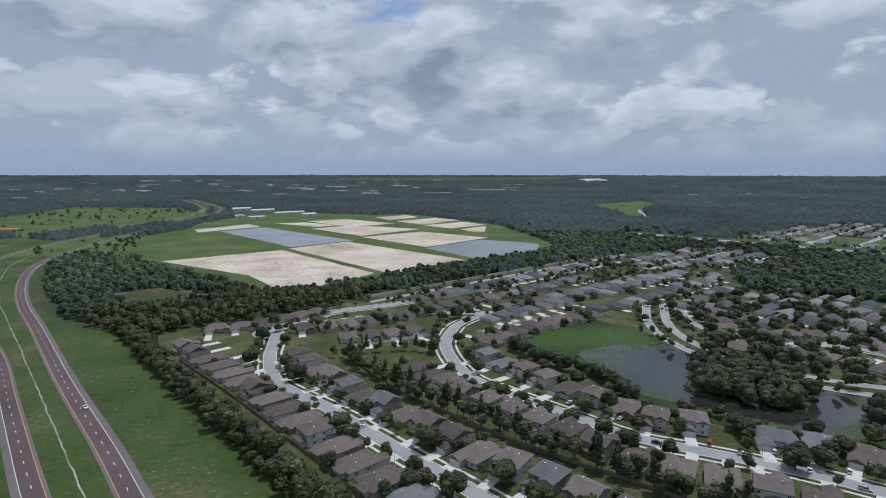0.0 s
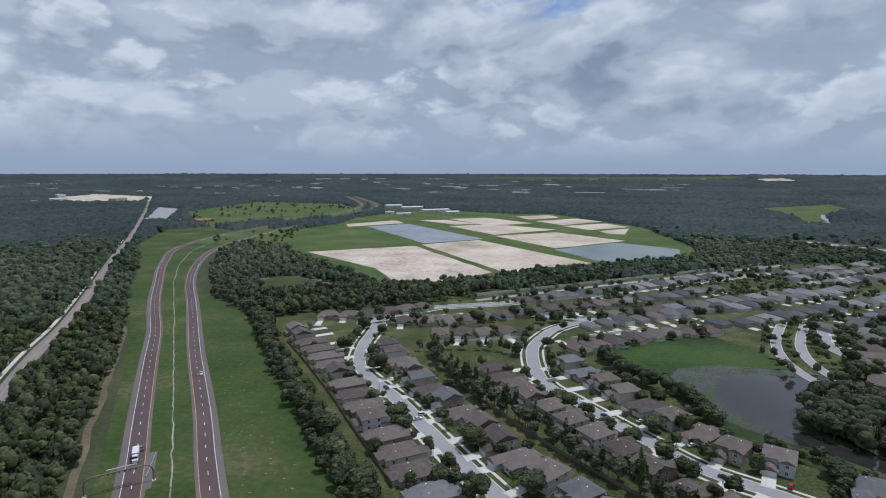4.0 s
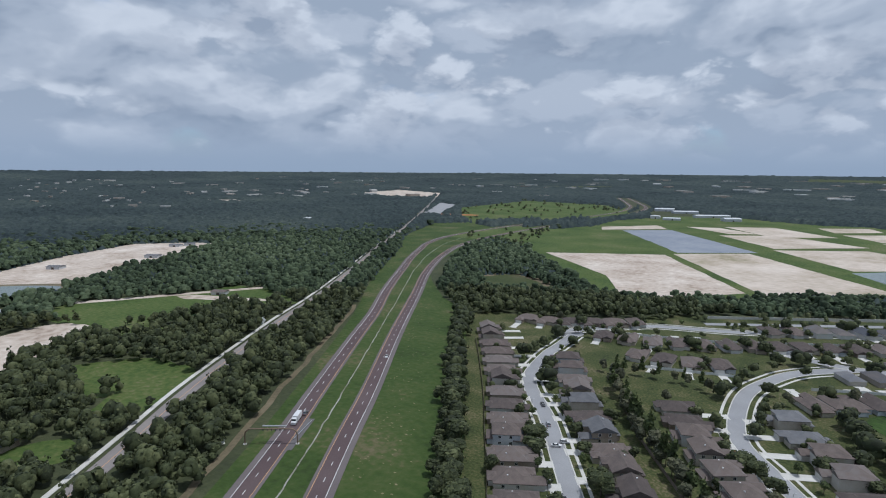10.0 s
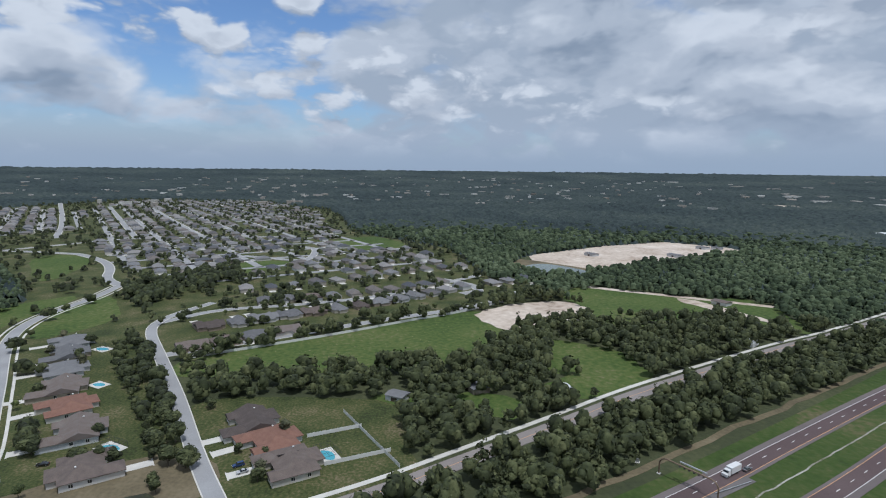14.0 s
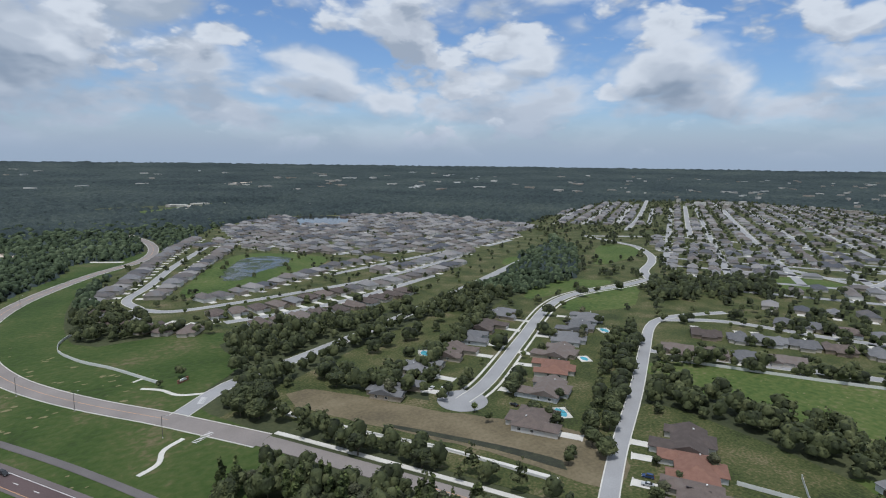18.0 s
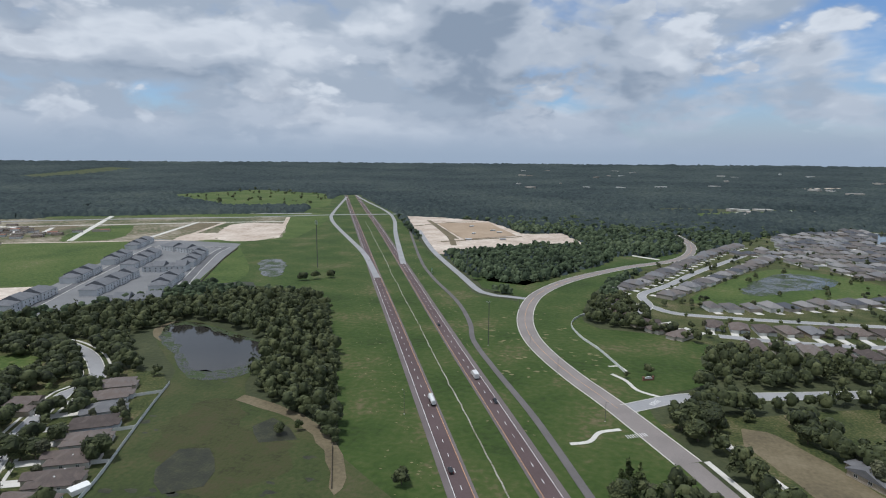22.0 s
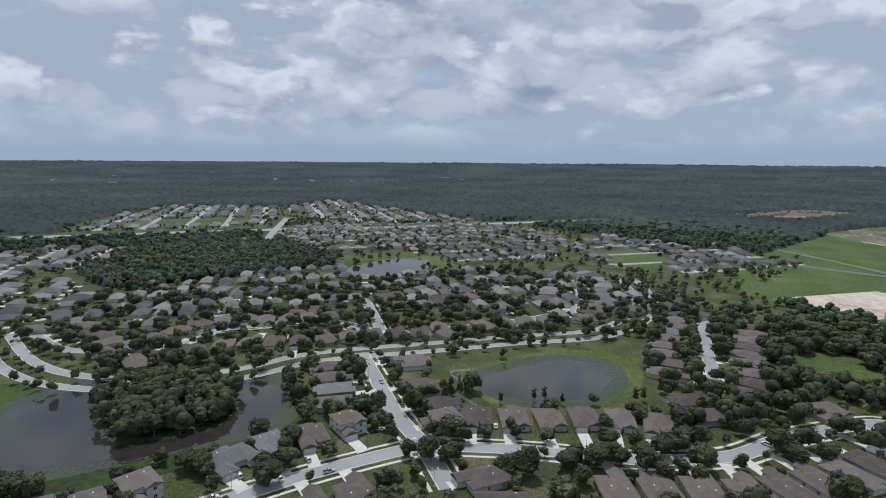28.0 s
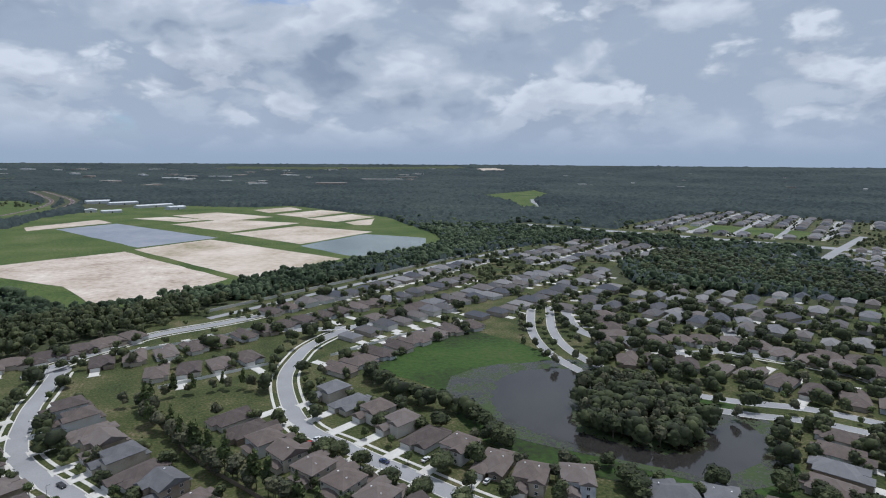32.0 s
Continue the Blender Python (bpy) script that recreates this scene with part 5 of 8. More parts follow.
LABELS = {"long": "single-storey stucco house with a brown shingled roof", "deep_gable": "single-storey house with a brown shingled gable roof", "tall": "two-storey stucco house with a brown hipped roof",
          "tall_gable": "two-storey house with a brown gabled roof", "wide": "wide single-storey house with a brown hipped roof", "ell": "wide single-storey house with a gabled brown roof"}
FRONT = {k: (-b[1][2], (b[1][0] + b[1][1]) / 2) for k, b in STYLES.items()}


def place_house(style, x, y, heading, fine=True, roof_mat=None, wall_mat=None, label=None):
    """heading: degrees by which the front is turned from -y."""
    key = (style, fine, roof_mat, wall_mat)
    m = pose(x, y, 0.05, 0, 0, heading)
    if key not in TEMPLATES:
        TEMPLATES[key] = house(style, fine, roof_mat, wall_mat)
        tagged(TEMPLATES[key], label or LABELS[style], "house", "estate houses")
        TEMPLATES[key].matrix_basis = m
        ob = TEMPLATES[key]
    else:
        ob = copy_thing(TEMPLATES[key], m)
        if label:
            ob["label"] = label
    HOUSE_SPOTS.append((x, y))
    return ob


def street_way(x, y):
    """Heading that turns a front towards the nearest street, and how far that street is."""
    d = STREET_POINTS - (x, y)
    i = np.argmin(np.hypot(*d.T))
    v = d[i]
    return math.degrees(math.atan2(v[0], -v[1])), float(np.hypot(*v))


FAR_HOUSES = []
M_ROOFS = {0: None, 1: M_ROOF_GREY}
for spacing, styles, line in ROWS:
    styles = styles.split()
    pts = spline(line, 3.0) if len(line) > 1 else np.array(line, float)
    run = np.r_[0, np.cumsum(np.hypot(*np.diff(pts, axis=0).T))] if len(pts) > 1 else np.array([0.0])
    for s in np.arange(0, run[-1] + 0.1, spacing):
        x, y = (np.interp(s, run, pts[:, 0]), np.interp(s, run, pts[:, 1])) if len(pts) > 1 else pts[0]
        style = RND.choice(styles)
        if len(pts) > 1:
            i = min(int(np.searchsorted(run, s)), len(pts) - 1)
            t = pts[i] - pts[max(i - 1, 0)] if i else pts[1] - pts[0]
            way, far = street_way(x, y)
            side = math.degrees(math.atan2(t[1], t[0]))
            heading = min((side, side + 180), key=lambda a: abs((a - way + 180) % 360 - 180))
        else:
            heading, far = street_way(x, y)
        if min([math.dist((x, y), q) for q in HOUSE_SPOTS] or [99]) < 12.5:
            continue
        away = math.hypot(x, y + 60)
        if away > 455:
            FAR_HOUSES.append((x, y, heading))
            continue
        place_house(style, x, y, heading + RND.uniform(-2, 2), away < 215, M_ROOF_GREY if RND.random() < (0.5 if x < -280 else 0.08) else None)
        front, gx = FRONT[style]
        length = min(max(far - 3.9 - front, 2.0), 14.0)
        a = radians(heading)
        px, py = gx * math.cos(a) + front * math.sin(a), gx * math.sin(a) - front * math.cos(a)
        drive = part("driveway", driveway_mesh(length), M_DRIVE, None, "", pose(x + px, y + py, 0.05, 0, 0, heading))
        tagged(drive, "pale concrete driveway before a garage", "driveway", "driveways", "structure")

# the court and the lane, house by house
for style, x, y, heading, roof_mat, label in (
        ("wide", -278, -320, 60, M_ROOF_GREY, "grey-roofed house with a blue pool cage"), ("ell", -243, -302, 60, M_ROOF, "brown-roofed wide house on the court"), ("wide", -218, -288, 60, M_ROOF_GREY, "grey-roofed house on the court"),
        ("ell", -188, -272, 58, M_ROOF, "brown-roofed house with solar panels on the court"), ("wide", -158, -262, 55, M_ROOF_GREY, "grey-roofed two-part house on the court"), ("ell", -127, -246, 40, M_ROOF_GREY, "grey-roofed house with solar panels by the basin"),
        ("wide", -322, -272, -120, M_ROOF_GREY, "grey-roofed house with a dark solar array"), ("ell", -297, -260, -120, M_ROOF_GREY, "grey-roofed house with blue solar panels"), ("wide", -270, -247, -120, M_ROOF_GREY, "pale grey-roofed house on the court"),
        ("ell", -243, -232, -120, M_ROOF, "brown-roofed house beside a pool"), ("wide", -219, -215, -120, M_ROOF_TILE, "wide house with a terracotta tiled roof"), ("ell", -193, -196, -120, M_ROOF, "brown-roofed house with a screened porch"),
        ("wide", -161, -176, -110, M_ROOF, "brown-roofed house at the end of the court"),
        ("ell", -199, -122, -62, M_ROOF, "long grey-brown roofed house on the lane"), ("wide", -180, -109, -62, M_ROOF_TILE, "house with a terracotta hipped roof on the lane"), ("wide", -161, -97, -62, M_ROOF, "brick house with a brown roof and solar panels")):
    heading = street_way(x, y)[0]
    big = place_house(style, x, y, heading, True, roof_mat, None, label)
    big.scale = (1.24, 1.2, 1.06)
    front, gx = FRONT[style]
    a = radians(heading)
    px, py = gx * math.cos(a) + front * math.sin(a), gx * math.sin(a) - front * math.cos(a)
    far = street_way(x, y)[1]
    drive = part("driveway", driveway_mesh(min(max(far - 3.9 - front, 3.0), 12.0)), M_DRIVE, None, "", pose(x + px, y + py, 0.05, 0, 0, heading))
    tagged(drive, "pale concrete driveway before a garage", "driveway", "driveways", "structure")


# ---- far estates: joined low houses and pale streets ----
def far_house_arrays():
    v, f = [], []
    for x0, x1, y0, y1, z0, z1 in ((-5.6, 5.6, -8.5, 8.5, -0.2, 2.9),):
        v += [(x, y, z) for z in (z0, z1) for x, y in ((x0, y0), (x1, y0), (x1, y1), (x0, y1))]
        f += [(0, 1, 5), (0, 5, 4), (1, 2, 6), (1, 6, 5), (2, 3, 7), (2, 7, 6), (3, 0, 4), (3, 4, 7)]
    roof = [(-6.1, -9, 2.85), (6.1, -9, 2.85), (6.1, 9, 2.85), (-6.1, 9, 2.85), (0, -3.5, 5.4), (0, 3.5, 5.4)]
    rf = [(0, 1, 4), (1, 2, 5), (1, 5, 4), (2, 3, 5), (3, 0, 4), (3, 4, 5)]
    return np.array(v), np.array(f), np.array(roof), np.array(rf)


M_FARROOF = material("far_roof_shingle", [(0.12, (0.080, 0.085, 0.098)), (0.34, (0.125, 0.115, 0.112)), (0.5, (0.165, 0.145, 0.132)), (0.62, (0.155, 0.160, 0.172)), (0.82, (0.235, 0.225, 0.22))], 0.1, 2.0, 0.9, 0.0, per_island=0.95)
M_FARWALL = material("far_house_wall", [(0.1, (0.24, 0.20, 0.16)), (0.5, (0.42, 0.39, 0.35)), (0.9, (0.60, 0.60, 0.58))], 0.1, 2.0, 0.9, 0.0, per_island=0.7)


def far_estate(outline, angle, along, across, skip=0.06, lane=True):
    """Rows of houses on both sides of parallel pale streets, inside an outline."""
    a = radians(angle)
    c, s = math.cos(a), math.sin(a)
    p = np.array(outline, float)
    u, w = p[:, 0] * c + p[:, 1] * s, -p[:, 0] * s + p[:, 1] * c
    streets = []
    for row in np.arange(w.min() + across / 2, w.max(), across):
        us = np.arange(u.min(), u.max(), along)
        for side in (-1, 1):
            q = row + side * 17.0
            x, y = us * c - q * s, us * s + q * c
            ok = inside(outline, x, y) & (RNG.uniform(0, 1, len(us)) > skip)
            for xx, yy in zip(x[ok], y[ok]):
                FAR_HOUSES.append((xx, yy, angle + (180 if side < 0 else 0)))
        x, y = us * c - row * s, us * s + row * c
        ok = inside(outline, x, y)
        if lane and ok.sum() > 3:
            streets.append(np.stack([x[ok], y[ok]], 1))
    return streets


FAR_STREETS = []
far_estate([(300, 320), (400, 340), (470, 270), (560, 210), (560, -80), (440, -160), (390, -80), (400, 40), (350, 130), (300, 210), (250, 240)], 118, 16.5, 46, 0.12, False)
far_estate([(60, 300), (110, 340), (260, 420), (330, 450), (400, 430), (360, 350), (270, 300), (180, 300), (110, 280)], 28, 16.5, 42, 0.1, False)
FAR_STREETS += far_estate([(-520, -250), (-620, -420), (-760, -500), (-880, -380), (-900, -150), (-760, -40), (-640, 20), (-600, -60), (-560, -180)], 118, 23, 60, 0.2)
FAR_STREETS += far_estate([(-120, -740), (-240, -900), (-270, -1040), (-420, -1180), (-740, -1090), (-790, -760), (-560, -610), (-430, -600), (-300, -660), (-240, -740), (-180, -830)], 20, 16.8, 60)
FAR_STREETS += far_estate([(-620, -420), (-900, -560), (-1500, -900), (-1850, -980), (-1880, -560), (-1500, -300), (-1000, -190), (-760, -80), (-620, -180), (-560, -300)], 30, 25, 66, 0.3)
FAR_STREETS += far_estate([(-850, -760), (-1000, -640), (-1400, -860), (-1540, -1120), (-1100, -960)], 31, 16, 62)
FAR_STREETS += far_estate([(620, 470), (700, 380), (900, 440), (1000, 250), (1000, 80), (860, -60), (640, -30), (600, 60), (660, 130), (620, 260)], 120, 17, 66, 0.2)
FAR_STREETS += far_estate([(600, -180), (700, -330), (820, -280), (890, -110), (780, -60), (640, -90)], 120, 17, 62, 0.25)
FAR_STREETS += far_estate([(700, 730), (829, 830), (1180, 930), (1230, 660), (1060, 560), (900, 500), (800, 560)], 30, 17, 66, 0.15)
FAR_STREETS += far_estate([(1020, 480), (1230, 640), (1480, 630), (1215, 320), (1060, 120), (960, 300)], 30, 17, 66, 0.15)
FAR_STREETS += far_estate([(330, 560), (420, 600), (560, 620), (590, 510), (520, 470), (400, 470), (340, 470)], 28, 17, 60, 0.15)
FAR_STREETS += far_estate([(420, 440), (520, 410), (540, 300), (460, 300)], 100, 17, 60, 0.3)


def thin_far_houses():
    """Leave out far houses that would stand on others, on greens or in ponds."""
    kept = []
    lanes = np.concatenate(FAR_ROADS)
    for x, y, a in FAR_HOUSES:
        if any(inside(g, x, y) for g in ([(-640, -200), (-700, -280), (-760, -190), (-680, -150)], [(-900, -150), (-850, -100), (-760, -40), (-740, -80), (-850, -190)], LAKE_SW, POND_SW, POND_C, *GREENS)):
            continue
        if np.min(np.hypot(lanes[:, 0] - x, lanes[:, 1] - y)) < 13:
            continue
        if min([math.dist((x, y), q[:2]) for q in HOUSE_SPOTS]) > 16 and (not kept or np.min(np.hypot(*(np.array(kept)[:, :2] - (x, y)).T)) > 12.5):
            kept.append((x, y, a))
    FAR_HOUSES[:] = kept


thin_far_houses()


def build_far_houses():
    v, f, rv, rf = far_house_arrays()
    q = np.array(FAR_HOUSES)
    a = np.radians(q[:, 2])[:, None]
    for name, vv, ff, mat, label in (("far_house_walls", v, f, M_FARWALL, "pale walls of the far estates"), ("far_house_roofs", rv, rf, M_FARROOF, "brown shingled roofs of the far estates")):
        grow = RNG.uniform(0.85, 1.15, (len(q), 1)) if name == "far_house_walls" else build_far_houses.grow
        build_far_houses.grow = grow
        x = (vv[:, 0] * np.cos(a) - vv[:, 1] * np.sin(a)) * grow + q[:, :1]
        y = (vv[:, 0] * np.sin(a) + vv[:, 1] * np.cos(a)) * grow + q[:, 1:2]
        tall = 1.0 + 0.55 * ((np.arange(len(q)) * 37 % 11) / 11.0)[:, None] ** 2
        z = np.broadcast_to(vv[:, 2], x.shape) * tall + rise(q[:, 0], q[:, 1])[:, None]
        faces = (ff[None] + (np.arange(len(q)) * len(vv))[:, None, None]).reshape(-1, 3)
        ob = part(name, mesh_from(name, np.stack([x, y, z], 2).reshape(-1, 3), faces, mat), mat)
        tagged(ob, label, "houses", kind="stuff")
    for line in FAR_STREETS:
        strip_line = line
        ob = strip("far_street", strip_line, -4.6, 4.6, 0.17, M_STREET)
        tagged(ob, "pale street of a far estate", "road", "", "structure")
    # drives in front of the far houses
    fx, fy = q[:, 0] + 11.5 * np.sin(a[:, 0]), q[:, 1] - 11.5 * np.cos(a[:, 0])
    base = np.array([(-3.0, -3.8, 0.2), (3.0, -3.8, 0.2), (3.0, 3.4, 0.2), (-3.0, 3.4, 0.2)])
    x = base[:, 0] * np.cos(a) - base[:, 1] * np.sin(a) + fx[:, None]
    y = base[:, 0] * np.sin(a) + base[:, 1] * np.cos(a) + fy[:, None]
    z = np.full(x.shape, 0.2) + rise(fx, fy)[:, None]
    faces = np.arange(len(q) * 4).reshape(-1, 4)
    ob = part("far_driveways", mesh_from("far_driveways", np.stack([x, y, z], 2).reshape(-1, 3), faces, M_CONCRETE), M_CONCRETE)
    tagged(ob, "pale concrete drives of the far estates", "driveways", kind="stuff")


build_far_houses()

# ---- planting ----
def clear_of(x, y, houses=8.0, roads=5.5):
    """Whether a tree may stand here: off houses, streets and water."""
    if HOUSE_SPOTS and np.min(np.hypot(HOUSE_ARRAY[:, 0] - x, HOUSE_ARRAY[:, 1] - y)) < houses:
        return False
    if np.min(np.hypot(STREET_POINTS[:, 0] - x, STREET_POINTS[:, 1] - y)) < roads:
        return False
    for outline in (POND_A, POND_A2, POND_B, POND_C, POND_S, POND_SW):
        if inside(outline, x, y):
            return False
    return True


HOUSE_ARRAY = np.array(HOUSE_SPOTS + [q[:2] for q in FAR_HOUSES if math.hypot(q[0], q[1]) < 700])


def plant_line(pts, gap, kinds, low=0.8, high=1.15, jitter=1.5, chance=1.0):
    line = spline(pts, gap) if not isinstance(pts, np.ndarray) else pts
    run = np.r_[0, np.cumsum(np.hypot(*np.diff(line, axis=0).T))]
    for s in np.arange(0, run[-1], gap):
        if RND.random() < chance:
            x, y = np.interp(s, run, line[:, 0]) + RND.gauss(0, jitter), np.interp(s, run, line[:, 1]) + RND.gauss(0, jitter)
            if clear_of(x, y, 7.0, 5.0) and not near_line(BOUL + n_b * 7.5, np.array([x]), np.array([y]), 4)[0] and not near_line(BOUL - n_b * 7.5, np.array([x]), np.array([y]), 4)[0]:
                plant(RND.choice(kinds), x, y, RND.uniform(low, high))


def plant_area(outline, gap, kinds, low=0.8, high=1.2, chance=1.0, houses=8.0):
    p = np.array(outline)
    for x in np.arange(p[:, 0].min(), p[:, 0].max(), gap):
        for y in np.arange(p[:, 1].min(), p[:, 1].max(), gap):
            q, r = x + RND.uniform(-0.45, 0.45) * gap, y + RND.uniform(-0.45, 0.45) * gap
            if RND.random() < chance and inside(outline, q, r) and clear_of(q, r, houses):
                plant(RND.choice(kinds), q, r, RND.uniform(low, high))


plant_line([(-34, 36), (-52, 66), (-97, 140), (-140, 214), (-186, 300)], 6.5, ["oak_tree"], 0.85, 1.2)
plant_line([(-41, 36), (-60, 68), (-104, 144), (-148, 220), (-190, 298)], 7.5, ["oak_tree", "street_tree"], 0.7, 1.0)
plant_line([(-35, 222), (-12, 165), (12, 128), (33, 96), (50, 73), (68, 53), (84, 33), (106, 6)], 3.2, ["elm_tree", "elm_tree", "elm_tree", "pine_tree"], 0.95, 1.25, 1.6)
plant_line([(-42, 226), (0, 234), (18, 222)], 5.5, ["elm_tree", "pine_tree"], 0.7, 1.0)
plant_area([(152, 124), (164, 146), (184, 168), (206, 160), (220, 132), (208, 108), (190, 98), (174, 96), (160, 110)], 6.0, ["oak_tree", "elm_tree", "oak_tree"], 0.95, 1.25)
plant_line([(77, 226), (79, 204), (84, 182), (95, 172), (106, 162), (108, 144), (112, 124)], 7.5, ["oak_tree", "oak_tree", "street_tree"], 0.95, 1.2)
for line, off, gap, chance in ((ST_A1, 9.0, 13, 0.7), (ST_A2, 9.0, 15, 0.6), (ST_E2, 9.0, 13, 0.7), (ST_E3, 9.0, 13, 0.75), (ST_E1, 9.0, 12, 0.8), (ST_N1, 9.0, 15, 0.6), (ST_N2, 9.0, 15, 0.6), (ST_F1, 9.0, 12, 0.8), (ST_F2, 9, 12, 0.8), (ST_F3, 9, 12, 0.8), (ST_F4, 9, 11, 0.8), (ST_F5, 9, 11, 0.8), (ST_F6, 9, 11, 0.8), (ST_CT, 10, 26, 0.5), (ST_V1, 9, 20, 0.6), (ST_W2, 10, 16, 0.5)):
    n = normals_of(line)
    for side in (-1, 1):
        plant_line(line + n * off * side, gap, ["street_tree", "street_tree", "oak_tree", "yard_tree"], 0.85, 1.2, 1.6, min(1.0, chance + 0.12))
for off, gap in ((-15, 11), (15, 11), (0, 12)):
    plant_line(BOUL + n_b * off, gap, ["street_tree", "elm_tree", "yard_tree"], 0.7, 1.05, 1.2, 0.85)
plant_line([(-150, -128), (-200, -158), (-262, -196), (-330, -238)], 7.0, ["oak_tree"], 0.8, 1.1, 2.0)
plant_line([(-146, -140), (-196, -168), (-256, -205), (-320, -246)], 9.0, ["oak_tree", "street_tree"], 0.7, 1.0, 2.0)
plant_line([(-130, -96), (-176, -122), (-232, -156), (-290, -188)], 26.0, ["oak_tree", "street_tree"], 0.7, 0.95, 2.0, 0.8)
for kind_name, x, y, s in (("oak_tree", -81, -199, 1.0), ("oak_tree", -97, -176, 0.95), ("yard_tree", -146, -201, 1.0), ("yard_tree", -144, -189, 1.05), ("oak_tree", -106, -268, 1.0), ("oak_tree", -110, -277, 0.9), ("oak_tree", -60, -256, 1.25), ("oak_tree", -66, -266, 1.2), ("oak_tree", -54, -264, 1.05),
                           ("oak_tree", -27, -197, 1.0), ("street_tree", -36, -194, 1.1), ("oak_tree", -34, -203, 0.9), ("street_tree", 53, -183, 1.0), ("oak_tree", 283, -488, 1.05), ("oak_tree", 275, -498, 1.0), ("oak_tree", 265, -510, 1.0), ("cypress_tree", 229, -29, 0.9), ("cypress_tree", 235, -45, 0.85), ("cypress_tree", 237, -50, 1.0), ("cypress_tree", 235, -59, 0.8),
                           ("street_tree", 238, -74, 0.9), ("oak_tree", 243, -10, 0.85), ("cypress_tree", 246, -95, 1.1), ("cypress_tree", 249, -99, 1.0), ("street_tree", -42, -330, 1.0), ("street_tree", -30, -322, 0.6), ("oak_tree", -176, -205, 1.0), ("oak_tree", -182, -210, 1.1), ("oak_tree", -190, -216, 1.05), ("street_tree", -160, -226, 1.0),
                           ("oak_tree", 120, -203, 0.6), ("yard_tree", 114, -208, 1.0), ("street_tree", 186, -18, 1.1), ("oak_tree", 170, -8, 1.2), ("oak_tree", 176, -62, 0.9), ("oak_tree", 182, -66, 0.9), ("oak_tree", 168, -40, 1.0), ("oak_tree", 195, -100, 0.9)):
    plant(kind_name, x, y, s)
for kind_name, x, y, s in (("oak_tree", 199, 33, 1.1), ("oak_tree", 207, 29, 1.0), ("oak_tree", 246, 53, 0.9), ("oak_tree", 207, 70, 1.1), ("oak_tree", 188, 58, 1.05), ("oak_tree", 137, 46, 1.1), ("oak_tree", 150, 46, 1.0), ("oak_tree", 244, 30, 1.0), ("oak_tree", 222, 19, 1.0), ("street_tree", 210, 10, 1.0), ("oak_tree", 240, -13, 1.2), ("street_tree", 290, 8, 1.0), ("street_tree", 294, -22, 1.0),
                           ("street_tree", 323, -37, 0.9), ("street_tree", 326, -45, 0.9), ("oak_tree", 239, 111, 1.1), ("oak_tree", 222, 83, 1.0), ("oak_tree", 181, -74, 1.15), ("oak_tree", 186, -80, 1.0), ("oak_tree", 168, -47, 1.2), ("oak_tree", 188, -114, 1.1), ("oak_tree", 150, -62, 1.2), ("oak_tree", 142, -70, 1.1), ("oak_tree", 245, -146, 1.2), ("oak_tree", 238, -152, 1.0),
                           ("oak_tree", 202, -152, 1.0), ("oak_tree", 204, -110, 1.1), ("oak_tree", 207, -165, 1.0), ("oak_tree", 229, -195, 1.1), ("cypress_tree", 206, 4, 1.1), ("pine_tree", 226, -4, 0.9), ("pine_tree", 230, -8, 0.9), ("pine_tree", 222, -2, 0.85), ("pine_tree", 234, -11, 0.9)):
    plant(kind_name, x, y, s)
for i, (x, y) in enumerate([tuple(q[:2]) for q in HOUSE_SPOTS]):
    for k in range(3):
        a, r = RND.uniform(0, 6.283), RND.uniform(8.6, 12.5)
        u, v = x + r * math.cos(a), y + r * math.sin(a)
        if RND.random() < (0.65 if x > 0 else 0.42) and clear_of(u, v, 7.6, 6.0):
            plant(RND.choice(["oak_tree", "street_tree", "street_tree", "elm_tree"]), u, v, RND.uniform(0.7, 1.1))
plant_area([(334, -182), (380, -238), (352, -262), (312, -256), (262, -226), (264, -196), (290, -181)], 9.0, ["oak_tree", "oak_tree", "street_tree"], 0.85, 1.2, 0.9)
for kind_name, x, y, s in (("oak_tree", -57, -268, 1.35), ("oak_tree", -66, -274, 1.2), ("oak_tree", -106, -282, 1.1), ("oak_tree", -112, -288, 1.15), ("oak_tree", -118, -281, 0.95), ("oak_tree", -150, -304, 1.0), ("oak_tree", -164, -310, 1.1), ("street_tree", -86, -284, 0.9), ("oak_tree", -182, -312, 1.1), ("oak_tree", -196, -320, 1.0), ("street_tree", -210, -318, 1.0), ("oak_tree", -226, -336, 1.1)):
    plant(kind_name, x, y, s)
for line, gap in ([(-31, -208), (-49, -189), (-68, -169), (-83, -152), (-99, -134)], 4.2), ([(-26, -204), (-44, -185), (-63, -165), (-78, -148), (-94, -130)], 5.5):
    for x, y in spline(line, gap):
        plant(RND.choice(['pine_tree', 'elm_tree', 'pine_tree']), x + RND.gauss(0, 1.2), y + RND.gauss(0, 1.2), RND.uniform(0.7, 1.0))
# yards
plant_area([(-120, 300), (60, 360), (200, 470), (340, 560), (400, 480), (300, 330), (240, 200), (190, 285), (100, 290), (40, 300), (-60, 290)], 17, ["street_tree", "yard_tree", "oak_tree"], 0.7, 1.0, 0.55)
plant_area([(200, 190), (300, 330), (400, 340), (430, 180), (560, 40), (540, -100), (440, -200), (330, -200), (330, -130), (350, -90), (300, 40), (262, 110)], 12.5, ["street_tree", "oak_tree", "oak_tree"], 0.8, 1.15, 0.7, 7.4)
plant_area([(300, -290), (250, -240), (200, -160), (232, -110), (330, -110), (430, -190), (390, -250)], 10.5, ["oak_tree", "oak_tree", "street_tree"], 0.9, 1.3, 0.7, 8.0)
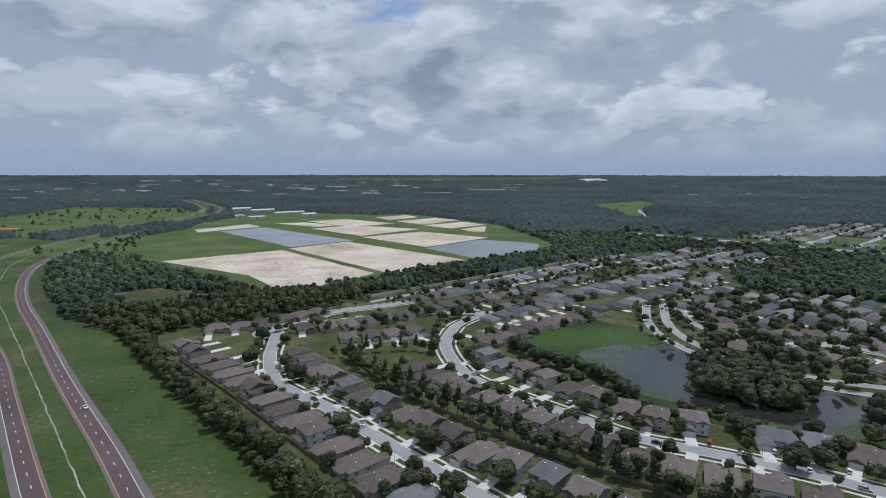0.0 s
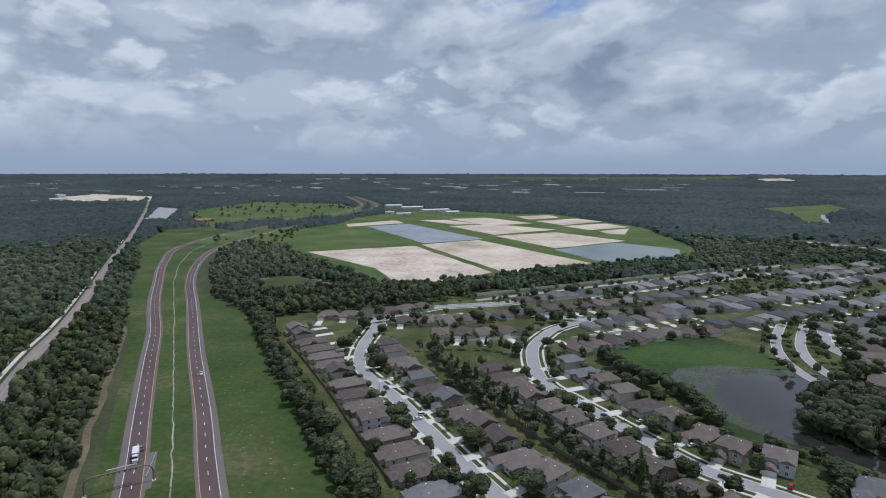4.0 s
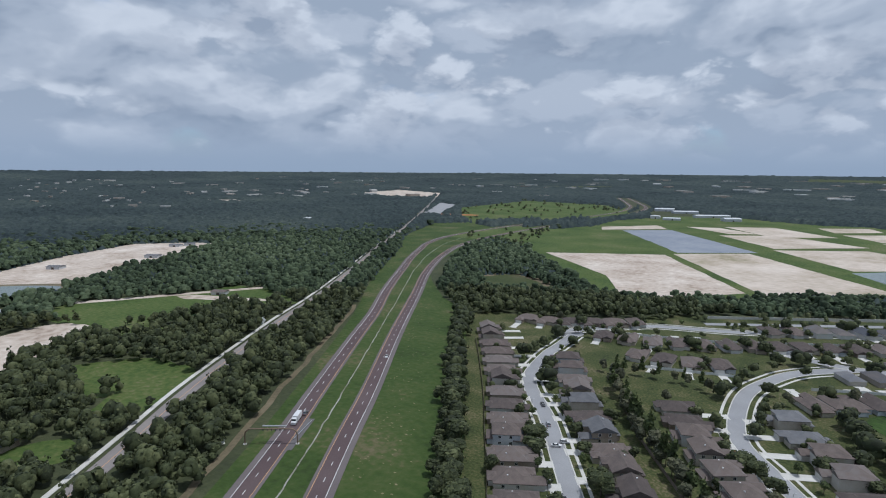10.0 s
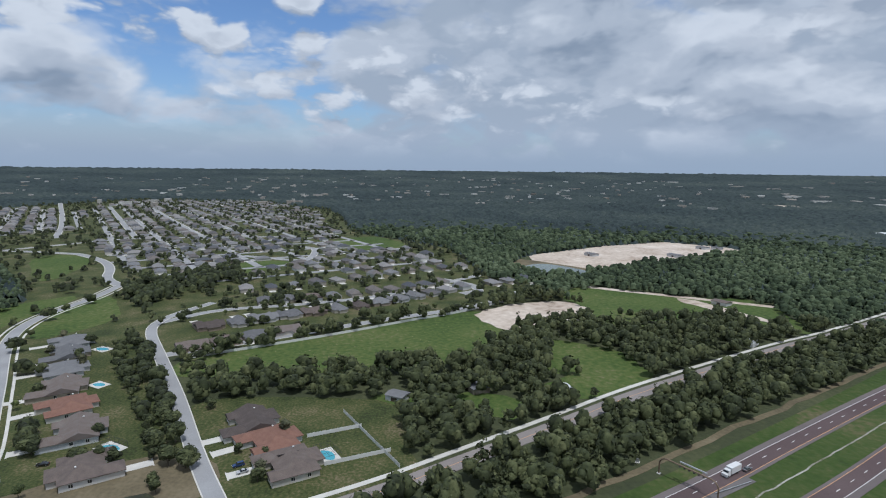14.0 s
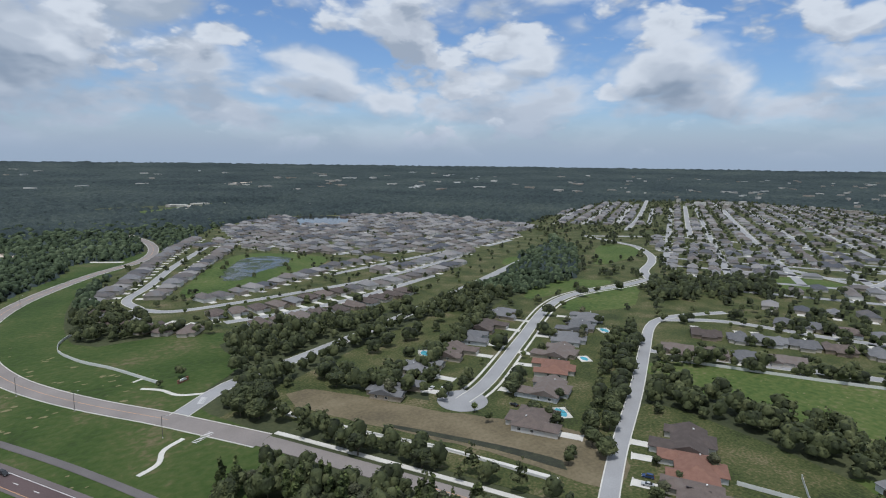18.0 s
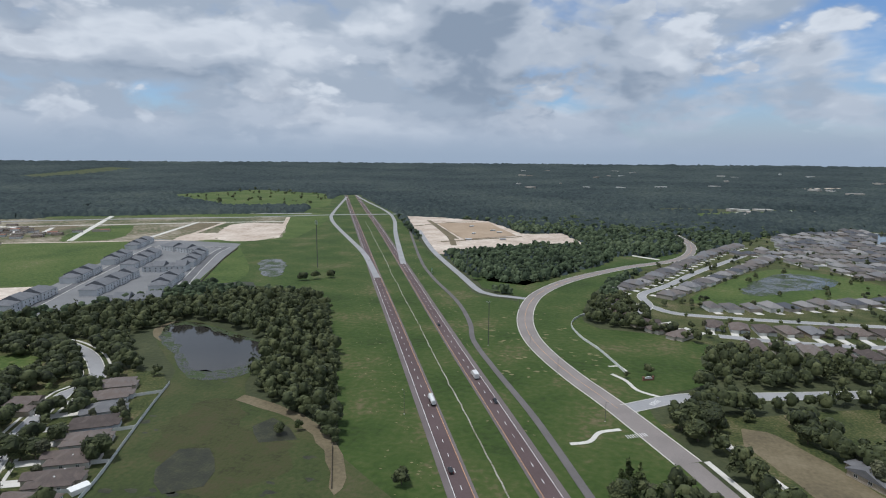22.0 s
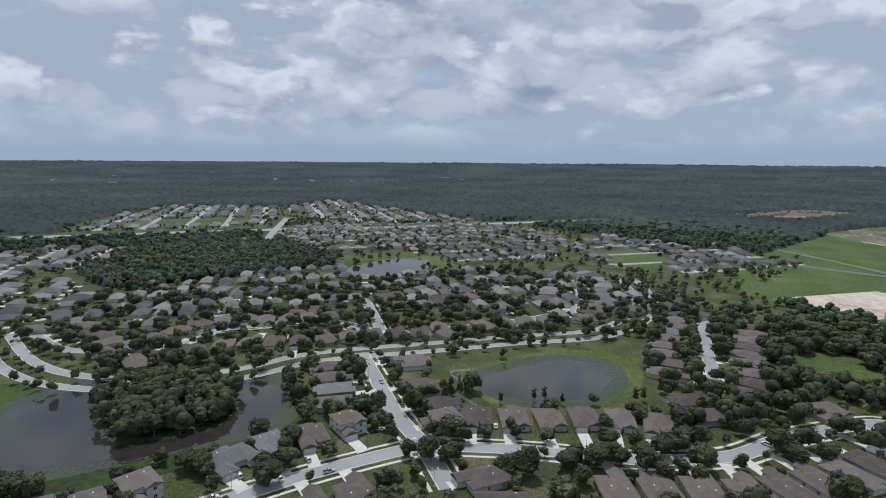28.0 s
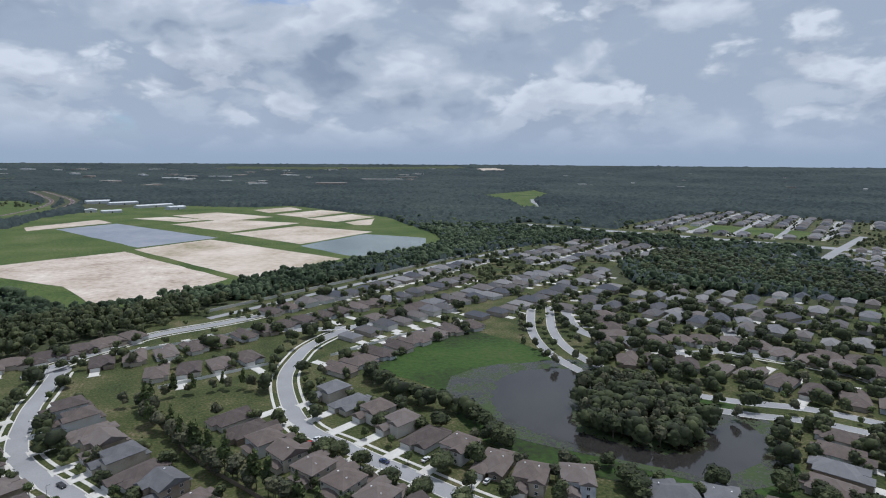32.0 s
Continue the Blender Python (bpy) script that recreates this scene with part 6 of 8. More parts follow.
plant_area([(118, 108), (150, 90), (200, 66), (190, 20), (150, 60), (118, 80)], 12, ["street_tree", "oak_tree", "yard_tree"], 0.7, 1.0, 0.7)
plant_area([(110, -20), (150, 10), (150, -70), (120, -60)], 11, ["oak_tree", "street_tree", "elm_tree"], 0.7, 1.0, 0.75)
plant_area([(210, 80), (250, 100), (270, 60), (240, 30), (222, 46)], 9.5, ["oak_tree", "street_tree"], 0.7, 1.0, 0.8)
plant_area([(-20, 20), (10, 60), (60, 30), (40, -10), (0, 0)], 14, ["oak_tree", "street_tree"], 0.7, 1.0, 0.55)
plant_area([(-130, -230), (-300, -330), (-330, -350), (-150, -290), (-110, -262)], 15, ["oak_tree", "street_tree"], 0.7, 1.0, 0.5, 11)
plant_area([(-300, -190), (-340, -130), (-420, -20), (-500, 60), (-620, 20), (-500, -220), (-380, -240)], 26, ["street_tree", "yard_tree", "oak_tree"], 0.7, 1.0, 0.5, 10)
plant_line([(-290, -180), (-340, -108), (-405, 0)], 14, ["oak_tree", "street_tree"], 0.7, 1.0, 2.0, 0.6)
plant_area([(-20, -560), (-60, -690), (-230, -900), (-260, -720), (-480, -600), (-380, -440), (-120, -400), (-60, -420)], 22, ["street_tree", "yard_tree"], 0.6, 0.95, 0.5)


TREE_SPOTS[:] = [q for q in TREE_SPOTS if not inside([(352, -228), (345, -196), (320, -190), (294, -204), (302, -232), (326, -242)], q[1], q[2])]


def tree_parts(kind_name, variant):
    crowns, trunk, leaf, label = TREE_KINDS[kind_name]
    cv, cf = crowns[variant % len(crowns)]
    return mesh_from("crown", cv, cf, leaf), mesh_from("trunk", trunk[0], trunk[1], M_BARK, True)


def grow_trees():
    order = sorted(range(len(TREE_SPOTS)), key=lambda i: math.hypot(TREE_SPOTS[i][1], TREE_SPOTS[i][2] + 60))
    near, rest = order[:420], order[420:]
    first = {}
    for i in near:
        kind_name, x, y, s = TREE_SPOTS[i]
        variant = i % 3 % len(TREE_KINDS[kind_name][0])
        m = pose(x, y, 0.05, 0, 0, (i * 137) % 360)
        key = (kind_name, variant)
        if key not in first:
            crown, trunk = tree_parts(kind_name, variant)
            tree = new(kind_name)
            part("trunk", trunk, M_BARK, tree)
            part("crown", crown, TREE_KINDS[kind_name][2], tree)
            tagged(tree, TREE_KINDS[kind_name][3], "tree", kind_name.replace("_", " ") + "s of the estate")
            tree.scale = (s, s, s)
            tree.matrix_basis = m @ Matrix.Diagonal((s, s, s * 1.0, 1))
            first[key] = tree
        else:
            tree = copy_thing(first[key], m)
            tree.scale = (s, s, s * (0.88 + 0.24 * ((i * 29) % 10) / 10))
    groups = {}
    for i in rest:
        groups.setdefault(TREE_SPOTS[i][0], []).append(TREE_SPOTS[i][1:])
    LOOSE = {"oak_tree": [crown_arrays(s, 9.5, 11.0, 1.6, 7, 110, 0.75) for s in (61, 62, 63)], "street_tree": [crown_arrays(s, 7.5, 7.2, 1.3, 5, 70, 0.6) for s in (64, 65)], "elm_tree": [crown_arrays(s, 9.0, 7.0, 2.2, 5, 90, 0.6) for s in (66, 67)], "yard_tree": [crown_arrays(s, 5.6, 4.6, 1.0, 4, 60, 0.5) for s in (68, 69)]}
    for kind_name, rows in groups.items():
        q = np.array(rows)
        crowns, trunk, leaf, label = TREE_KINDS[kind_name]
        scatter_lumps(kind_name + "s", q[:, 0], q[:, 1], np.zeros(len(q)), q[:, 2], q[:, 2], leaf, "further " + label.replace(" a ", " "), LOOSE.get(kind_name, crowns), "trees")


grow_trees()

WOOD_KINDS = [crown_arrays(40 + s, 10.5, 9.4, 0.6, 5, 52, 0.78) for s in range(6)] + [pine_arrays(50, 13.0, 5.5, 90)]


def lobes(seed, count=4):
    """A crown of a few overlapping uneven lobes."""
    r = np.random.default_rng(seed)
    vs, fs = [], []
    for i in range(count):
        v, f = lump(5, 3, 300 + seed * 9 + i)
        a, q = 6.283 * i / count + r.uniform(-0.5, 0.5), (0.0 if i == 0 else r.uniform(0.35, 0.6))
        k = r.uniform(0.5, 0.72)
        fs.append(f + sum(len(x) for x in vs))
        vs.append(v * (k, k, k * r.uniform(0.8, 1.1)) + (q * math.cos(a), q * math.sin(a), 0.42 if i == 0 else r.uniform(-0.35, 0.25)))
    return np.concatenate(vs), np.concatenate(fs)


LOBES = [lobes(s) for s in range(7)]
LOBES_SMALL = [lobes(20 + s, 3) for s in range(6)]


def canopy(r0, r1, columns, step):
    """The roof of the far woods: one uneven sheet of crown tops, let down to the ground where the land is open."""
    radii = [r0]
    while radii[-1] < r1:
        radii.append(radii[-1] * (1 + step))
    radii = np.array(radii)
    ang = np.arange(columns) * 2 * math.pi / columns
    R, A = np.meshgrid(radii, ang, indexing="ij")
    A = A + RNG.uniform(-0.4, 0.4, A.shape) * 2 * math.pi / columns
    R = R * (1 + RNG.uniform(-0.4, 0.4, R.shape) * step)
    x, y = R * np.sin(A), R * np.cos(A) - 40.0
    stand = np.zeros(x.shape)
    for k, (u, v, w) in enumerate(((0.0031, 0.0017, 0.4), (-0.0022, 0.0043, 1.9), (0.0071, -0.0054, 3.1), (0.0012, -0.0091, 5.0))):
        stand += np.sin(x * u + y * v + w) * (1.1, 1.0, 0.8, 0.7)[k]
    h = 7.2 + 0.9 * stand + RNG.uniform(-4.2, 4.2, x.shape) + 3.5 * (RNG.uniform(0, 1, x.shape) > 0.93)
    ok = wooded(x, y)
    h = np.where(R < 1020, h - 4.5, h)
    h = np.where(ok, h, -1.5)
    z = rise(x, y) + h
    n, m = x.shape
    i, j = np.meshgrid(np.arange(n - 1), np.arange(m), indexing="ij")
    i, j = i.ravel(), j.ravel()
    k = (j + 1) % m
    f = np.stack([i * m + j, (i + 1) * m + j, (i + 1) * m + k, i * m + k], 1)
    keep = ok.ravel()[f].any(1)
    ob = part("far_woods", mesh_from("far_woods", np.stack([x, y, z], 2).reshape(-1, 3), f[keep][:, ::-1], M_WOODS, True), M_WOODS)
    tagged(ob, "far pine and oak woodland coloured blue-green for haze to the skyline", "trees", kind="stuff")


def build_woods():
    near, mid = [], []
    r = 100.0
    while r < 1150:
        gap = max(6.6, 0.0092 * r)
        n = int(2 * math.pi * r / gap)
        a = np.arange(n) * 2 * math.pi / n + RNG.uniform(-0.45, 0.45, n) * gap / r
        rr = r + RNG.uniform(-0.6, 0.6, n) * gap * 1.4
        rows = np.stack([rr * np.sin(a), rr * np.cos(a) - 40.0, np.full(n, gap)], 1)
        if r > 880:
            rows = rows[RNG.uniform(880, 1250, n) > r]
        (near if r < 470 else mid).append(rows)
        r += gap * 1.15
    q = np.concatenate(near)
    q = q[wooded(q[:, 0], q[:, 1])]
    s = RNG.uniform(0.62, 1.3, len(q))
    scatter_lumps("woods", q[:, 0], q[:, 1], np.zeros(len(q)), s, s * RNG.uniform(0.85, 1.1, len(q)), M_LEAF, "dense dark green mixed woodland", WOOD_KINDS)
    q = np.concatenate(mid)
    q = q[wooded(q[:, 0], q[:, 1])]
    x, y, gap = q.T
    big = RNG.uniform(0.62, 1.25, len(x)) * np.where(RNG.uniform(0, 1, len(x)) < 0.12, 1.35, 1.0)
    scatter_lumps("woodland", x, y, rise(x, y) + 3.4 * big, gap * 0.74 * big, 4.9 * big, M_LEAF4, "dark green woodland paled blue-green for haze beyond the estates", LOBES_SMALL)
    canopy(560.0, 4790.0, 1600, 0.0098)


build_woods()


def scatter_in(outline, count, low, high, name, label):
    p = np.array(outline, float)
    x, y = RNG.uniform(p[:, 0].min(), p[:, 0].max(), count * 3), RNG.uniform(p[:, 1].min(), p[:, 1].max(), count * 3)
    ok = inside(outline, x, y) & (np.hypot(x, y + 60) > 430)
    for line, reach in ROADS:
        ok &= ~near_line(line, x, y, reach * 0.8)
    far = np.array(FAR_HOUSES)
    x, y = x[ok][:count], y[ok][:count]
    free = np.array([np.min(np.hypot(far[:, 0] - a, far[:, 1] - b)) > 7.5 and np.min(np.hypot(HOUSE_ARRAY[:, 0] - a, HOUSE_ARRAY[:, 1] - b)) > 8 for a, b in zip(x, y)])
    for outline2 in (POND_C, LAKE_SW, POND_SW, GREEN_SW, *GREENS):
        free &= ~inside(outline2, x, y)
    x, y = x[free], y[free]
    s = RNG.uniform(low, high, len(x))
    scatter_lumps(name, x, y, rise(x, y) + s * 0.9, s, s * 1.05, M_LEAF, label, LOBES_SMALL, "trees")


scatter_in(SUB_W, 2600, 2.2, 5.2, "estate_trees", "scattered dark green trees of the far western estate")
scatter_in(SUB_C, 520, 1.6, 3.4, "estate_trees", "scattered small trees of the dense estate")
scatter_in(SUB_A, 1500, 2.2, 4.8, "estate_trees", "dark green trees between the far houses")
scatter_in(HOUSES_NE, 700, 2.0, 4.2, "estate_trees", "small trees of the far estate")
scatter_in([(-481, -324), (-605, -250), (-547, -227), (-417, -277)], 150, 4.0, 6.5, "tree_belt", "dark belt of oaks between the streets")
scatter_in([(504, 314), (466, 310), (434, 397), (462, 462), (551, 492), (603, 404), (595, 369), (650, 262), (518, 196)], 520, 4.0, 6.5, "wood", "dark oak wood among the houses")
scatter_in(PAST_B, 90, 3.0, 6.5, "pasture_trees", "scattered oaks on the far pasture")
scatter_in(PAST_S, 60, 3.0, 7.0, "pasture_trees", "scattered oaks on the southern pasture")
scatter_in(PAST_A, 40, 2.5, 5.0, "pasture_trees", "bushes on the green pasture")

# ---- pavements, paths and verges ----
for line in (ST_A1, ST_A2, ST_E2, ST_E3, ST_N1, ST_CT, ST_E1, ST_F1, ST_F2):
    for a, b in ((-8.0, -6.6), (6.6, 8.0)):
        tagged(strip("footpath", line, a, b, 0.19, M_CONCRETE), "pale concrete footpath along the street", "footpath", "footpaths", "structure")
tagged(strip("footpath", ROAD_P[:110], -9.6, -7.0, 0.22, M_CONCRETE), "broad pale concrete footpath beside the road", "footpath", "footpaths", "structure")
BASIN_PATH = spline([(-70, -262), (-74, -252), (-96, -210), (-112, -184), (-134, -138)], 5)
tagged(strip("footpath", BASIN_PATH, -1.6, 1.4, 0.2, M_CONCRETE), "pale concrete footpath along the basin", "footpath", "footpaths", "structure")
for pts, w in (([(-6, -235), (-14, -240), (-18, -250), (-27, -256)], 2.2), ([(-48, -300), (-36, -306), (-30, -318), (-22, -326)], 2.2), ([(-31, -332), (-26, -340), (-20, -338)], 1.6)):
    tagged(strip("footpath", spline(pts, 2), -w / 2, w / 2, 0.2, M_CONCRETE), "curving pale concrete footpath", "footpath", "footpaths", "structure")
n_e = min(len(HW_E), len(HW_W))
i_e = np.array([np.argmin(np.hypot(*(HW_E - p).T)) for p in HW_W])
MEDIAN = (HW_W + HW_E[i_e]) / 2 + RNG.normal(0, 0.35, HW_W.shape)
MEDIAN = spline([tuple(p) for p in MEDIAN[70:235:4]], 5) + 0
MEDIAN = MEDIAN + RNG.normal(0, 0.22, MEDIAN.shape)
tagged(strip("median_drain", MEDIAN, -0.32, 0.32, 0.16, M_DRAIN), "pale gravelly drain along the grass median", "drain", "", "structure")
n_w = normals_of(HW_W)
edge = (HW_W - n_w * 21.0)[95:190]
edge = edge[edge[:, 1] > -40]
edge = edge + RNG.normal(0, 0.8, edge.shape)
tagged(strip("dry_track", edge, -1.7, 1.7, 0.12, M_DIRT), "bare brown track along the tree belt", "track", "", "structure")
tagged(strip("median_pad", spline([(-130.7, 54.3), (-144.6, 82.1)], 3), -2.2, 2.2, 0.215, M_SHOULDER), "grey asphalt pad under the gantry", "pavement", "", "structure")


def ragged_spots(name, line, reach, count, low, high, mat, label):
    """Bare spots and pale tufts scattered along a verge, as one sheet of small uneven patches."""
    v, f = [], []
    for _ in range(count):
        p = line[RND.randrange(len(line))]
        x, y = p[0] + RND.uniform(-reach, reach), p[1] + RND.uniform(-reach, reach)
        r, k = RND.uniform(low, high), len(v)
        for j in range(7):
            a = 6.283 * j / 7
            q = r * RND.uniform(0.4, 1.2)
            v.append((x + 1.7 * q * math.cos(a), y + q * math.sin(a), 0.13))
        f += [(k, k + j, k + j + 1) for j in range(1, 6)]
    tagged(part(name, mesh_from(name, v, f, mat), mat), label, "ground", kind="stuff")


ragged_spots("bare_spots", np.array([(31, -321), (57, -376), (12, -396), (-10, -347), (40, -300), (20, -350), (48, -430), (-20, -330)], float), 16, 90, 0.3, 1.5, M_STRAW, "bare sandy spots on the roadside grass")
VERGE_LINE = (HW_E + normals_of(HW_E) * 22)[95:185]
ragged_spots("verge_tufts", VERGE_LINE, 11, 380, 0.15, 0.55, M_STRAW, "dry straw tufts on the highway verge")
ragged_spots("verge_tufts", (HW_E + normals_of(HW_E) * 13)[80:190], 3, 320, 0.15, 0.5, M_STRAW, "dry straw specks beside the shoulder")
ragged_spots("verge_tufts", (TRAIL + normals_of(TRAIL) * -14)[5:70], 9, 140, 0.2, 0.8, M_STRAW, "pale bare spots beside the trail")
ragged_spots("meadow_spots", np.array([(120, -140), (140, -150), (170, -200), (110, -170), (200, -250)], float), 25, 60, 0.8, 2.6, M_BOG, "dark wet spots in the bog meadow")
ragged_spots("pasture_tufts", np.array([(-300, -120), (-320, -80), (-350, -40), (-290, -90)], float), 30, 120, 0.2, 0.6, M_STRAW, "pale tufts on the pasture")


# ---- fences and walls ----
def fence(pts, height, mat, label, gap=2.6, category="fence", thick=0.06):
    """A fence of posts and panels along a line, each panel and post a piece of its own."""
    line = spline(pts, gap) if len(pts) > 2 else np.linspace(pts[0], pts[1], max(2, int(math.dist(*pts) / gap) + 1))
    top = new("fence" if category == "fence" else "boundary_wall")
    tagged(top, label, category, "", "" if category == "fence" else "structure")
    post = slab_mesh("post", 0.16, height + 0.12, 0.16, mat)
    panels = {}
    for i, (x, y) in enumerate(line):
        part("post", post, mat, top, "", pose(x, y, 0.02))
        if i + 1 < len(line):
            dx, dy = line[i + 1] - line[i]
            w = round(math.hypot(dx, dy), 1)
            if w not in panels:
                panels[w] = slab_mesh("panel", w - 0.12, height, thick, mat)
            part("panel", panels[w], mat, top, "", pose(x + dx / 2, y + dy / 2, 0.06, 0, 0, math.degrees(math.atan2(dy, dx))))
    return top


fence([(137, -84), (147, -108), (157, -130), (166, -150), (178, -172), (196, -205), (210, -232)], 1.8, M_FENCE, "white vinyl fence behind the houses")
fence([(137, -84), (152, -76)], 1.8, M_FENCE, "white vinyl fence behind the houses")
for x, y, u, w in ((154, -122, 170, -116), (163, -142, 178, -134), (172, -160, 188, -150), (186, -186, 202, -174), (205, -222, 218, -210)):
    fence([(x, y), (u, w)], 1.7, M_FENCE, "white vinyl fence between two yards")
fence([(-20, -470), (2, -448), (9, -420), (0, -390), (-14, -365), (-30, -329)], 1.8, M_FENCE, "long white wall beside the estate green", 3.2, thick=0.2)
fence([(-293, -184), (-335, -108), (-372, -50), (-405, 2), (-470, 75)], 1.8, M_FENCE, "long white fence along the pasture", 3.6)
fence([(-211, -82), (-159, -54)], 1.8, M_FENCE, "white vinyl fence behind the yards")
fence([(-186, -95), (-195, -72)], 1.8, M_FENCE, "white vinyl fence between two yards")
fence([(-162, -84), (-172, -58)], 1.8, M_FENCE, "white vinyl fence between two yards")
fence([(-8, 397), (128, 474), (316, 581), (377, 613)], 2.4, M_CONCRETE, "long pale masonry boundary wall", 4.5, "wall", 0.3)
fence([(92, -200), (77, -172)], 1.5, M_WOODFENCE, "weathered grey timber fence by the wood", 2.4)
fence([(-34, 224), (-12, 166), (10, 128), (31, 96), (49, 73), (66, 53), (82, 33)], 1.8, M_WOODFENCE, "weathered timber fence between back gardens", 3.0)
fence([(-140, 240), (-116, 202), (-86, 152), (-66, 116), (-50, 88), (-36, 62)], 1.7, M_WOODFENCE, "weathered timber fence along the tree row", 3.2)
fence([(-70, -254), (-94, -212), (-110, -186), (-131, -139)], 1.1, M_FENCE, "low white rail beside the basin path", 3.0)
fence([(816, -341), (649, -401), (700, -300)], 1.8, M_FENCE, "far white fence round a green field", 6.0)
fence([(500, -236), (448, -286)], 1.8, M_FENCE, "white fence beside the sand pad", 4.0)
for a, b in (((30, 262), (-30, 246)), ((64, 262), (120, 286)), ((120, 286), (180, 300)), ((-60, 312), (0, 326)), ((0, 326), (110, 384))):
    fence([a, b], 1.7, M_FENCE, "white vinyl fence between back gardens", 3.4)
fence([(216, 8), (232, -4), (220, -20)], 1.8, M_FENCE, "white vinyl fence round a corner garden")
fence([(268, -6), (262, 4), (250, -4)], 1.6, M_FENCE, "white vinyl fence round a garden")

# ---- pools and screen cages ----
def pool(x, y, turn, a=4.6, b=2.6, cage=True):
    ob = new("swimming_pool")
    tagged(ob, "turquoise kidney pool in a pale paved deck", "pool")
    ob.matrix_basis = pose(x, y, 0.1, 0, 0, turn)
    bm = bmesh.new()
    ring = [bm.verts.new((a * math.cos(t) * (1 + 0.15 * math.sin(2 * t)), b * math.sin(t), 0.16)) for t in np.linspace(0, 6.283, 20, endpoint=False)]
    bm.faces.new(ring)
    part("water", bm, M_POOL, ob, "clear turquoise water")
    bm = bmesh.new()
    box_into(bm, -a - 1.4, a + 1.4, -b - 1.4, b + 1.4, -0.2, 0.12)
    part("deck", bm, M_CONCRETE, ob, "pale paved deck")
    if cage:
        bm = bmesh.new()
        for u in np.linspace(-a - 1.3, a + 1.3, 5):
            for w in (-b - 1.3, b + 1.3):
                box_into(bm, u - 0.04, u + 0.04, w - 0.04, w + 0.04, 0, 2.9)
            box_into(bm, u - 0.04, u + 0.04, -b - 1.3, b + 1.3, 2.86, 2.94)
        for w in np.linspace(-b - 1.3, b + 1.3, 4):
            box_into(bm, -a - 1.3, a + 1.3, w - 0.04, w + 0.04, 2.861, 2.939)
        part("cage", bm, M_SCREEN, ob, "black screen cage frame")


for args in ((-170, -84, 30), (-251, -218, 60, 3.6, 2.2, False), (-290, -330, 60), (-312, -248, 60), (226, 62, 30), (-176, -284, 60), (-206, -300, 60), (-180, -176, 60)):
    pool(*args)


# ---- solar panels on roofs ----
def solar(x, y, z, turn, tilt, cols, rows):
    ob = new("solar_array")
    tagged(ob, "dark blue solar panels laid on a roof", "solar panels", "roof solar arrays")
    ob.matrix_basis = pose(x, y, z, 0, 0, turn) @ pose(0, 0, 0, tilt, 0, 0)
    me = slab_mesh("panel", 1.0, 0.05, 1.65, M_SOLAR)
    for i in range(cols):
        for j in range(rows):
            part("panel", me, M_SOLAR, ob, "", pose((i - (cols - 1) / 2) * 1.06, (j - (rows - 1) / 2) * 1.72, 0))


for x, y, turn, dx, dy, cols, rows in ((-127, -246, 40, -2.0, -3.9, 7, 2), (-188, -272, 58, 2.0, -3.9, 8, 2), (-297, -260, -120, 0.5, -3.8, 7, 2), (-161, -97, -62, 0.0, -4.0, 8, 2), (-322, -272, -120, 1.0, -4.0, 6, 2)):
    a = radians(turn)
    solar(x + dx * math.cos(a) - dy * math.sin(a), y + dx * math.sin(a) + dy * math.cos(a), 4.68, turn, 22.8, cols, rows)

# ---- gantry over the carriageway ----
M_STEEL = material("weathered_steel", [(0.3, (0.16, 0.115, 0.08)), (0.7, (0.26, 0.19, 0.14))], 0.8, 5.0, 0.6, 0.2, metallic=0.3)
M_GALV = material("galvanised_steel", [(0.3, (0.36, 0.37, 0.38)), (0.7, (0.50, 0.51, 0.52))], 0.8, 5.0, 0.5, 0.1, metallic=0.5)
M_POLE = material("dark_pole_steel", [(0.3, (0.09, 0.09, 0.085)), (0.7, (0.16, 0.155, 0.15))], 0.8, 5.0, 0.6, 0.1, metallic=0.3)


def tube(name, pts, radius, mat, parent, label="", sides=8):
    """A round bar along points."""
    p = np.array(pts, float)
    d = np.gradient(p, axis=0)
    d /= np.linalg.norm(d, axis=1)[:, None]
    side = np.cross(d, (0.31, 0.17, 0.93) if abs(d[0][2]) < 0.8 else (0.9, 0.3, 0.05))
    side /= np.linalg.norm(side, axis=1)[:, None]
    other = np.cross(d, side)
    a = np.arange(sides) * 2 * math.pi / sides
    v = (p[:, None] + radius * (side[:, None] * np.cos(a)[:, None] + other[:, None] * np.sin(a)[:, None])).reshape(-1, 3)
    f = [(i * sides + k, i * sides + (k + 1) % sides, (i + 1) * sides + (k + 1) % sides, (i + 1) * sides + k) for i in range(len(p) - 1) for k in range(sides)]
    f += [tuple(range(sides))[::-1], tuple(range((len(p) - 1) * sides, len(p) * sides))]
    return part(name, mesh_from(name, v, f, mat), mat, parent, label)


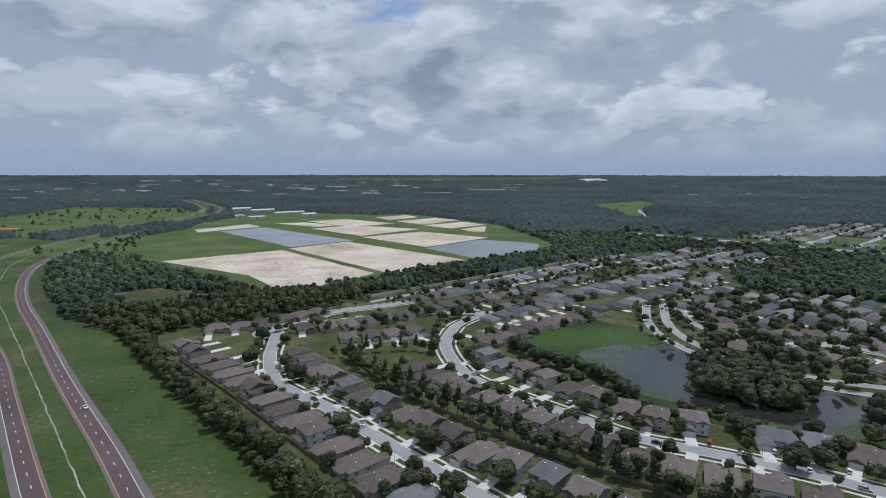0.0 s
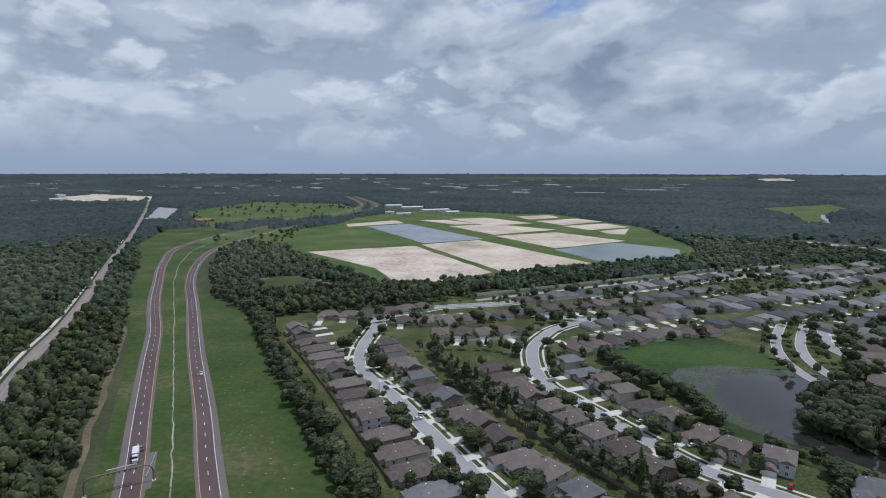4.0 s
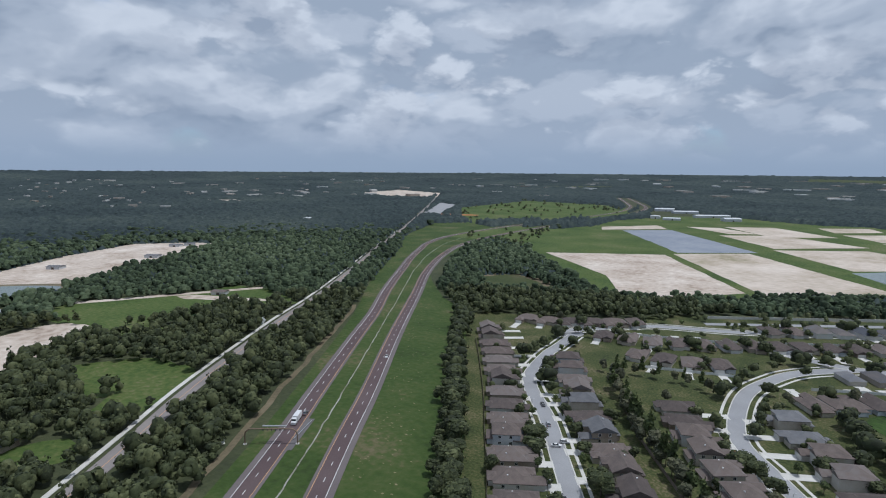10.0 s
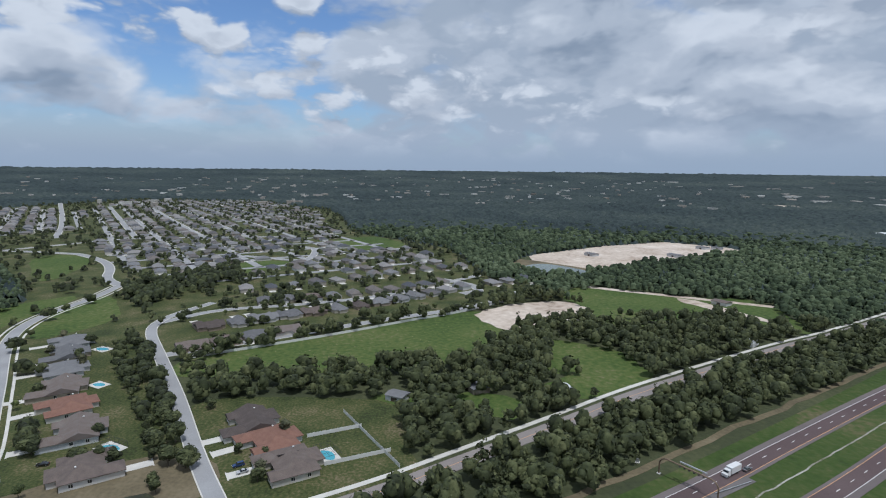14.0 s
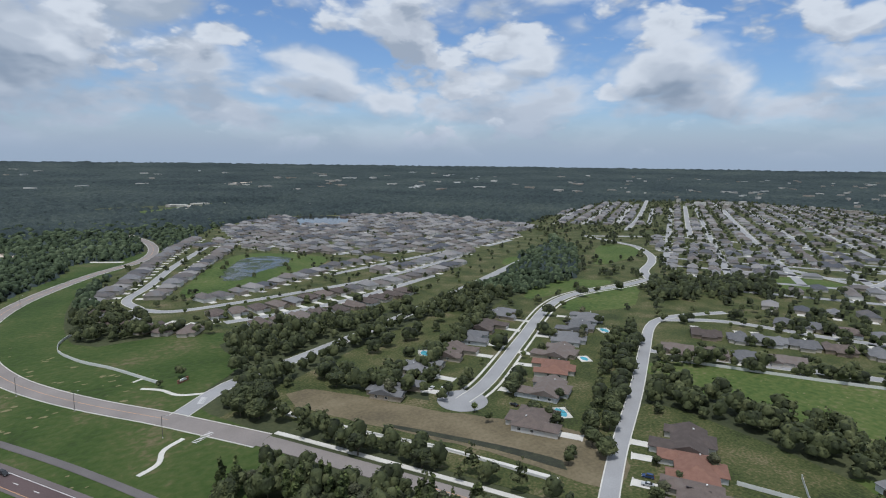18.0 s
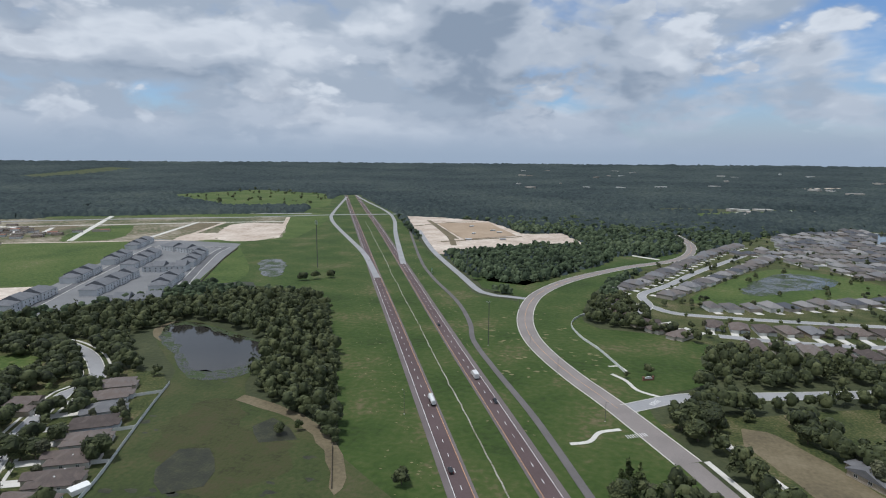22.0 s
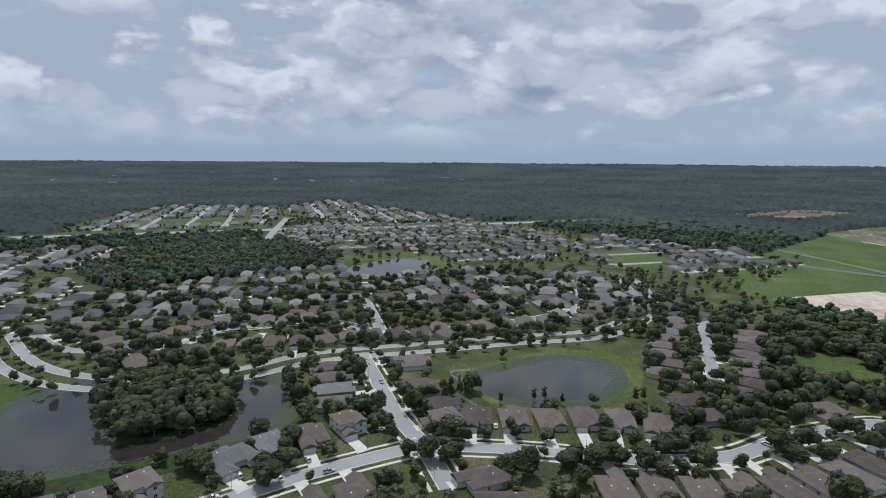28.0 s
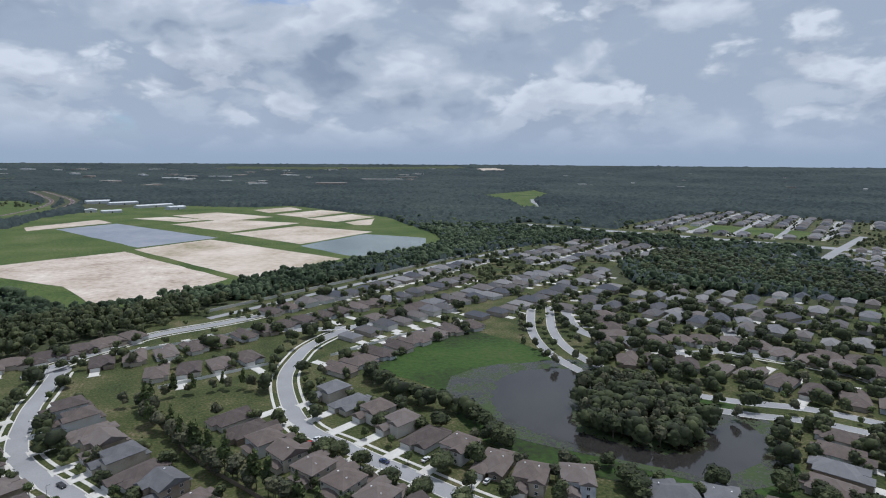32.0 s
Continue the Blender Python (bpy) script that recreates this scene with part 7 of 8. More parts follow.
def gantry(a, b, height):
    ob = new("toll_gantry")
    tagged(ob, "brown tubular steel gantry carrying roadside cameras", "gantry")
    mid = (Vector((*a, 0)) + Vector((*b, 0))) / 2
    d = Vector((*b, 0)) - Vector((*a, 0))
    w = d.length / 2
    ob.matrix_basis = pose(mid.x, mid.y, 0.1, 0, 0, math.degrees(math.atan2(d.y, d.x)))
    r = 3.0
    arc = [(-w, 0, 0), (-w, 0, height - r)] + [(-w + r - r * math.cos(t), 0, height - r + r * math.sin(t)) for t in np.linspace(0.2, 1.5708, 6)]
    tube("frame", arc + [(-x, y, z) for x, y, z in arc[::-1]], 0.3, M_STEEL, ob)
    tube("equipment_bar", [(-w * 0.35, 1.6, height + 0.5), (w * 0.55, 1.6, height + 0.5)], 0.35, M_GALV, ob, "pale grey equipment bar")
    for u in np.linspace(-0.3, 0.5, 6):
        bm = bmesh.new()
        box_into(bm, -0.25, 0.25, -0.5, 0.5, -0.9, -0.25)
        box_into(bm, -0.06, 0.06, -0.06, 0.06, -0.3, 0.05)
        part("camera", bm, M_POLE, ob, "dark boxy road camera", pose(u * w, 0.5, height - 0.1))
        tube("arm", [(u * w, 0, height), (u * w, 1.6, height + 0.5)], 0.08, M_STEEL, ob)
    for x in (-w, w):
        bm = bmesh.new()
        box_into(bm, x - 0.7, x + 0.7, -0.7, 0.7, -0.3, 0.25)
        part("footing", bm, M_CONCRETE, ob, "pale concrete footing")


gantry((-150.3, 48), (-131, 61), 7.2)
rail = new("guard_rail")
tagged(rail, "grey steel guard rail beside the gantry", "guard rail")
way = spline([(-135.1, 62.4), (-138.4, 71.3), (-142, 80.6)], 2.0)
tube("beam", [(x, y, 0.75) for x, y in way], 0.16, M_GALV, rail)
for x, y in way:
    tube("post", [(x, y, 0.0), (x, y, 0.8)], 0.07, M_POLE, rail)
cabinet = new("equipment_cabinet")
tagged(cabinet, "pale steel cabinet with a solar panel on the verge", "cabinet")
cabinet.matrix_basis = pose(-159, 43, 0.1, 0, 0, 60)
bm = bmesh.new()
box_into(bm, -0.6, 0.6, -0.4, 0.4, 0, 1.6)
part("body", bm, M_GALV, cabinet)
bm = bmesh.new()
box_into(bm, -0.9, 0.9, -0.7, 0.7, -0.2, 0.1)
part("plinth", bm, M_CONCRETE, cabinet, "pale concrete plinth")


# ---- poles, masts and signs ----
def lamp_pole(x, y, h, label, arm=0.0, turn=0.0, radius=0.11, heads=1):
    ob = new("street_lamp")
    tagged(ob, label, "lamp post", "lamp posts")
    ob.matrix_basis = pose(x, y, 0.05, 0, 0, turn)
    tube("pole", [(0, 0, -0.2), (0, 0, h)], radius, M_POLE, ob)
    bm = bmesh.new()
    box_into(bm, -0.25, 0.25, -0.25, 0.25, -0.2, 0.3)
    part("base", bm, M_CONCRETE, ob, "pale concrete base")
    for k in range(heads):
        b = pose(0, 0, 0, 0, 0, 360 * k / heads)
        if arm:
            tube("arm", [tuple(b @ Vector(p)) for p in ((0, 0, h - 0.1), (arm * 0.5, 0, h + 0.25), (arm, 0, h + 0.3))], 0.06, M_POLE, ob)
        bm = bmesh.new()
        box_into(bm, arm - 0.1, arm + 0.6, -0.18, 0.18, h + 0.2, h + 0.38)
        bmesh.ops.transform(bm, matrix=b, verts=bm.verts)
        part("lantern", bm, M_GALV, ob, "grey flat lantern")


for x, y, t in ((8, -315, 150), (-20, -262, 150), (30, -352, 150), (54, -450, 180), (26, -560, 200)):
    lamp_pole(x, y, 10.0, "dark steel lamp post beside the curving road", 2.0, t)
lamp_pole(74, -239, 12.3, "dark steel mast on the highway verge", 0.5, 0)
for x, y, t in ((-22, 84, 30), (-57, 150, 30), (56, 124, 30), (38, 185, 0), (96, 92, 45), (132, 58, 45), (204, 14, 120), (192, -70, 90), (152, -14, 60), (-70, 196, 20), (172, 20, 30), (242, 46, 120)):
    lamp_pole(x, y, 6.5, "slim dark street lamp on the verge", 0.7, t, 0.08)
lamp_pole(58, -352, 30.0, "tall steel lighting mast on the verge", 1.2, 0, 0.22, 4)
lamp_pole(128, -556, 30.0, "tall steel lighting mast by the trail", 1.2, 0, 0.22, 4)
tower = new("radio_mast")
tagged(tower, "tall slender grey steel radio mast", "mast")
tower.matrix_basis = pose(306, -555, 0)
tube("pole", [(0, 0, 0), (0, 0, 30), (0, 0, 54)], 0.42, M_POLE, tower)
for z in (53.5, 51.0):
    for k in range(3):
        a = 2.094 * k
        bm = bmesh.new()
        box_into(bm, -0.25, 0.25, -0.12, 0.12, -1.1, 1.1)
        part("antenna", bm, M_GALV, tower, "pale panel antenna", pose(1.3 * math.cos(a), 1.3 * math.sin(a), z, 0, 0, math.degrees(a) + 90))
        tube("bracket", [(0, 0, z), (1.3 * math.cos(a), 1.3 * math.sin(a), z)], 0.08, M_POLE, tower)
M_SIGN = plain("green_sign_face", (0.01, 0.17, 0.11), 0.5)
sign = new("highway_sign")
tagged(sign, "large green highway sign on two posts", "sign")
sign.matrix_basis = pose(172, -570, 0.1, 0, 0, 118)
for x in (-1.6, 1.6):
    tube("post", [(x, 0, -0.2), (x, 0, 5.2)], 0.1, M_GALV, sign)
bm = bmesh.new()
box_into(bm, -2.6, 2.6, -0.14, -0.1, 2.4, 5.3)
part("board", bm, M_SIGN, sign, "green board")
for z, w in ((4.5, 3.6), (3.8, 4.2), (3.1, 2.6)):
    bm = bmesh.new()
    box_into(bm, -w / 2, w / 2, -0.16, -0.142, z, z + 0.35)
    part("lettering_bar", bm, M_WHITE, sign, "white bar of lettering")
M_BRICK = material("red_brown_brick", [(0.3, (0.18, 0.085, 0.06)), (0.7, (0.27, 0.14, 0.10))], 0.6, 8.0, 0.9, 0.4)
gate = new("estate_sign")
tagged(gate, "white arched estate sign on a brick base", "sign")
gate.matrix_basis = pose(-42, -323, 0.1, 0, 0, 30)
bm = bmesh.new()
box_into(bm, -3.2, 3.2, -0.4, 0.4, -0.2, 0.9)
part("base", bm, M_BRICK, gate, "red-brown brick base")
bm = bmesh.new()
arch = [(2.6 * math.cos(t), 1.3 * math.sin(t) + 0.9) for t in np.linspace(0, math.pi, 13)]
front, back = [bm.verts.new((x, -0.25, z)) for x, z in arch], [bm.verts.new((x, 0.25, z)) for x, z in arch]
bm.faces.new(front[::-1]), bm.faces.new(back)
for i in range(len(arch)):
    j = (i + 1) % len(arch)
    bm.faces.new((front[i], front[j], back[j], back[i]))
part("panel", bm, M_WHITE, gate, "white arched panel")
for x in (-3.0, 3.0):
    bm = bmesh.new()
    box_into(bm, x - 0.45, x + 0.45, -0.45, 0.45, -0.2, 2.0)
    box_into(bm, x - 0.55, x + 0.55, -0.55, 0.55, 2.0, 2.2)
    part("pier", bm, M_BRICK, gate)
crossing = new("crosswalk")
tagged(crossing, "faded white crosswalk bars at the junction", "crosswalk", "", "structure")
for (cx, cy, turn, n) in ((-34, -252, 32, 9), (-44, -292, 62, 7)):
    for k in range(n):
        bm = bmesh.new()
        box_into(bm, -0.22, 0.22, -1.5, 1.5, 0.0, 0.015)
        u = (k - (n - 1) / 2) * 1.2
        part("bar", bm, M_LINE, crossing, "", pose(cx + u * math.cos(radians(turn)), cy + u * math.sin(radians(turn)), 0.24, 0, 0, turn))
strip("centre_line", ROAD_J[6:], -0.12, 0.12, 0.24, M_YELLOW, parent=crossing)
strip("centre_line", ROAD_P[6:120], -0.15, 0.15, 0.215, M_YELLOW, parent=crossing)


# ---- vehicles ----
M_TYRE = plain("black_rubber", (0.02, 0.02, 0.02), 0.9)
M_RIM = plain("grey_alloy", (0.35, 0.35, 0.36), 0.4, metallic=0.6)
M_LAMP = plain("clear_headlamp", (0.7, 0.7, 0.68), 0.2)
M_TAIL = plain("red_tail_lamp", (0.35, 0.02, 0.02), 0.3)
PAINTS = {c: material("car_paint_" + c, [(0.3, tuple(np.array(v) * 0.9)), (0.7, v)], 0.5, 4.0, 0.25, 0.0, spec=0.6) for c, v in (("white", (0.72, 0.72, 0.71)), ("red", (0.42, 0.03, 0.025)), ("black", (0.02, 0.02, 0.022)), ("silver", (0.42, 0.43, 0.44)), ("blue", (0.03, 0.06, 0.15)), ("grey", (0.14, 0.145, 0.15)))}


def profile_into(bm, pts, half, top_in=0.0):
    """A side outline (y, z, tuck) drawn out across the width."""
    l = [bm.verts.new((-half + t, y, z)) for y, z, t in pts]
    r = [bm.verts.new((half - t, y, z)) for y, z, t in pts]
    bm.faces.new(l), bm.faces.new(r[::-1])
    for i in range(len(pts)):
        j = (i + 1) % len(pts)
        bm.faces.new((l[j], l[i], r[i], r[j]))
    bmesh.ops.recalc_face_normals(bm, faces=bm.faces)


def wheel_mesh(radius, width, mat):
    bm = bmesh.new()
    bmesh.ops.create_cone(bm, cap_ends=True, segments=14, radius1=radius, radius2=radius, depth=width, matrix=pose(0, 0, 0, 0, 90, 0))
    me = bpy.data.meshes.new("wheel")
    bm.to_mesh(me)
    bm.free()
    me.materials.append(mat)
    return me


TYRE, RIM = wheel_mesh(0.34, 0.22, M_TYRE), wheel_mesh(0.2, 0.235, M_RIM)
BIG_TYRE, BIG_RIM = wheel_mesh(0.5, 0.5, M_TYRE), wheel_mesh(0.28, 0.52, M_RIM)
CAR_FIRST = {}


def car(kind_name, colour, x, y, turn):
    """kind_name: saloon, suv or pickup; its nose towards -y before it is turned."""
    key = (kind_name, colour)
    m = pose(x, y, 0.24, 0, 0, turn)
    if key in CAR_FIRST:
        return copy_thing(CAR_FIRST[key], m)
    ob = new("car" if kind_name != "pickup" else "pickup_truck")
    tagged(ob, {"saloon": f"{colour} four-door saloon car on the road", "suv": f"{colour} sport utility car by a house", "pickup": f"{colour} pickup truck with an open bed"}[kind_name], "car", "cars of the place")
    paint = PAINTS[colour]
    bm = bmesh.new()
    hood, deck = (0.92, 0.98) if kind_name == "saloon" else (1.05, 1.15)
    profile_into(bm, [(-2.3, 0.35, 0.1), (-2.35, 0.6, 0.06), (-2.2, 0.8, 0.05), (-1.1, hood, 0.04), (1.4, deck, 0.04), (2.2, deck - 0.02, 0.06), (2.32, 0.6, 0.06), (2.28, 0.35, 0.1)], 0.92)
    part("body", bm, paint, ob)
    bm = bmesh.new()
    if kind_name == "saloon":
        profile_into(bm, [(-1.05, hood - 0.02, 0.08), (-0.35, 1.4, 0.25), (0.95, 1.42, 0.25), (1.7, deck - 0.02, 0.1)], 0.86)
        roof = (-0.3, 0.9, 1.41)
    elif kind_name == "suv":
        profile_into(bm, [(-1.1, hood - 0.02, 0.06), (-0.5, 1.68, 0.2), (1.85, 1.7, 0.2), (2.2, deck - 0.03, 0.08)], 0.88)
        roof = (-0.45, 1.8, 1.69)
    else:
        profile_into(bm, [(-1.1, hood - 0.02, 0.06), (-0.5, 1.7, 0.2), (0.5, 1.7, 0.2), (0.7, deck - 0.03, 0.08)], 0.88)
        roof = (-0.45, 0.48, 1.69)
    part("windows", bm, M_GLASS, ob, "dark glazed cabin")
    bm = bmesh.new()
    box_into(bm, -0.64, 0.64, roof[0], roof[1], roof[2], roof[2] + 0.05)
    part("roof_panel", bm, paint, ob)
    if kind_name == "pickup":
        bm = bmesh.new()
        box_into(bm, -0.72, 0.72, 0.8, 2.2, 1.13, 1.16)
        part("load_bed", bm, M_TYRE, ob, "dark open load bed")
    for sx in (-0.8, 0.8):
        for sy in (-1.4, 1.4):
            wheel = part("wheel", TYRE, M_TYRE, ob, "", pose(sx, sy, 0.34))
            part("rim", RIM, M_RIM, wheel, "grey alloy rim")
        bm = bmesh.new()
        box_into(bm, sx * 0.8 - 0.2, sx * 0.8 + 0.2, -2.38, -2.3, 0.62, 0.76)
        part("headlight", bm, M_LAMP, ob, "clear headlamp")
        bm = bmesh.new()
        box_into(bm, sx * 0.85 - 0.16, sx * 0.85 + 0.16, 2.26, 2.35, 0.66, 0.84)
        part("tail_light", bm, M_TAIL, ob, "red tail lamp")
    ob.matrix_basis = m
    CAR_FIRST[key] = ob
    return ob


def along(line, x, y):
    i = int(np.argmin(np.hypot(line[:, 0] - x, line[:, 1] - y)))
    d = line[min(i + 1, len(line) - 1)] - line[max(i - 1, 0)]
    return math.degrees(math.atan2(d[1], d[0])) + 90


for kind_name, colour, x, y, line, extra in (
        ("saloon", "red", 35, 157, ST_A2, 0), ("saloon", "white", 38, 160, ST_A2, 100), ("saloon", "black", -15, 84, ST_A1, 0), ("pickup", "red", -12, 79, ST_A1, 0), ("saloon", "black", 95, 78, ST_A2, 0), ("pickup", "white", 125, 61, ST_A2, 0),
        ("saloon", "white", 92, 104, ST_A2, 90), ("saloon", "white", 76, 127, ST_A2, 90), ("suv", "red", 82, 122, ST_A2, 90), ("suv", "red", 118, 73, ST_A2, 90), ("suv", "white", 140, 60, ST_A2, 90), ("suv", "black", 160, 46, ST_A2, 90), ("pickup", "silver", 151, 28, ST_A2, 0),
        ("saloon", "white", -33, 122, ST_A1, 90), ("suv", "white", -31, 127, ST_A1, 90), ("saloon", "white", -146, -236, ST_CT, 10), ("saloon", "white", -150, -232, ST_CT, 20), ("saloon", "black", -167, -195, ST_CT, 80), ("suv", "blue", -163, -118, ST_W, 90), ("saloon", "silver", -158, -115, ST_W, 90),
        ("saloon", "black", -55, 160, ST_A1, 0), ("saloon", "grey", -78, 215, ST_A1, 0), ("saloon", "white", 142, 44, ST_A2, 90), ("suv", "white", 157, 40, ST_A2, 90), ("saloon", "black", 186, 22, ST_E2, 90), ("saloon", "white", 188, 20, ST_E2, 90), ("saloon", "silver", 240, 38, ST_E2, 0),
        ("suv", "white", 216, -146, ST_E3, 90), ("saloon", "white", 204, -30, ST_E3, 90), ("saloon", "black", 196, -112, ST_E3, 90), ("saloon", "grey", -20, 78, ST_A1, 180), ("suv", "silver", -44, 140, ST_A1, 180), ("saloon", "blue", 60, 132, ST_A2, 180), ("saloon", "white", 350, 82, ST_E1, 0)):
    car(kind_name, colour, x, y, along(line, x, y) + extra)
n_he = normals_of(HW_E)
for kind_name, colour, x, y, line, off in (("suv", "black", 33, -204, HW_E, 1.8), ("saloon", "white", -172, 176, HW_E, 1.8), ("saloon", "grey", -147, 80, HW_W, 1.8), ("suv", "black", 34, -258, HW_W, -1.8), ("suv", "white", 266, -620, HW_E, 1.8), ("saloon", "black", 103, -385, HW_W, 1.8), ("saloon", "silver", -349, 428, HW_W, 1.8)):
    i = int(np.argmin(np.hypot(line[:, 0] - x, line[:, 1] - y)))
    p = line[i] + normals_of(line)[i] * off
    ob = car(kind_name, colour, p[0], p[1], along(line, x, y) + (180 if line is HW_E else 0))


def lorry(x, y, turn, tank):
    ob = new("lorry")
    tagged(ob, "white tanker lorry on the highway" if tank else "white box lorry on the highway", "lorry")
    ob.matrix_basis = pose(x, y, 0.24, 0, 0, turn)
    bm = bmesh.new()
    profile_into(bm, [(-4.6, 0.5, 0.05), (-4.65, 1.6, 0.05), (-3.6, 1.8, 0.1), (-3.3, 2.9, 0.2), (-1.9, 3.0, 0.15), (-1.8, 0.5, 0.05)], 1.2)
    part("cab", bm, PAINTS["white"], ob)
    bm = bmesh.new()
    box_into(bm, -1.0, 1.0, -3.62, -3.4, 1.95, 2.7)
    part("windscreen", bm, M_GLASS, ob, "dark windscreen")
    bm = bmesh.new()
    if tank:
        bmesh.ops.create_cone(bm, cap_ends=True, segments=18, radius1=1.2, radius2=1.2, depth=8.0, matrix=pose(0, 2.8, 2.15, 90, 0, 0))
    else:
        box_into(bm, -1.25, 1.25, -1.5, 5.2, 0.9, 3.5)
    part("tank" if tank else "box_body", bm, PAINTS["white"], ob, "white load body")
    bm = bmesh.new()
    box_into(bm, -0.9, 0.9, -4.4, 6.4 if tank else 5.0, 0.55, 0.85)
    part("chassis", bm, M_TYRE, ob, "dark chassis")
    for sy in (-3.6, 0.2, 4.2, 5.4) if tank else (-3.6, 3.2):
        for sx in (-1.0, 1.0):
            wheel = part("wheel", BIG_TYRE, M_TYRE, ob, "", pose(sx, sy, 0.5))
            part("rim", BIG_RIM, M_RIM, wheel, "grey rim")


lorry(66, -257, along(HW_E, 66, -257) + 180, True)
lorry(-148, 76, along(HW_W, -148, 76) + 180, False)
lorry(53, -296, along(HW_W, 53, -296) + 180, False)


# ---- new terraced houses ----
def terrace(x0, y0, x1, y1, units):
    """A two-storey pale grey terrace with stepped gables between two ends."""
    ob = new("terraced_house_block")
    tagged(ob, "pale grey two-storey terrace with stepped gabled roofs", "terrace", "new terraces")
    length = math.dist((x0, y0), (x1, y1))
    ob.matrix_basis = pose((x0 + x1) / 2, (y0 + y1) / 2, 0.1, 0, 0, math.degrees(math.atan2(y1 - y0, x1 - x0)))
    w = length / units
    for k in range(units):
        u = -length / 2 + k * w
        step, up = (1.6, 2.9)[k % 2], (0.3, 1.0)[k % 2]
        bm = bmesh.new()
        box_into(bm, u + 0.01 * k, u + w - 0.02, -6.0 - step, 6.0 + step, -0.3, 5.8 + up)
        part("wall", bm, M_WALL_NEW, ob)
        bm = bmesh.new()
        roof_into(bm, u, u + w, -6.0 - step, 6.0 + step, 5.8 + up, 0.5, 0.35, "x" if k % 2 else None)
        part("roof", bm, M_ROOF_NEW, ob)
        for side in (-1, 1):
            for z in (1.0, 3.8):
                for f in (0.28, 0.72):
                    part("window", PANE, M_GLASS, ob, "dark window", pose(u + w * f, side * (6.02 + step), z, 0, 0, 0 if side < 0 else 180))


for args in ((443, -302, 470, -362, 5), (492, -398, 522, -453, 5), (540, -486, 572, -541, 5), (606, -580, 641, -645, 5), (428, -366, 464, -446, 6), (497, -473, 545, -561, 7), (389, -344, 348, -370, 4), (384, -400, 420, -463, 5), (472, -472, 432, -492, 4), (446, -506, 490, -580, 6), (566, -600, 500, -588, 5)):
    terrace(*args)
patch("paved_court", [(440, -285), (664, -672), (503, -676), (345, -380), (380, -335)], 0.17, M_COURT, smooth=False, label="grey paved ground between the new terraces", category="pavement")
for pts in ([(422, -295), (469, -375), (530, -485), (600, -616)], [(352, -384), (410, -474), (478, -588), (500, -640)], [(422, -295), (400, -310), (352, -384)], [(600, -616), (500, -640)]):
    road("street", spline(pts, 8), 9.0, 0.2, M_NEWROAD, "dark new asphalt street between terraces", 0.6)
fence([(338, -385), (380, -455), (440, -560), (480, -640)], 1.8, M_WOODFENCE, "dark fence beside the new terraces", 5.0)


# ---- sheds, far sheds and works ----
M_METAL = material("pale_metal_sheet", [(0.3, (0.50, 0.51, 0.52)), (0.7, (0.66, 0.67, 0.68))], 0.1, 2.0, 0.5, 0.1)
M_BLUE = material("blue_tarpaulin", [(0.3, (0.03, 0.17, 0.40)), (0.7, (0.06, 0.26, 0.52))], 0.5, 3.0, 0.6, 0.3)


def shed(name, x, y, turn, w, d, h, label, roof_mat, wall_mat):
    ob = new(name)
    tagged(ob, label, "building")
    ob.matrix_basis = pose(x, y, float(rise(x, y)) + 0.05, 0, 0, turn)
    bm = bmesh.new()
    box_into(bm, -w / 2, w / 2, -d / 2, d / 2, -0.3, h)
    part("wall", bm, wall_mat, ob)
    bm = bmesh.new()
    roof_into(bm, -w / 2, w / 2, -d / 2, d / 2, h, 0.16, 0.4, "x" if w > d else "y")
    part("roof", bm, roof_mat, ob)
    bm = bmesh.new()
    box_into(bm, -min(w, 4) / 2.5, min(w, 4) / 2.5, -d / 2 - 0.06, -d / 2 + 0.04, 0, min(h * 0.75, 3.5))
    part("door", bm, M_DARKDOOR, ob, "dark doorway")


shed("barn", -338, 109, 20, 14, 9, 3.6, "grey metal barn with an open side", M_METAL, M_WALL)
shed("cottage", -307, 184, 40, 9, 12, 3.2, "small white cottage by the road", M_METAL, M_WHITE)
shed("cottage", -238, -14, 20, 15, 10, 3.0, "pale roofed cottage among oaks", M_ROOF_NEW, M_WALL)
shed("shed", -234, 34, 10, 6, 5, 2.6, "grey shed among trees", M_METAL, M_WALL)
shed("farmhouse", -420, 230, 30, 14, 10, 3.2, "old brown roofed farmhouse among oaks", M_ROOF, M_WALL)
shed("farmhouse", -226, -56, 60, 10, 8, 3.0, "dark roofed screened cottage", M_ROOF_GREY, M_WALL)
shed("farmhouse", 118, -720, 30, 16, 12, 3.2, "grey roofed house beside the building site", M_ROOF_GREY, M_WALL)
shed("warehouse", -929, 841, 35, 45, 22, 6, "white low warehouse among trees", M_METAL, M_WHITE)
for x, y, t, w, d, h in ((-293, 1716, 20, 60, 30, 7), (-225, 1650, 25, 70, 26, 6), (-140, 1530, 30, 90, 24, 6), (-85, 1440, 30, 40, 26, 7), (-215, 1390, 20, 40, 20, 5), (-260, 1420, 10, 24, 24, 6)):
    shed("works_building", x, y, t, w, d, h, "low grey and white water works building", M_METAL, M_WALL_NEW)
for x, y in ((169, -128), (174, -144)):
    shed("garden_canopy", x - 9, y + 3, 70, 6, 3.4, 2.3, "white garden canopy behind a house", M_WHITE, M_WHITE)
shed("garden_canopy", 152, -108, 70, 6, 3.4, 2.3, "blue garden canopy behind a house", M_BLUE, M_WHITE)
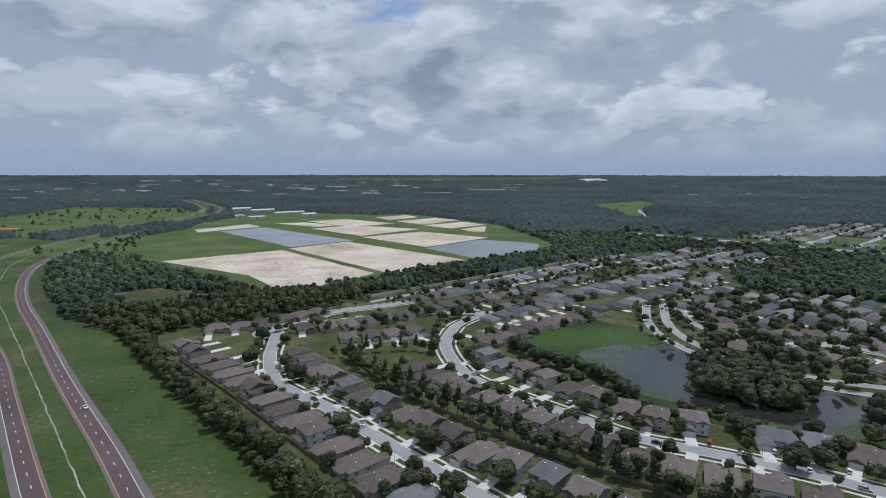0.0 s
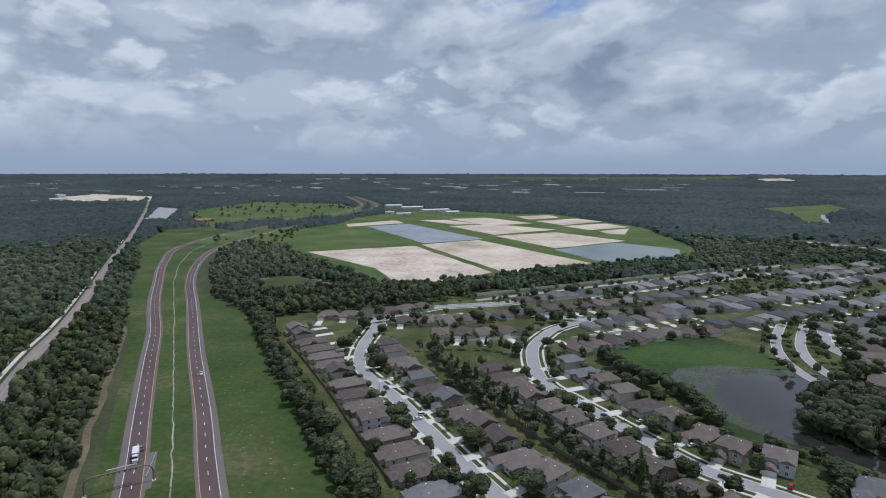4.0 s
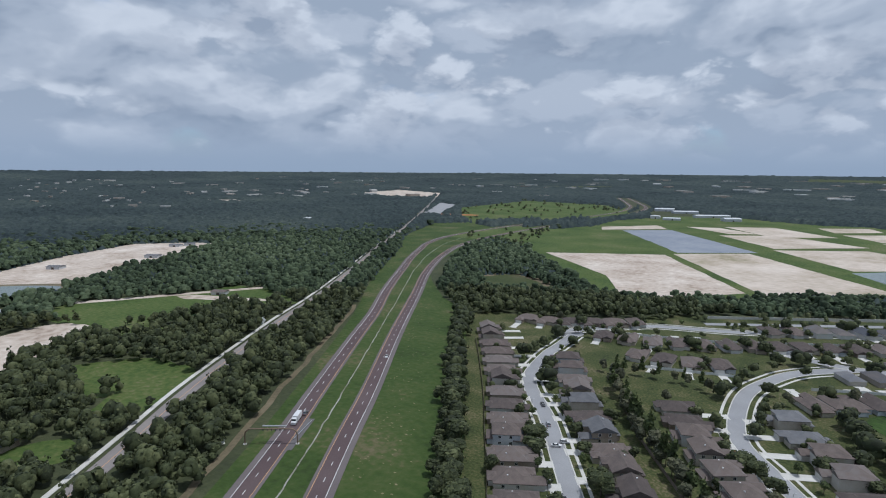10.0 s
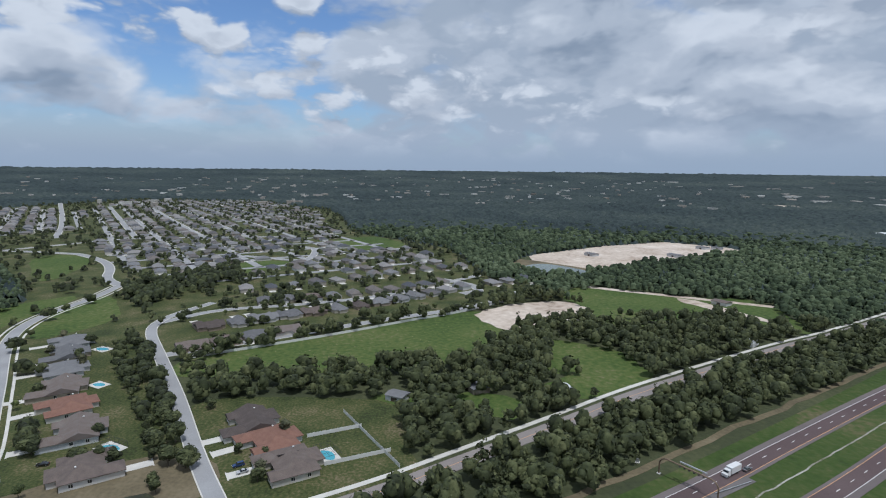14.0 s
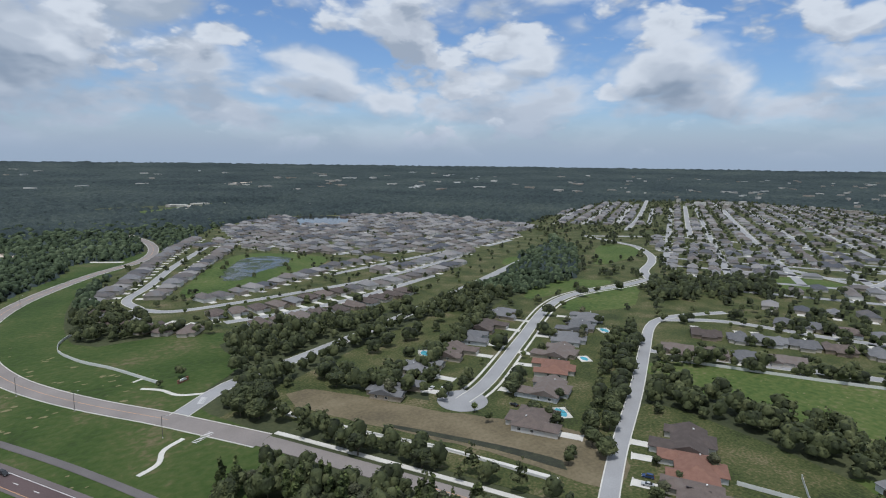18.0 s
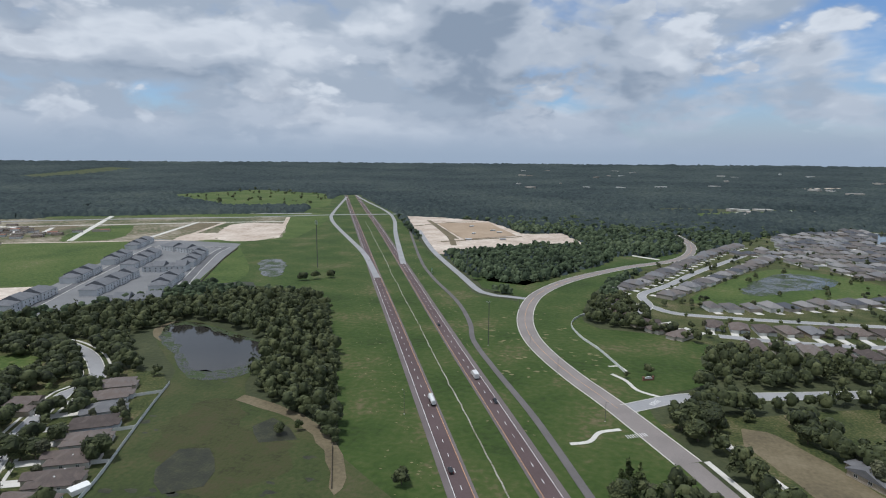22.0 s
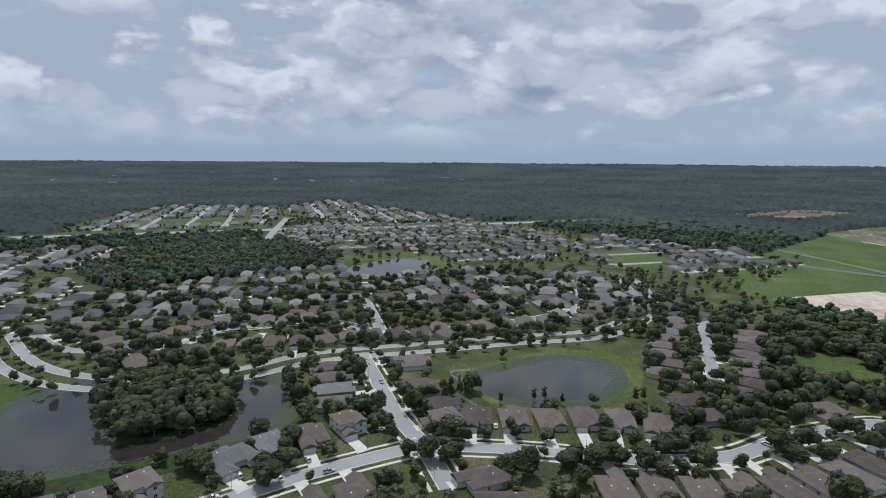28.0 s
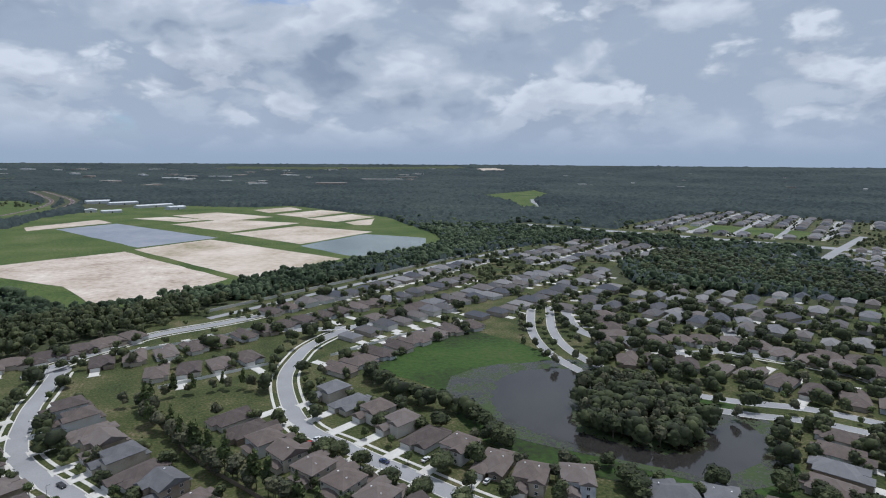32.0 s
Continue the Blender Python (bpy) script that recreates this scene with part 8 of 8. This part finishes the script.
for x, y, w, d, t in ((-700, 205, 16, 12, 30), (-690, 320, 18, 13, 30), (-765, 400, 16, 12, 30), (-760, 420, 16, 12, 60)):
    shed("new_house", x, y, t, w, d, 3.4, "grey unfinished house on the sandy site", M_ROOF_GREY, M_WALL_NEW)
for k in range(16):
    shed("new_house", 1040 - 16 * k + RND.uniform(-6, 6), -560 - 17 * (k % 8) + RND.uniform(-8, 8) - 40 * (k // 8), 40, 14, 11, 3.4, "unfinished house on the graded plots", M_ROOF if k % 3 else M_BRICK, M_WALL)
for k in range(26):
    shed("new_house", 1130 - 12.5 * k + RND.uniform(-6, 6), -640 + 4 * k - 26 * (k % 5) + RND.uniform(-8, 8), 40, 15, 12, 3.4, "new house with a brown roof on the graded plots", M_ROOF, M_WALL)
for k in range(18):
    shed("new_house", 1330 + 11 * k + RND.uniform(-10, 10), -440 - 12 * k + RND.uniform(-40, 40), 40, 15, 12, 3.6, "far unfinished house with a reddish roof", M_ROOF_TILE, M_WALL)
for x, y, t in ((172, -930, 0), (188, -950, 40), (210, -900, 80), (150, -850, 20), (240, -1000, 60), (200, -830, 10)):
    shed("site_container", x, y, t, 9, 3, 2.8, "grey container on the sandy building site", M_METAL, M_GALV)


def far_boxes(name, spots, label):
    v, f = [], []
    for x, y, w, d, h, t in spots:
        c, s, k, z = math.cos(t), math.sin(t), len(v), float(rise(x, y))
        for zz in (z - 1, z + h):
            v += [(x + a * c - b * s, y + a * s + b * c, zz) for a, b in ((-w, -d), (w, -d), (w, d), (-w, d))]
        f += [(k + 4, k + 5, k + 6, k + 7)] + [(k + i, k + (i + 1) % 4, k + 4 + (i + 1) % 4, k + 4 + i) for i in range(4)]
    tagged(part(name, mesh_from(name, v, f, M_FARWALL), M_FARWALL), label, "buildings", kind="stuff")


spots = []
for lo, hi, ra, rb, n, big in ((-22, 20, 2600, 4300, 46, 30), (20, 60, 2300, 4200, 60, 16), (60, 125, 1700, 4000, 240, 8), (150, 190, 2400, 4200, 30, 14), (125, 160, 2300, 4300, 40, 18), (268, 340, 2600, 4300, 16, 10)):
    for _ in range(n):
        a, r = radians(RND.uniform(lo, hi)), RND.uniform(ra, rb)
        spots.append((-r * math.sin(a), r * math.cos(a), RND.uniform(0.6, 2.4) * big, RND.uniform(0.4, 0.9) * big, RND.uniform(9, 14), RND.uniform(0, 3)))
far_boxes("far_buildings", spots, "pale roofs showing above the far woods")
spots = [(-470 + RND.uniform(-260, 180), -1500 + RND.uniform(-90, 60) - 0.0, RND.uniform(8, 26), RND.uniform(6, 12), RND.uniform(4, 7), RND.uniform(0, 3)) for _ in range(45)]
far_boxes("trailer_park", spots, "pale low roofs of a far trailer park")
